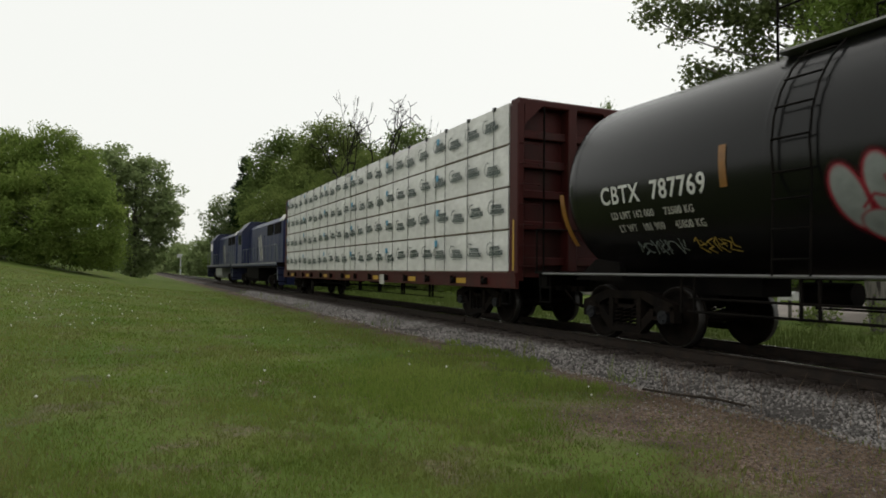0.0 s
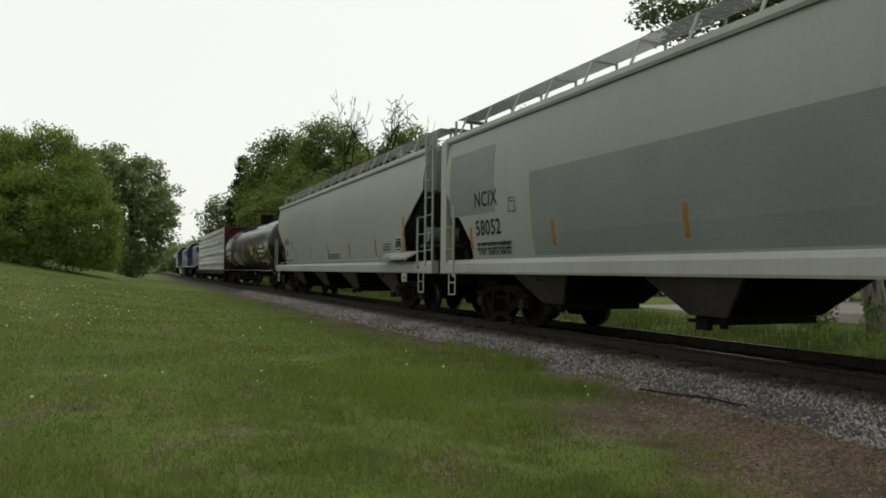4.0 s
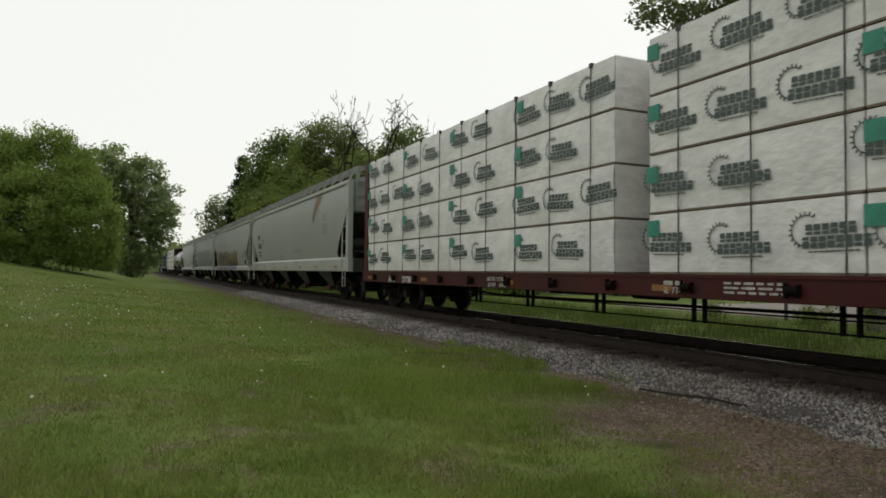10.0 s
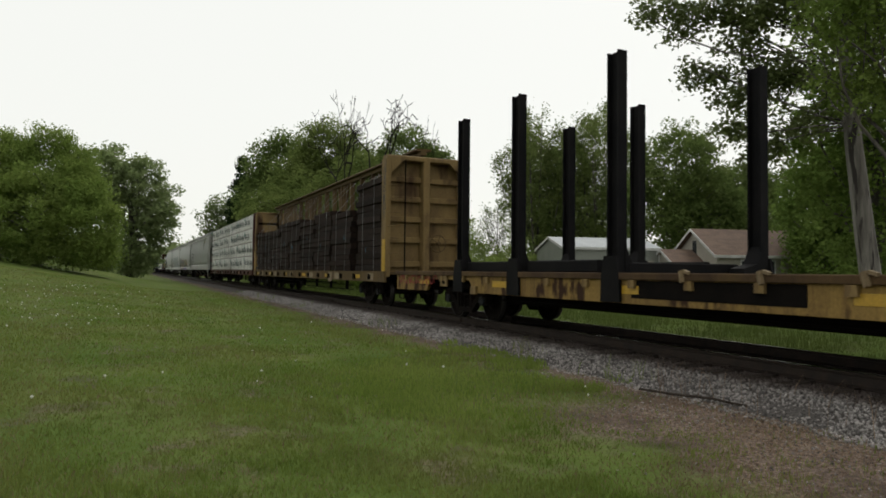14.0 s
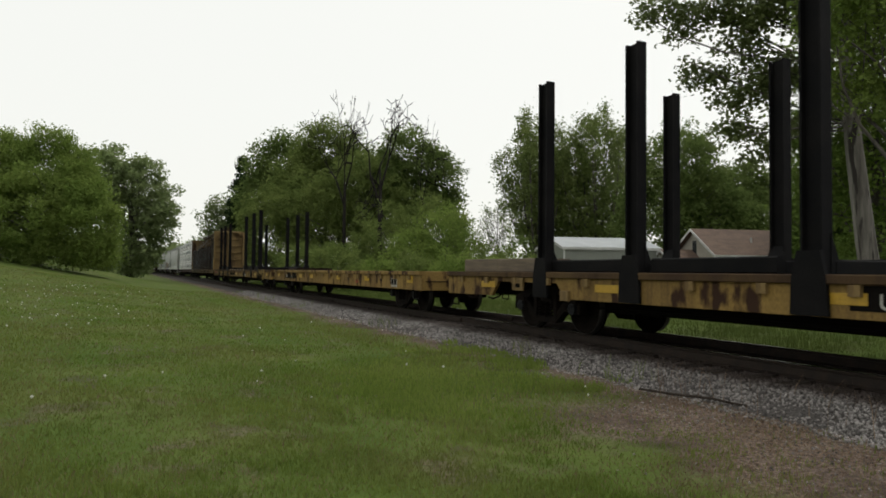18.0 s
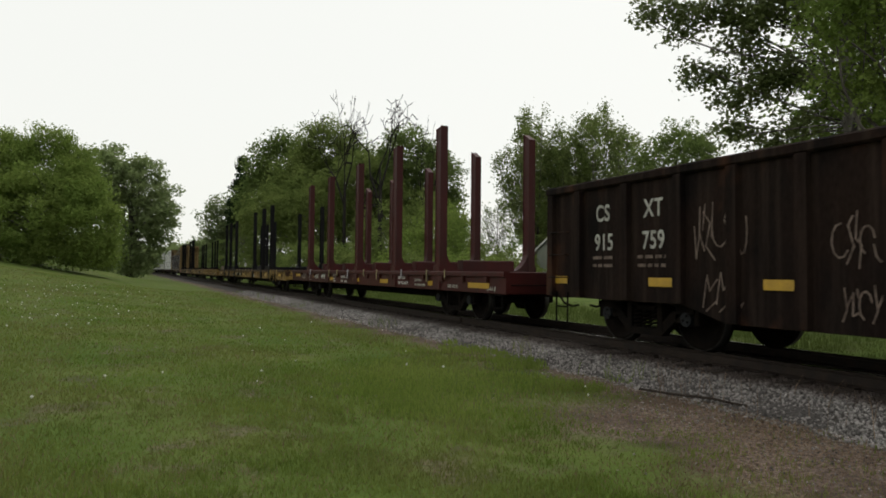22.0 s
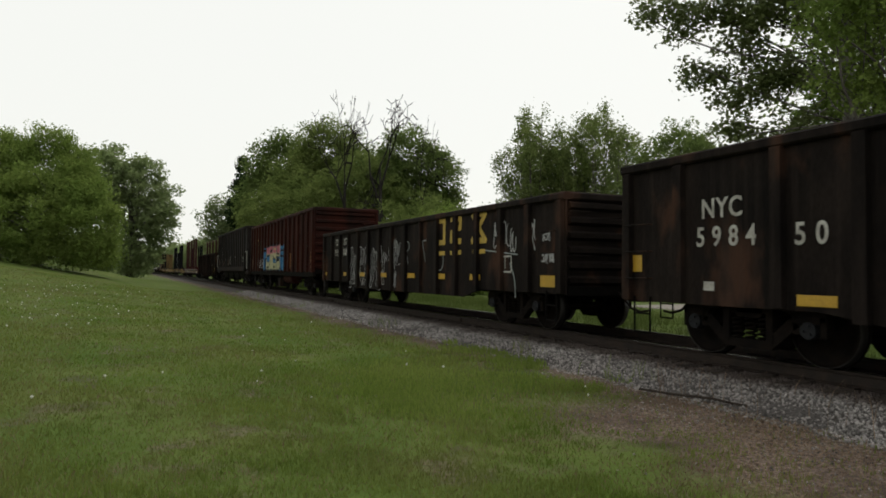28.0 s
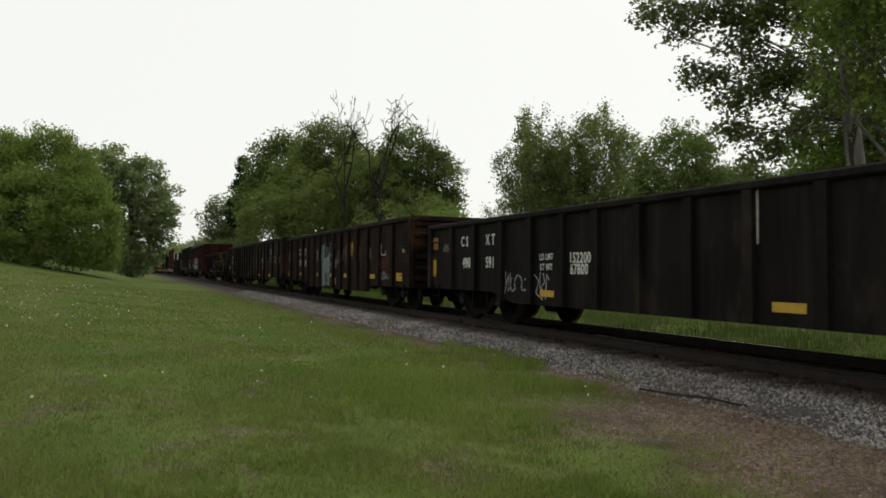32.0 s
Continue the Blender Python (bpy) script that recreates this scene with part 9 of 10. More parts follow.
def open_cars():
    X = -1.366
    c = gondola("dark rusty gondola with faded white numbers", -244.6, 16.2, 2.25, M_GON_RUST, 2.67, ribs=15, posts=[7.98, 7.15, 5.94, 4.8, 3.85, 2.85, 1.83, 0.86, -0.15, -1.2, -2.1, -3.11, -4.07, -5.28, -6.5, -7.98])
    for body, y, z in (("CS", 6.55, 1.98), ("XT", 5.36, 1.98), ("915", 6.52, 1.5), ("759", 5.36, 1.5)):
        words(c, body, y, z, 0.38, M_LETTER_OLD, X, 0.78, centre=True)
    bars(c, 6.8, 1.4, 0.5, 2, M_RUST_TAG, X, 0.05, 0.13, 2)
    bars(c, 5.7, 1.4, 0.6, 2, M_RUST_TAG, X, 0.05, 0.13, 3)
    panels(c, 16.2, (7.78, 5.2, 3.17, 1.22, -0.99, -2.87, -4.9), 0.93)
    plate(c, "reflector", -6.9, -7.38, 0.98, 1.1, M_REFLECT, X, 0.006)
    plate(c, "reflector", -6.88, -7.14, 1.16, 1.27, M_REFLECT, X, 0.006)
    for y, z, w, hh, sd, n in ((4.55, 1.3, 0.9, 0.75, 70, 5), (4.4, 0.6, 0.7, 0.6, 71, 3), (2.5, 1.2, 0.6, 0.6, 72, 4), (2.4, 0.6, 0.5, 0.4, 76, 3), (-0.75, 1.75, 0.9, 0.25, 75, 4), (-0.75, 0.75, 0.5, 0.35, 77, 3), (-1.9, 1.3, 0.6, 0.8, 78, 3)):
        scrawl(c, y, z, w, hh, M_RUST_TAG, sd, X, n, 0.026)
    scrawl(c, 1.65, 1.25, 1.15, 0.7, M_SPRAY_GREY, 73, X, 4, 0.03)
    scrawl(c, 1.0, 0.9, 0.5, 0.25, M_SPRAY_GREY, 79, X, 2, 0.03)
    s = Solid()
    for a in ((0.2, 1.1, 0.22, 0.62), (0.22, 0.62, 0.38, 0.8), (0.22, 0.62, 0.08, 0.82)):
        ribbon(s, [a[:2], a[2:]], 0.022, X)
    part("sprayed_tag", s, M_SPRAY_GREY, c, "small white sprayed arrow pointing down")
    scrawl(c, -7.42, 1.12, 0.5, 0.45, M_SPRAY_GREY, 74, X, 6, 0.018)
    words(c, "M  N", -7.45, 1.66, 0.16, M_LETTER_OLD, X, 0.7)
    s = Solid()
    ribbon(s, [(-5.58, 1.2), (-5.99, 1.2), (-5.99, 1.58), (-5.58, 1.58), (-5.58, 1.2)], 0.028, X)
    ribbon(s, [(-5.72, 1.27), (-5.72, 1.58)], 0.02, X)
    ribbon(s, [(-5.86, 1.27), (-5.86, 1.58)], 0.02, X)
    ribbon(s, [(-5.58, 1.27), (-5.99, 1.27)], 0.02, X)
    part("class_plate", s, M_LETTER_OLD, c)

    open_hopper()
    red_gondola()

    c = gondola("dark gondola with white sprayed tags and yellow emblem", -298.2, 16.5, 2.25, M_GON, 2.58, 0.73, 0.54, 16)
    for k, y in enumerate((-2.83, -3.74, -4.92)):
        s = Solid()
        shapes = ([[(-0.3, 0.55), (0.3, 0.55), (0.3, -0.55), (-0.3, -0.55)]], [[(-0.3, 0.55), (0.3, 0.5), (0.28, 0.1), (-0.28, -0.1), (-0.3, -0.5), (0.3, -0.55)]], [[(-0.3, 0.6), (0.3, 0.6), (-0.3, -0.6), (0.3, -0.6), (-0.3, 0.6)]])[k]
        for st in shapes:
            ribbon(s, [(y - a * (0.85 if k < 2 else 1.05), 2.12 + b * 0.5) for a, b in st], 0.13, X)
        tagged(part("emblem", s, M_LETTER_GOLD, c, "worn yellow emblem shape"), kind="stuff")
        plate(c, "emblem_bar", y + 0.3, y - 0.3, 1.53, 1.63, M_LETTER_GOLD, X)
    hollow(c, 4.8, 0.55, 3.7, 1.3, 5, M_SPRAY_WHITE, 79, X, 0.026)
    panel_words(c, 16.5, 16, ((1, "CS", 2.06), (2, "XT", 2.06), (1, "915", 1.68), (2, "068", 1.68)), 0.34, M_LETTER_OLD, X, 0.8)
    for y, z, w, hh, sd, n in ((0.85, 1.2, 0.9, 0.85, 80, 4), (0.75, 0.62, 0.5, 0.5, 82, 4), (-7.5, 1.72, 0.25, 0.14, 83, 3), (-7.48, 1.3, 0.4, 0.18, 87, 6), (-5.6, 1.55, 0.75, 0.7, 84, 4), (-6.3, 1.5, 0.22, 0.55, 85, 2), (-6.84, 1.55, 0.4, 0.6, 86, 4)):
        scrawl(c, y, z, w, hh, M_SPRAY_WHITE, sd, X, n, 0.03)
    s = Solid()
    for line in ([(-0.48, 1.95), (-0.68, 1.35)], [(-0.48, 1.95), (-0.75, 1.95), (-0.78, 1.75), (-0.6, 1.68)], [(-1.45, 1.9), (-1.95, 1.95)], [(-1.7, 1.92), (-1.92, 1.4)],
                 [(-2.62, 1.55), (-2.55, 1.35), (-2.7, 1.18), (-2.9, 1.14), (-3.05, 1.3), (-3.02, 1.55)], [(-5.2, 1.6), (-6.6, 1.48)], [(-6.3, 1.3), (-6.5, 1.0), (-6.52, 0.62)]):
        ribbon(s, smooth_line(line), 0.028, X)
    part("sprayed_tag", s, M_SPRAY_GREY, c, "thin white sprayed hooks")
    s = Solid()
    ribbon(s, [(-5.85, 1.13), (-6.35, 1.13), (-6.35, 1.45), (-5.85, 1.45), (-5.85, 1.13)], 0.035, X)
    ribbon(s, [(-6.1, 1.2), (-6.1, 1.45)], 0.025, X)
    part("class_plate", s, M_LETTER_OLD, c)
    panels(c, 16.5, (8.1, 5.31, 3.38, 1.29, -0.94, -2.9, -4.76), 0.94)
    plate(c, "reflector", -7.44, -7.93, 0.85, 1.08, M_REFLECT, X, 0.006)

    posts = [10.08, 9.0, 7.39, 6.36, 5.40] + [4.55 - 1.05 * k for k in range(11)] + [-7.4, -9.0, -10.08]
    c = gondola("long dark brown gondola with white sprayed letters", -316.3, 20.4, 2.1, M_GON, 2.80, 0.70, 0.58, 15, posts=posts)
    for body, y, z, size in (("NYC", 8.28, 1.88, 0.37), ("5 9 8 4", 8.22, 1.5, 0.37), ("5 0", 6.98, 1.48, 0.37), ("LD LMT", 5.82, 1.63, 0.17), ("LT WT", 5.82, 1.45, 0.17), ("169300", 4.82, 1.62, 0.2), ("70700", 4.82, 1.43, 0.2)):
        words(c, body, y, z, size, M_LETTER_OLD, X, 0.85, centre=True)
    scrawl(c, 6.0, 0.85, 0.5, 0.35, M_SPRAY_GREY, 96, X, 5, 0.018)
    for y, z, w, hh in ((4.16, 0.63, 2.65, 1.3), (0.11, 0.62, 2.72, 1.34)):
        looping_tag(c, y, z, w, hh, M_SPRAY_GREY, X)
    scrawl(c, -3.22, 1.34, 0.4, 0.2, M_SPRAY_GREY, 93, X, 5, 0.022)
    scrawl(c, -3.98, 1.36, 0.72, 0.42, M_SPRAY_GREY, 94, X, 5, 0.028)
    scrawl(c, -4.15, 1.14, 0.3, 0.2, M_SPRAY_GREY, 98, X, 3, 0.025)
    s = Solid()
    ribbon(s, [(-4.3 + 0.12 * math.cos(0.5 * k), 1.98 + 0.15 * math.sin(0.5 * k)) for k in range(14)], 0.024, X)
    ribbon(s, [(-4.3, 1.83), (-4.32, 1.62)], 0.024, X)
    tagged(part("sprayed_tag", s, M_SPRAY_GREY, c), kind="stuff")
    for y, z, w, hh, sd in ((-5.4, 1.3, 0.6, 0.8, 95), (-6.6, 1.5, 0.5, 0.9, 97)):
        scrawl(c, y, z, w, hh, M_SPRAY_GREY, sd, X, 4, 0.025)
    gear = Solid().cyl((-1.05, -2.65, 0.52), (-1.05, -3.25, 0.52), 0.13, 12).box(-1.15, -0.9, -3.6, -3.2, 0.44, 0.62, 0.02).box(-1.1, -0.7, -3.5, -2.6, 0.6, 0.68)
    gear.pipe([(-1.1, -3.3, 0.46), (-1.1, -3.5, 0.34), (-1.1, -3.75, 0.36), (-1.1, -3.8, 0.5), (-1.1, -4.1, 0.6)], 0.018)
    gear.pipe([(-1.1, -2.4, 0.4), (-1.1, -2.8, 0.42)], 0.016)
    part("brake_gear", gear, M_BLACK, c, "black brake cylinder with hoses under the sill")
    panels(c, 20.4, (6.91, 3.85, 0.77, -3.27, -6.4), 0.76, 0.5)
    plate(c, "reflector", 10.12, 9.8, 1.15, 1.4, M_REFLECT, X, 0.006)
    plate(c, "reflector", -8.6, -9.1, 1.5, 1.8, M_REFLECT, X, 0.006)
    plate(c, "white_patch", 8.58, 8.4, 0.9, 1.02, M_LETTER_OLD, X, 0.004)
    s = Solid()
    ribbon(s, [(-7.7, 1.55), (-8.05, 1.55), (-8.05, 1.85), (-7.7, 1.85), (-7.7, 1.55)], 0.02, X)
    part("class_plate", s, M_LETTER_OLD, c)

    c = gondola("rust-brown gondola with pale blue worn patch and tags", -337.7, 16.2, 2.2, M_GON_RUST, 2.67, 0.66, 0.44, 15, posts=[7.98, 7.17, 5.91, 4.8, 3.81, 2.81, 1.83, 0.8, -0.2, -1.2, -2.2, -3.2, -4.3, -5.4, -6.6, -7.98])
    for body, y, z in (("C S", 5.35, 1.8), ("X T", 4.31, 1.8), ("915", 5.3, 1.32), ("812", 4.3, 1.3)):
        words(c, body, y, z, 0.42, M_LETTER_OLD, X, 0.78, centre=True)
    sp = Spray(1.4, 0.48, 2.32, lambda a, q: (X - 0.095 if abs(0.8 - (1.7 - a)) < 0.09 else X - 0.002, 1.7 - a, q), 0.02)
    sp.lay(sp.poly([(0.2, 0.5), (0.12, 1.0), (0.1, 1.5), (0.9, 1.6), (1.25, 1.9), (1.3, 0.52)]), (0.17, 0.235, 0.24), 0.06, 0.9)
    for a, q, ra, rz in ((0.25, 1.72, 0.2, 0.38), (0.58, 1.78, 0.2, 0.46)):
        sp.lay(sp.blob(a, q, ra + 0.05, rz + 0.06), (0.22, 0.25, 0.25), 0.05)
        sp.lay(sp.blob(a, q, ra, rz), (0.045, 0.085, 0.11), 0.08)
    for a in (0.72, 0.82, 0.98, 1.1, 1.24):
        sp.lay(sp.line([(a, 2.1 - 0.3 * (a % 0.2)), (a + 0.02, 0.6)], 0.05), (0.2, 0.25, 0.25), 0.06, 0.8)
    for k in range(9):
        a = 0.2 + 0.13 * k
        sp.lay(sp.line([(a, 1.0 + 0.1 * (k % 3)), (a, 0.55)], 0.02), (0.03, 0.02, 0.016), 0.05, 0.8)
    r = random.Random(77)
    for k in range(46):
        a, q = r.uniform(0.1, 1.32), r.uniform(0.5, 1.75)
        tone = (0.03, 0.019, 0.014) if k % 3 else (0.30, 0.34, 0.33)
        sp.lay(sp.blob(a, q, r.uniform(0.015, 0.05), r.uniform(0.02, 0.09)), tone, 0.03, 0.85)
    sp.put(c, "worn_patch", "worn pale blue painted letters")
    plate(c, "repainted_panel", 7.1, 6.4, 1.5, 2.1, M_GON_BLACK, X, 0.003)
    for y, z, w, hh, sd, mm, n in ((7.9, 1.5, 0.45, 0.5, 100, M_RUST_TAG, 4), (2.45, 1.5, 0.5, 0.5, 101, M_SPRAY_GREY, 3), (0.45, 1.62, 0.7, 0.65, 102, M_SPRAY_GREY, 3), (0.4, 1.2, 0.9, 0.3, 103, M_LETTER_FAINT, 6), (0.2, 0.6, 0.7, 0.28, 108, M_SPRAY_GREY, 5), (-0.5, 1.3, 0.5, 0.6, 109, M_LETTER_FAINT, 3),
                                   (-1.4, 1.3, 0.6, 0.8, 113, M_RUST_TAG, 3), (-2.3, 1.6, 0.3, 0.5, 104, M_LETTER_GOLD, 2), (-2.9, 1.1, 0.6, 0.9, 105, M_RUST_TAG, 3), (-4.1, 1.5, 0.4, 0.4, 106, M_LETTER_FAINT, 3), (-5.5, 0.85, 0.7, 0.25, 107, M_SPRAY_GREY, 5)):
        scrawl(c, y, z, w, hh, mm, sd, X, n, 0.028)
    s = Solid()
    ribbon(s, [(-5.5, 1.95), (-5.5, 1.62), (-5.9, 1.62), (-5.9, 1.72)], 0.03, X)
    part("class_plate", s, M_LETTER_OLD, c)
    words(c, "M Y", -7.3, 1.65, 0.16, M_LETTER_OLD, X, 0.8)
    panels(c, 16.2, (5.15, 2.13, 0.08, -1.75, -4.7), 0.88, 0.48, 0.14)
    plate(c, "reflector", 8.05, 7.78, 0.84, 1.06, M_REFLECT, X, 0.006)
    plate(c, "reflector", -6.85, -7.3, 0.84, 1.07, M_REFLECT, X, 0.006)

    c = gondola("black gondola with stencilled white weight data", -355.1, 16.2, 2.25, M_GON_BLACK, 2.30, 0.70, 0.50, 15, chord=0.12, posts=[7.98, 6.74, 5.57, 4.35, 3.21, 2.15, 1.17, 0.15, -0.9, -1.9, -2.9, -4.0, -5.2, -6.5, -7.98])
    for body, y, z, size in (("C S", 6.13, 1.72, 0.32), ("X T", 4.9, 1.72, 0.32), ("490", 6.03, 1.22, 0.33), ("591", 4.9, 1.22, 0.33), ("LD LMT", 2.72, 1.36, 0.17), ("LT WT", 2.72, 1.17, 0.17), ("152200", 1.68, 1.3, 0.26), ("67800", 1.7, 1.1, 0.26)):
        words(c, body, y, z, size, M_LETTER, X, 0.74, centre=True)
    scrawl(c, 4.25, 0.66, 0.85, 0.45, M_SPRAY_WHITE, 110, X, 4, 0.022)
    scrawl(c, 3.1, 0.6, 0.45, 0.5, M_SPRAY_WHITE, 111, X, 2, 0.024)
    scrawl(c, 7.3, 1.6, 0.5, 0.2, M_SPRAY_GREY, 112, X, 4, 0.02)
    for y in (2.92, -2.2):
        plate(c, "reflector", y, y - 0.46, 0.67, 0.79, M_REFLECT, X, 0.006)
    plate(c, "reflector", 7.98, 7.72, 1.0, 1.42, M_REFLECT, X, 0.006)
    plate(c, "reflector", 7.96, 7.62, 1.68, 1.98, M_ORANGE, X, 0.006)
    part("weld_streak", Solid().box(X - 0.003, X, -2.01, -1.94, 1.5, 2.2), M_LETTER_OLD, c, "pale vertical scar")


def open_hopper():
    """Black open coal hopper with sloped ends and a broad side ledge."""
    length = 17.2
    c = car("open_hopper_car", "black open-top hopper with sloped ends", "freight car", -262.0, length, 2.2)
    h, b = length / 2, 7.15
    m = M_COAL
    for sx in (-1, 1):
        x0, x1 = sorted((sx * 1.36, sx * 1.39))
        pro = [(-b, 1.3), (b, 1.3), (b + 0.05, 2.3), (b + 0.75, 3.95), (-b - 0.75, 3.95), (-b - 0.75, 2.35), (-b - 0.05, 2.2)]
        side = part("side", Solid().prism(pro, "x", x0, x1), m, c, "black steel side sheet")
        part("top_chord", Solid().box(min(sx * 1.3, sx * 1.47), max(sx * 1.3, sx * 1.47), -b - 0.8, b + 0.8, 3.92, 4.06, 0.025), m, c)
        ledge = [(sx * 1.34, 1.36), (sx * 1.5, 1.33), (sx * 1.52, 1.05), (sx * 1.40, 1.0), (sx * 1.34, 1.0)]
        part("side_sill", Solid().prism(ledge, "y", -b - 0.3, b + 0.3), M_GON, c, "broad ledge-like side sill")
        for k in range(16):
            y = -b + 0.1 + k * (2 * b - 0.2) / 15
            part("side_post", Solid().box(min(sx * 1.38, sx * 1.46), max(sx * 1.38, sx * 1.46), y - 0.07, y + 0.07, 1.34, 3.93), m, side)
        for sy in (-1, 1):
            part("corner_post", Solid().box(sx * 1.34 - 0.05, sx * 1.34 + 0.05, min(sy * (h - 0.1), sy * (h - 0.2)), max(sy * (h - 0.1), sy * (h - 0.2)), 0.9, 2.9), m, c)
            part("hand_rail", Solid().pipe([(sx * 1.42, sy * (b + 0.2), 2.35), (sx * 1.42, sy * (b + 0.95), 2.35), (sx * 1.42, sy * (b + 0.95), 1.2)], 0.022), M_LETTER_OLD, c, "pale bent hand rail")
    for sy in (-1, 1):
        pro = [(sy * (b + 0.75), 3.95), (sy * (b - 2.6), 1.1), (sy * (b - 2.6), 1.0), (sy * (b + 0.82), 3.9)]
        part("slope_sheet", Solid().prism(pro, "x", -1.36, 1.36), m, c, "sloped end sheet")
        part("end_platform", Solid().box(-1.35, 1.35, min(sy * h, sy * (b - 0.2)), max(sy * h, sy * (b - 0.2)), 0.86, 1.08), m, c)
        part("end_sheet", Solid().prism([(sy * (h - 0.3), 1.08), (sy * (h - 0.3), 1.95), (sy * (h - 0.36), 1.95), (sy * (h - 0.36), 1.08)], "x", -1.2, 1.2), m, c)
        part("end_beam", Solid().box(-1.4, 1.4, min(sy * (b + 0.72), sy * (b + 0.84)), max(sy * (b + 0.72), sy * (b + 0.84)), 3.9, 4.06, 0.03), m, c)
        end_rungs(c, sy * (h - 0.05), -0.95, 0.9, 2.9, 0.42, m)
    for k in range(4):
        y = -4.35 + 2.9 * k
        s = Solid()
        vs = [(-1.2, y - 1.4, 1.1), (1.2, y - 1.4, 1.1), (1.2, y + 1.4, 1.1), (-1.2, y + 1.4, 1.1), (-1.1, y - 1.15, 0.5), (1.1, y - 1.15, 0.5), (1.1, y + 1.15, 0.5), (-1.1, y + 1.15, 0.5)]
        s.add(vs, [(0, 3, 2, 1), (4, 5, 6, 7), (0, 1, 5, 4), (1, 2, 6, 5), (2, 3, 7, 6), (3, 0, 4, 7)])
        bay = part("hopper_bay", s, M_BLACK, c)
        part("door_latch", Solid().box(-1.02, -0.9, y - 0.12, y + 0.12, 0.38, 0.62), M_TRUCK, bay)
    part("center_sill", Solid().box(-0.3, 0.3, -h + 0.1, h - 0.1, 0.66, 1.0), M_BLACK, c)
    x = -1.394
    panel_words(c, 2 * b + 0.04, 16, ((1, "CS", 2.62), (2, "XT", 2.62), (1, "916", 2.26), (2, "390", 2.26)), 0.35, M_LETTER, x, 0.75)
    words(c, "72", 3.1, 1.85, 0.16, M_LETTER_OLD, x)
    words(c, "MW", 0.0, 1.5, 0.92, M_LETTER_OLD, x, 0.36, centre=True)
    bars(c, 5.6, 1.9, 1.4, 2, M_LETTER_OLD, x, 0.07, 0.14, 3)
    bars(c, -2.52, 2.06, 0.6, 2, M_LETTER_OLD, x, 0.05, 0.12, 5)
    words(c, "11-07", -2.82, 1.74, 0.11, M_LETTER_OLD, x, centre=True)
    bars(c, -6.1, 1.75, 0.8, 1, M_LETTER_OLD, x, 0.06, 0.1, 6)
    plate(c, "white_patch", -6.15, -6.38, 1.85, 2.05, M_LETTER_OLD, x, 0.003)
    s = Solid()
    ribbon(s, [(-5.2, 1.75), (-5.65, 1.75), (-5.65, 2.5), (-5.2, 2.5), (-5.2, 1.75)], 0.035, x)
    ribbon(s, [(-5.2, 2.12), (-5.65, 2.12)], 0.035, x)
    part("class_plate", s, mat("rust_outline", (0.13, 0.08, 0.05), rough=0.8), c)
    for y in (7.0, 4.0, 1.24, -4.2, -6.9):
        plate(c, "reflector", y, y - 0.08, 1.5, 1.92, M_ORANGE, x, 0.004)
    part("end_wall", Solid().box(-1.36, 1.36, -b - 0.75, -b - 0.70, 2.3, 3.95), m, c, "upright end sheet with white lettering")
    for body, z in (("CSXT", 3.25), ("916390", 2.62)):
        # lettering on the upright rear sheet
        cu = bpy.data.curves.new("lettering", "FONT")
        cu.body, cu.size, cu.extrude, cu.align_x, cu.offset = body, 0.33, 0.002, "CENTER", 0.005
        cu.materials.append(M_LETTER)
        ob = new("lettering", cu)
        ob.parent = c
        ob.matrix_basis = Matrix.Translation((-0.25, -b - 0.756, z)) @ Matrix(((1, 0, 0, 0), (0, 0, -1, 0), (0, 1, 0, 0), (0, 0, 0, 1)))
        WORDS.append((ob, None))
    steps(c, length, 1.34, "stirrup", 0.3, -0.1)


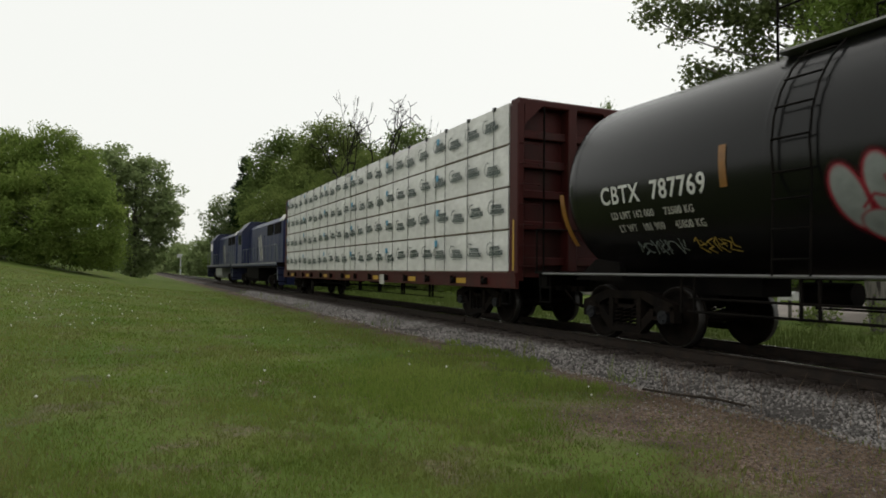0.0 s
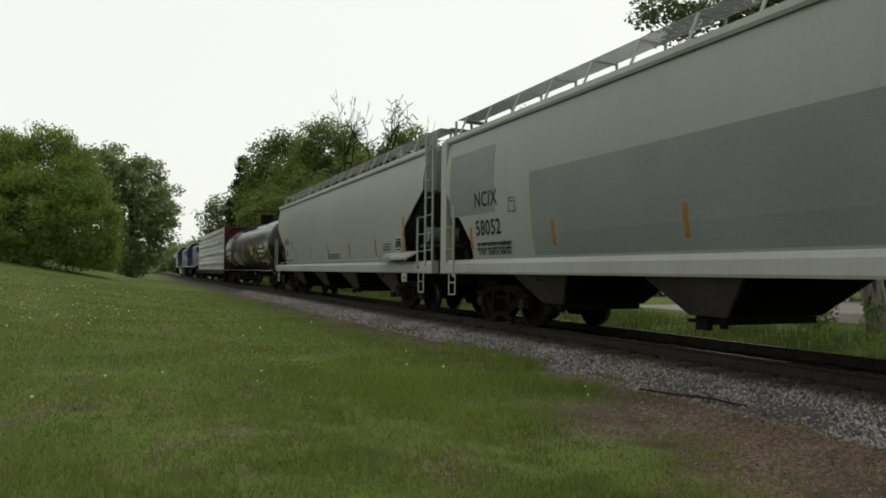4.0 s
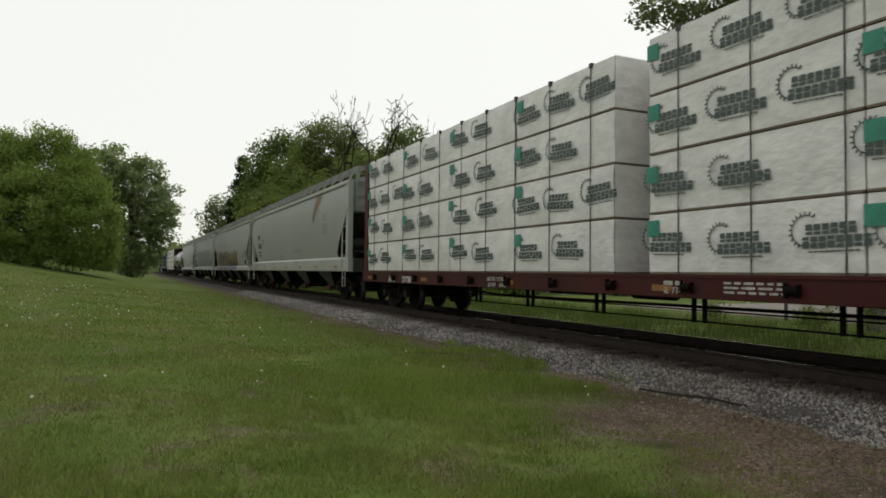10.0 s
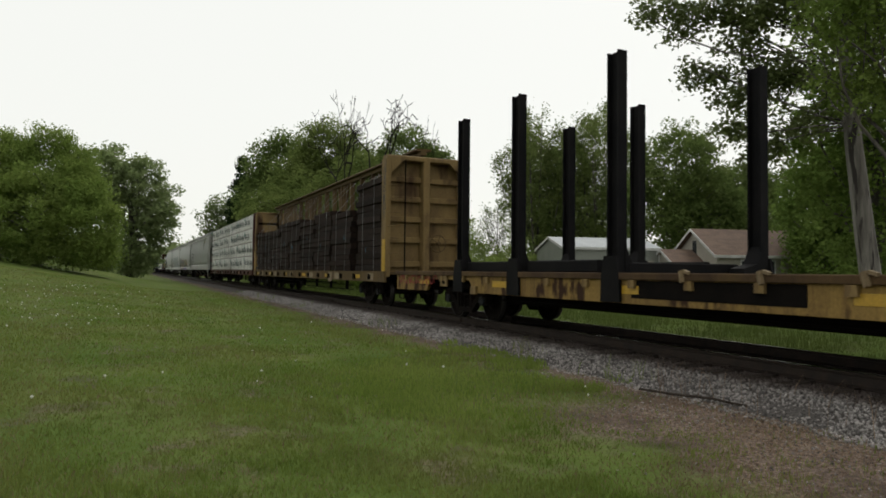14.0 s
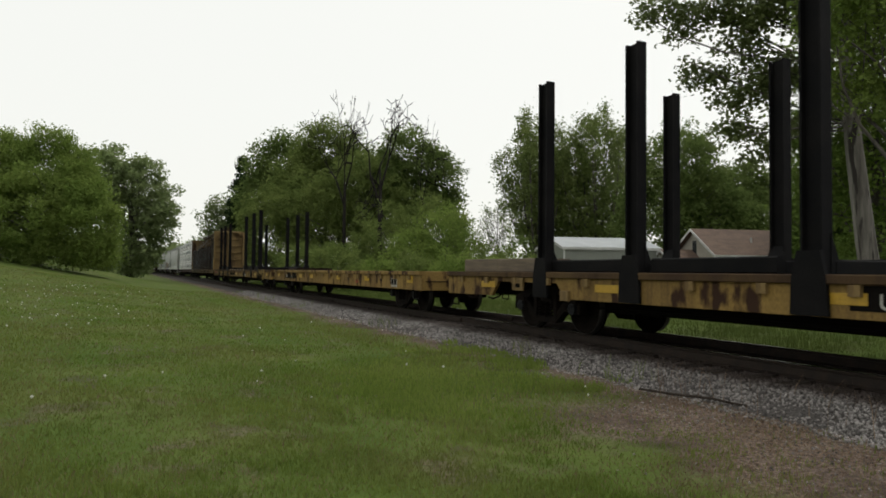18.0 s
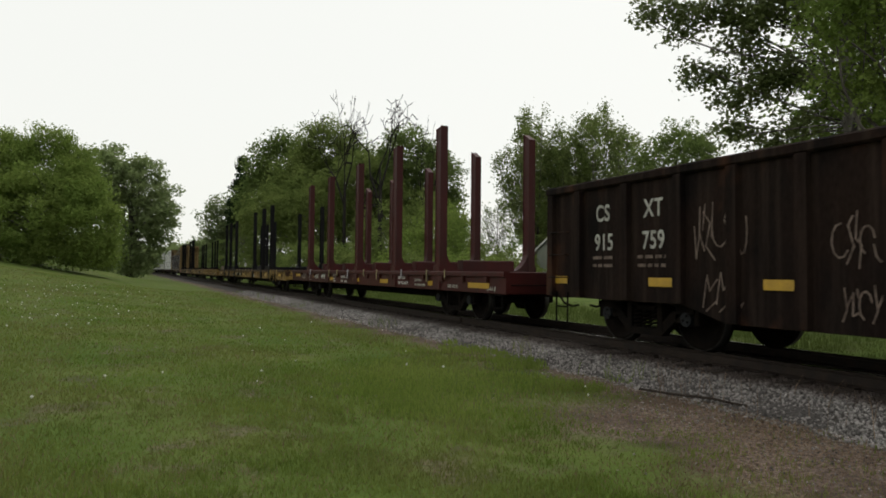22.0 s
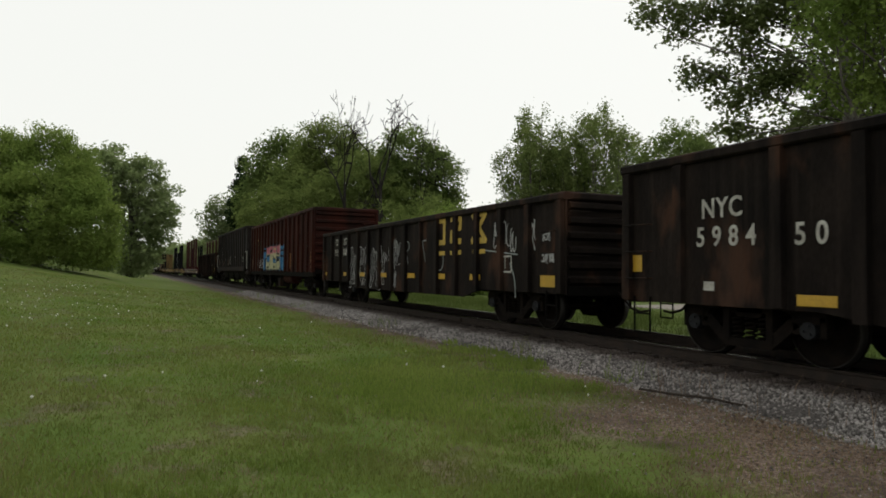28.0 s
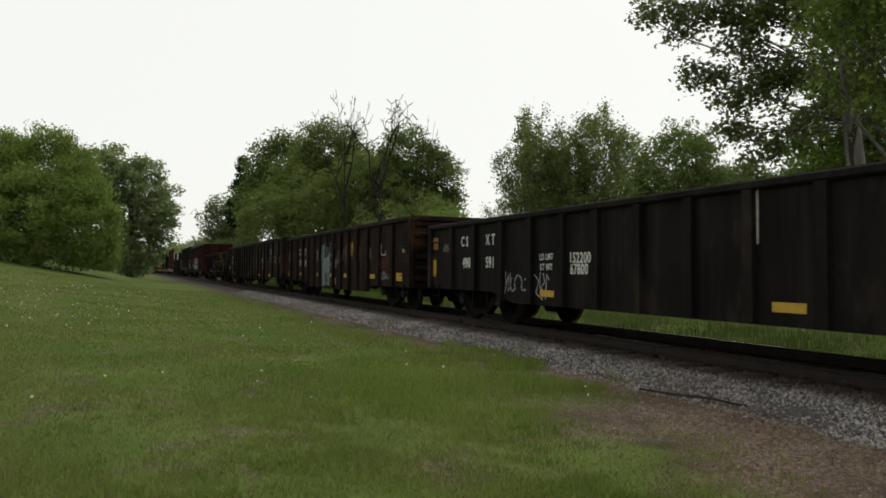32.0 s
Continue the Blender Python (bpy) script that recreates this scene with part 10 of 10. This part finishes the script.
def red_gondola():
    """Tall oxide-red gondola with a big painted piece."""
    length = 15.9
    m = M_RED_GON
    c = gondola("tall oxide-red gondola with pink and cream mural", -280.62, length, 1.75, m, 3.82, 1.02, 1.02, 18, 0.16, 1.44, 8)
    for sx in (-1, 1):
        part("side_sill", Solid().box(min(sx * 1.3, sx * 1.42), max(sx * 1.3, sx * 1.42), -7.95, 7.95, 0.84, 1.08, 0.015), M_BLACK, c)
    X = -1.386
    plate(c, "repainted_panel", 6.95, 4.3, 1.1, 2.9, M_GON, X, 0.003, "dark repainted number panel")
    for body, y, z in (("CS", 6.39, 2.56), ("XT", 5.47, 2.56), ("99", 6.39, 1.96), ("92", 5.47, 1.96), ("70", 4.55, 1.98)):
        words(c, body, y, z, 0.54, M_LETTER_GOLD, X - 0.004, 0.68, centre=True)
    for y in (7.18, 4.17):
        plate(c, "reflector", y, y - 0.09, 1.25, 1.95, M_ORANGE, X - 0.004, 0.004)
    bars(c, 6.3, 1.75, 1.7, 3, M_LETTER_FAINT, X - 0.004, 0.035, 0.14, 2)
    s = Solid()
    ribbon(s, [(3.77, 2.42), (3.51, 2.42), (3.51, 2.18), (3.77, 2.18), (3.77, 2.42)], 0.02, X - 0.002)
    part("class_plate", s, M_LETTER_GOLD, c)
    scrawl(c, 7.5, 1.25, 0.6, 0.6, M_SPRAY_WHITE, 120, X - 0.004, 3, 0.035)
    scrawl(c, 4.85, 1.22, 1.35, 0.52, M_SPRAY_WHITE, 121, X - 0.062, 6, 0.04)

    def skin(a, z):
        """The painted side with its posts."""
        y = 3.64 - a
        pitch = (length - 0.24) / 17
        off = abs((y + length / 2 - 0.12 + pitch / 2) % pitch - pitch / 2)
        return (-1.479 if off < 0.093 else -1.387), y, z

    sp = Spray(5.5, 1.09, 2.8, skin, 0.018)
    blue, cream = (0.042, 0.17, 0.33), sp.fade([(1.1, (0.40, 0.40, 0.24)), (2.0, (0.45, 0.43, 0.25)), (2.05, (0.43, 0.14, 0.17)), (2.7, (0.40, 0.12, 0.15))])
    for q in ([(0, 1.1), (0.02, 2.0), (0.3, 2.1), (0.7, 2.2), (0.7, 1.1)], [(2.5, 1.1), (2.6, 2.5), (2.85, 2.55), (3.0, 1.1)], [(3.4, 1.2), (3.48, 2.4), (4.0, 2.35), (4.0, 1.2)], [(4.5, 1.1), (4.75, 2.45), (5.1, 2.4), (5.35, 2.1), (5.4, 1.1)]):
        sp.lay(sp.poly(q), blue, 0.04)
    for a, q, b in ((0.05, 2.12, 0.06), (0.3, 2.18, 0.09), (0.5, 2.32, 0.05), (2.7, 2.55, 0.1), (3.95, 2.55, 0.09), (5.35, 2.3, 0.14)):
        sp.lay(sp.blob(a, q, b, b), blue, 0.05)
    for a, q, b in ((0.12, 1.3, 0.05), (0.2, 1.7, 0.04), (5.1, 2.1, 0.06), (5.2, 1.4, 0.07)):
        sp.lay(sp.blob(a, q, b, b), (0.12, 0.32, 0.48), 0.05)
    shapes = [([(0.57, 1.13), (0.56, 1.75), (0.72, 2.16), (1.0, 2.36), (1.72, 2.43), (1.72, 1.13)], [([(1.1, 1.92), (1.7, 2.0), (1.7, 1.58), (1.12, 1.56)], [(1.28, 1.82), (1.69, 1.92), (1.69, 1.6), (1.3, 1.6)])]),
              ([(1.79, 1.13), (1.79, 2.42), (2.4, 2.45), (2.62, 2.32), (2.68, 2.05), (2.55, 1.72), (2.86, 1.13)], [([(1.82, 2.08), (2.2, 2.05), (2.28, 1.9), (2.2, 1.8), (1.82, 1.78)], [(2.08, 1.98), (2.2, 2.0), (2.24, 1.9), (2.18, 1.83), (2.08, 1.83)]), ([(1.8, 1.6), (2.42, 1.13), (1.8, 1.13)], [(1.98, 1.4), (2.36, 1.14), (1.98, 1.14)])]),
              ([(2.78, 1.13), (2.80, 2.1), (2.92, 2.33), (3.49, 2.5), (3.49, 1.13)], [([(3.02, 1.5), (3.16, 1.98), (3.42, 1.5)], [(3.14, 1.52), (3.22, 1.78), (3.38, 1.52)])]),
              ([(3.52, 1.13), (3.53, 2.0), (3.8, 2.28), (4.3, 2.48), (4.64, 2.52), (4.64, 2.05), (4.4, 1.8), (4.66, 1.7), (4.9, 1.45), (4.98, 1.13)], [([(4.05, 1.86), (4.6, 1.82), (4.35, 1.7), (4.02, 1.45)], [(4.2, 1.82), (4.5, 1.8), (4.35, 1.75), (4.2, 1.74)]), ([(4.25, 1.13), (4.27, 1.25), (4.36, 1.31), (4.46, 1.25), (4.5, 1.13)], [(4.33, 1.14), (4.36, 1.22), (4.44, 1.14)])])]
    sp.lay(sp.poly([(4.62, 2.64), (4.86, 2.62), (4.86, 2.2), (4.62, 2.15)]), INK, 0.08)
    sp.lay(sp.poly([(4.3, 2.05), (4.6, 2.1), (4.66, 1.75), (5.0, 1.55), (5.12, 1.12), (4.9, 1.12), (4.6, 1.7), (4.3, 1.85)]), INK, 0.04)
    sp.lay(sp.poly([(2.62, 2.4), (2.76, 2.3), (2.72, 1.75), (2.6, 1.7)]), INK, 0.04)
    for outer, holes in shapes:
        d = sp.poly(outer)
        sp.lay(d - 0.055, INK, 0.02)
        sp.lay(d + 0.03, cream, 0.02)
        for dark, light in holes:
            sp.lay(sp.poly(dark), INK, 0.03)
            sp.lay(sp.poly(light), blue, 0.03)
    for pts in ([(0.57, 1.78), (0.85, 1.75), (1.05, 1.55)], [(1.7, 1.5), (1.5, 1.35), (1.3, 1.13)], [(2.3, 2.05), (2.4, 2.25), (2.6, 2.32)], [(2.6, 1.62), (2.75, 1.6), (2.8, 1.35), (2.75, 1.15)], [(3.16, 1.42), (3.26, 1.3), (3.18, 1.2), (3.24, 1.1)], [(3.95, 2.3), (4.15, 2.0), (4.35, 1.9)], [(4.42, 1.7), (4.34, 1.45), (4.36, 1.3)], [(5.0, 2.2), (5.06, 2.05), (5.16, 2.2), (5.2, 2.05), (5.3, 2.25), (5.4, 2.2)], [(5.05, 1.95), (5.12, 1.82), (5.2, 1.95), (5.3, 1.8), (5.36, 1.95)]):
        sp.lay(sp.line(pts, 0.065), INK, 0.02)
    for a, q in ((1.0, 2.05), (0.9, 2.12), (3.3, 2.25), (4.5, 2.3), (4.44, 2.36)):
        sp.lay(sp.blob(a, q, 0.045, 0.05), (0.5, 0.46, 0.2), 0.04)
    sp.put(c, "painted_letters", "pink and cream painted letters on sky blue")
    scrawl(c, -4.6, 2.2, 0.8, 0.6, M_GON_RUST, 123, X - 0.002, 6, 0.03)
    for y in (7.6, 3.3, -0.9, -3.3, -7.4):
        plate(c, "reflector", y, y - 0.13, 1.2, 1.95, M_ORANGE, X - 0.006, 0.004)
    part("air_reservoir", Solid().cyl((-0.95, -1.0, 0.72), (-0.95, -2.9, 0.72), 0.26, 16), M_RED_GON, c)
    part("brake_valve", Solid().box(-1.1, -0.6, -0.6, -0.1, 0.5, 0.85, 0.02), M_TRUCK, c)
    part("brake_rod", Solid().pipe([(-0.9, -5.2, 0.62), (-0.9, 3.4, 0.6)], 0.025), M_BLACK, c)
    part("gear_box", Solid().box(-1.15, -0.7, 0.1, 0.78, 0.26, 0.7, 0.02).box(-1.05, -0.8, 0.3, 0.55, 0.7, 0.86), M_GON, c, "rusty box hanging under the sill")
    for y in (3.0, 2.2, 1.5):
        part("hanger", Solid().box(-1.1, -1.04, y - 0.03, y + 0.03, 0.5, 0.86), M_BLACK, c)


# ---------------------------------------------------------------- locomotives
def locomotive(front):
    length = 18.2
    c = car("locomotive", "dark blue diesel road-switcher locomotive with white handrails", "locomotive", front, length, 3.6, "locomotives at the head of the train")
    h = length / 2
    m = M_BLUE
    part("frame", Solid().box(-1.5, 1.5, -h, h, 1.25, 1.55, 0.03), M_BLACK, c)
    part("walkway_edge", Solid().box(-1.53, -1.5, -h, h, 1.38, 1.56).box(1.5, 1.53, -h, h, 1.38, 1.56), m, c)
    part("fuel_tank", Solid().prism([(-1.35, 0.62), (-1.2, 0.42), (1.2, 0.42), (1.35, 0.62), (1.35, 1.25), (-1.35, 1.25)], "y", -2.4, 2.4), M_HOPPER if front > 60 else M_BLACK, c)
    part("long_hood", Solid().prism([(-0.95, 1.55), (0.95, 1.55), (0.95, 3.9), (0.75, 4.15), (-0.75, 4.15), (-0.95, 3.9)], "y", -h + 1.3, h - 5.2), m, c, "long blue engine hood")
    part("short_hood", Solid().prism([(-0.95, 1.55), (0.95, 1.55), (0.95, 2.7), (0.7, 2.95), (-0.7, 2.95), (-0.95, 2.7)], "y", h - 3.1, h - 1.0), m, c)
    cab = part("cab", Solid().prism([(-1.5, 1.55), (1.5, 1.55), (1.5, 3.8), (0.9, 4.5), (-0.9, 4.5), (-1.5, 3.8)], "y", h - 5.2, h - 3.1), m, c)
    part("cab_roof", Solid().prism([(-1.55, 3.78), (-0.92, 4.53), (0.92, 4.53), (1.55, 3.78), (1.5, 3.75), (0.9, 4.46), (-0.9, 4.46), (-1.5, 3.75)], "y", h - 5.35, h - 2.95), m, cab)
    for sx in (-1, 1):
        part("side_window", Solid().box(sx * 1.515 - 0.01, sx * 1.515 + 0.01, h - 4.9, h - 3.4, 2.9, 3.6), M_GLASS, cab)
        for k in range(8):
            part("hood_door", Solid().box(min(sx * 0.955, sx * 0.97), max(sx * 0.955, sx * 0.97), -h + 2.1 + k * 1.25, -h + 3.2 + k * 1.25, 1.75, 3.3), m, c)
        for k in range(2):
            part("radiator_grille", Solid().box(min(sx * 0.96, sx * 0.985), max(sx * 0.96, sx * 0.985), -h + 1.8 + k * 2.3, -h + 3.7 + k * 2.3, 3.2, 3.85), M_BLACK, c)
        rail = Solid()
        for k in range(9):
            y = -h + 0.8 + k * (length - 6.6) / 8
            rail.pipe([(sx * 1.48, y, 1.5), (sx * 1.48, y, 2.5)], 0.012)
        rail.pipe([(sx * 1.48, -h + 0.9, 2.5), (sx * 1.48, h - 5.4, 2.5)], 0.014)
        for sy in (-1, 1):
            rail.pipe([(sx * 1.48, sy * (h - 0.9), 2.55), (sx * 1.48, sy * (h - 0.35), 2.5), (sx * 1.45, sy * (h - 0.15), 1.3), (sx * 1.45, sy * (h - 0.05), 0.6)], 0.024)
        part("hand_rail", rail, M_PATCH, c, "pale hand rail")
        part("logo_stripe", Solid().bar((sx * 0.985, -1.6, 1.75), (sx * 0.985, -0.7, 3.3), 0.012, 0.4).bar((sx * 0.985, -0.9, 1.75), (sx * 0.985, 0.0, 3.3), 0.012, 0.25), M_LETTER_OLD, c, "white diagonal stripes")
        part("sill_stripe", Solid().box(min(sx * 1.531, sx * 1.536), max(sx * 1.531, sx * 1.536), -h, h, 1.5, 1.54), M_LETTER_OLD, c, "thin white sill stripe")
    part("end_visor", Solid().prism([(-0.95, 3.88), (-0.74, 4.17), (0.74, 4.17), (0.95, 3.88), (0.95, 3.98), (0.76, 4.25), (-0.76, 4.25), (-0.95, 3.98)], "y", -h + 1.2, -h + 2.3), M_LETTER, c, "pale sloping roof edge")
    part("number_board", Solid().box(-0.7, -0.1, -h + 1.28, -h + 1.3, 3.4, 3.62), M_LETTER, c)
    fans = Solid()
    for y in (-h + 2.6, -h + 4.3, -h + 6.0):
        fans.cyl((0, y, 4.12), (0, y, 4.3), 0.62, 18)
    part("roof_fan", fans, M_BLACK, c)
    part("exhaust_stack", Solid().box(-0.3, 0.3, 0.2, 1.0, 4.12, 4.32), M_BLACK, c)
    for sy in (-1, 1):
        st = Solid()
        for k in range(3):
            for sx in (-1, 1):
                st.box(min(sx * 1.05, sx * 1.48), max(sx * 1.05, sx * 1.48), min(sy * (h - 0.1), sy * (h + 0.1)), max(sy * (h - 0.1), sy * (h + 0.1)), 0.5 + 0.35 * k, 0.54 + 0.35 * k)
        part("steps", st, M_BLACK, c)
        part("pilot", Solid().prism([(-1.5, 1.3), (1.5, 1.3), (1.4, 0.35), (-1.4, 0.35)], "y", min(sy * h, sy * (h + 0.05)), max(sy * h, sy * (h + 0.05))), m, c)
    return c


locomotive(73.4)
locomotive(54.6)
lumber_cars()
tank_car()
covered_hoppers()
timber_car()
stake_flats()
open_cars()

# lettering becomes meshes
graph = bpy.context.evaluated_depsgraph_get()
for ob, wrap in WORDS:
    me = bpy.data.meshes.new_from_object(ob.evaluated_get(graph))
    me.name = "lettering"
    holder = new("lettering", me)
    holder.parent, holder.matrix_basis = ob.parent, ob.matrix_basis.copy()
    if wrap:
        me.transform(ob.matrix_basis)
        holder.matrix_basis = Matrix()
        for v in me.vertices:
            v.co = wrap(v.co)
    bpy.data.objects.remove(ob)

# ---------------------------------------------------------------- motion
SPEED = 11.6


def motions():
    """The train rolls off along +y; the wheels turn while their car is near."""
    for c, mid in CARS:
        walk(c, [(t, pose(TX, mid + SPEED * t, 0)) for t in (0, 8, 16, 24, 32)])
    for w, mid, along in WHEELSETS:
        # frames during which this axle is between the rear of the view and 45 m ahead
        a = max(0, int((-4 - mid - along) / SPEED * FPS))
        b = min(32 * FPS, int((45 - mid - along) / SPEED * FPS))
        rows = [(0.0, pose(0, along, RADIUS))] if a > 0 else []
        for k in range(max(a, 0), b + 1):
            rows.append((k / FPS, pose(0, along, RADIUS, -math.degrees(SPEED * (k - a) / FPS / RADIUS))))
        if not rows:
            rows = [(0.0, pose(0, along, RADIUS))]
        if rows[-1][0] < 32.0:
            rows.append((32.0, rows[-1][1]))
        walk(w, rows)


motions()
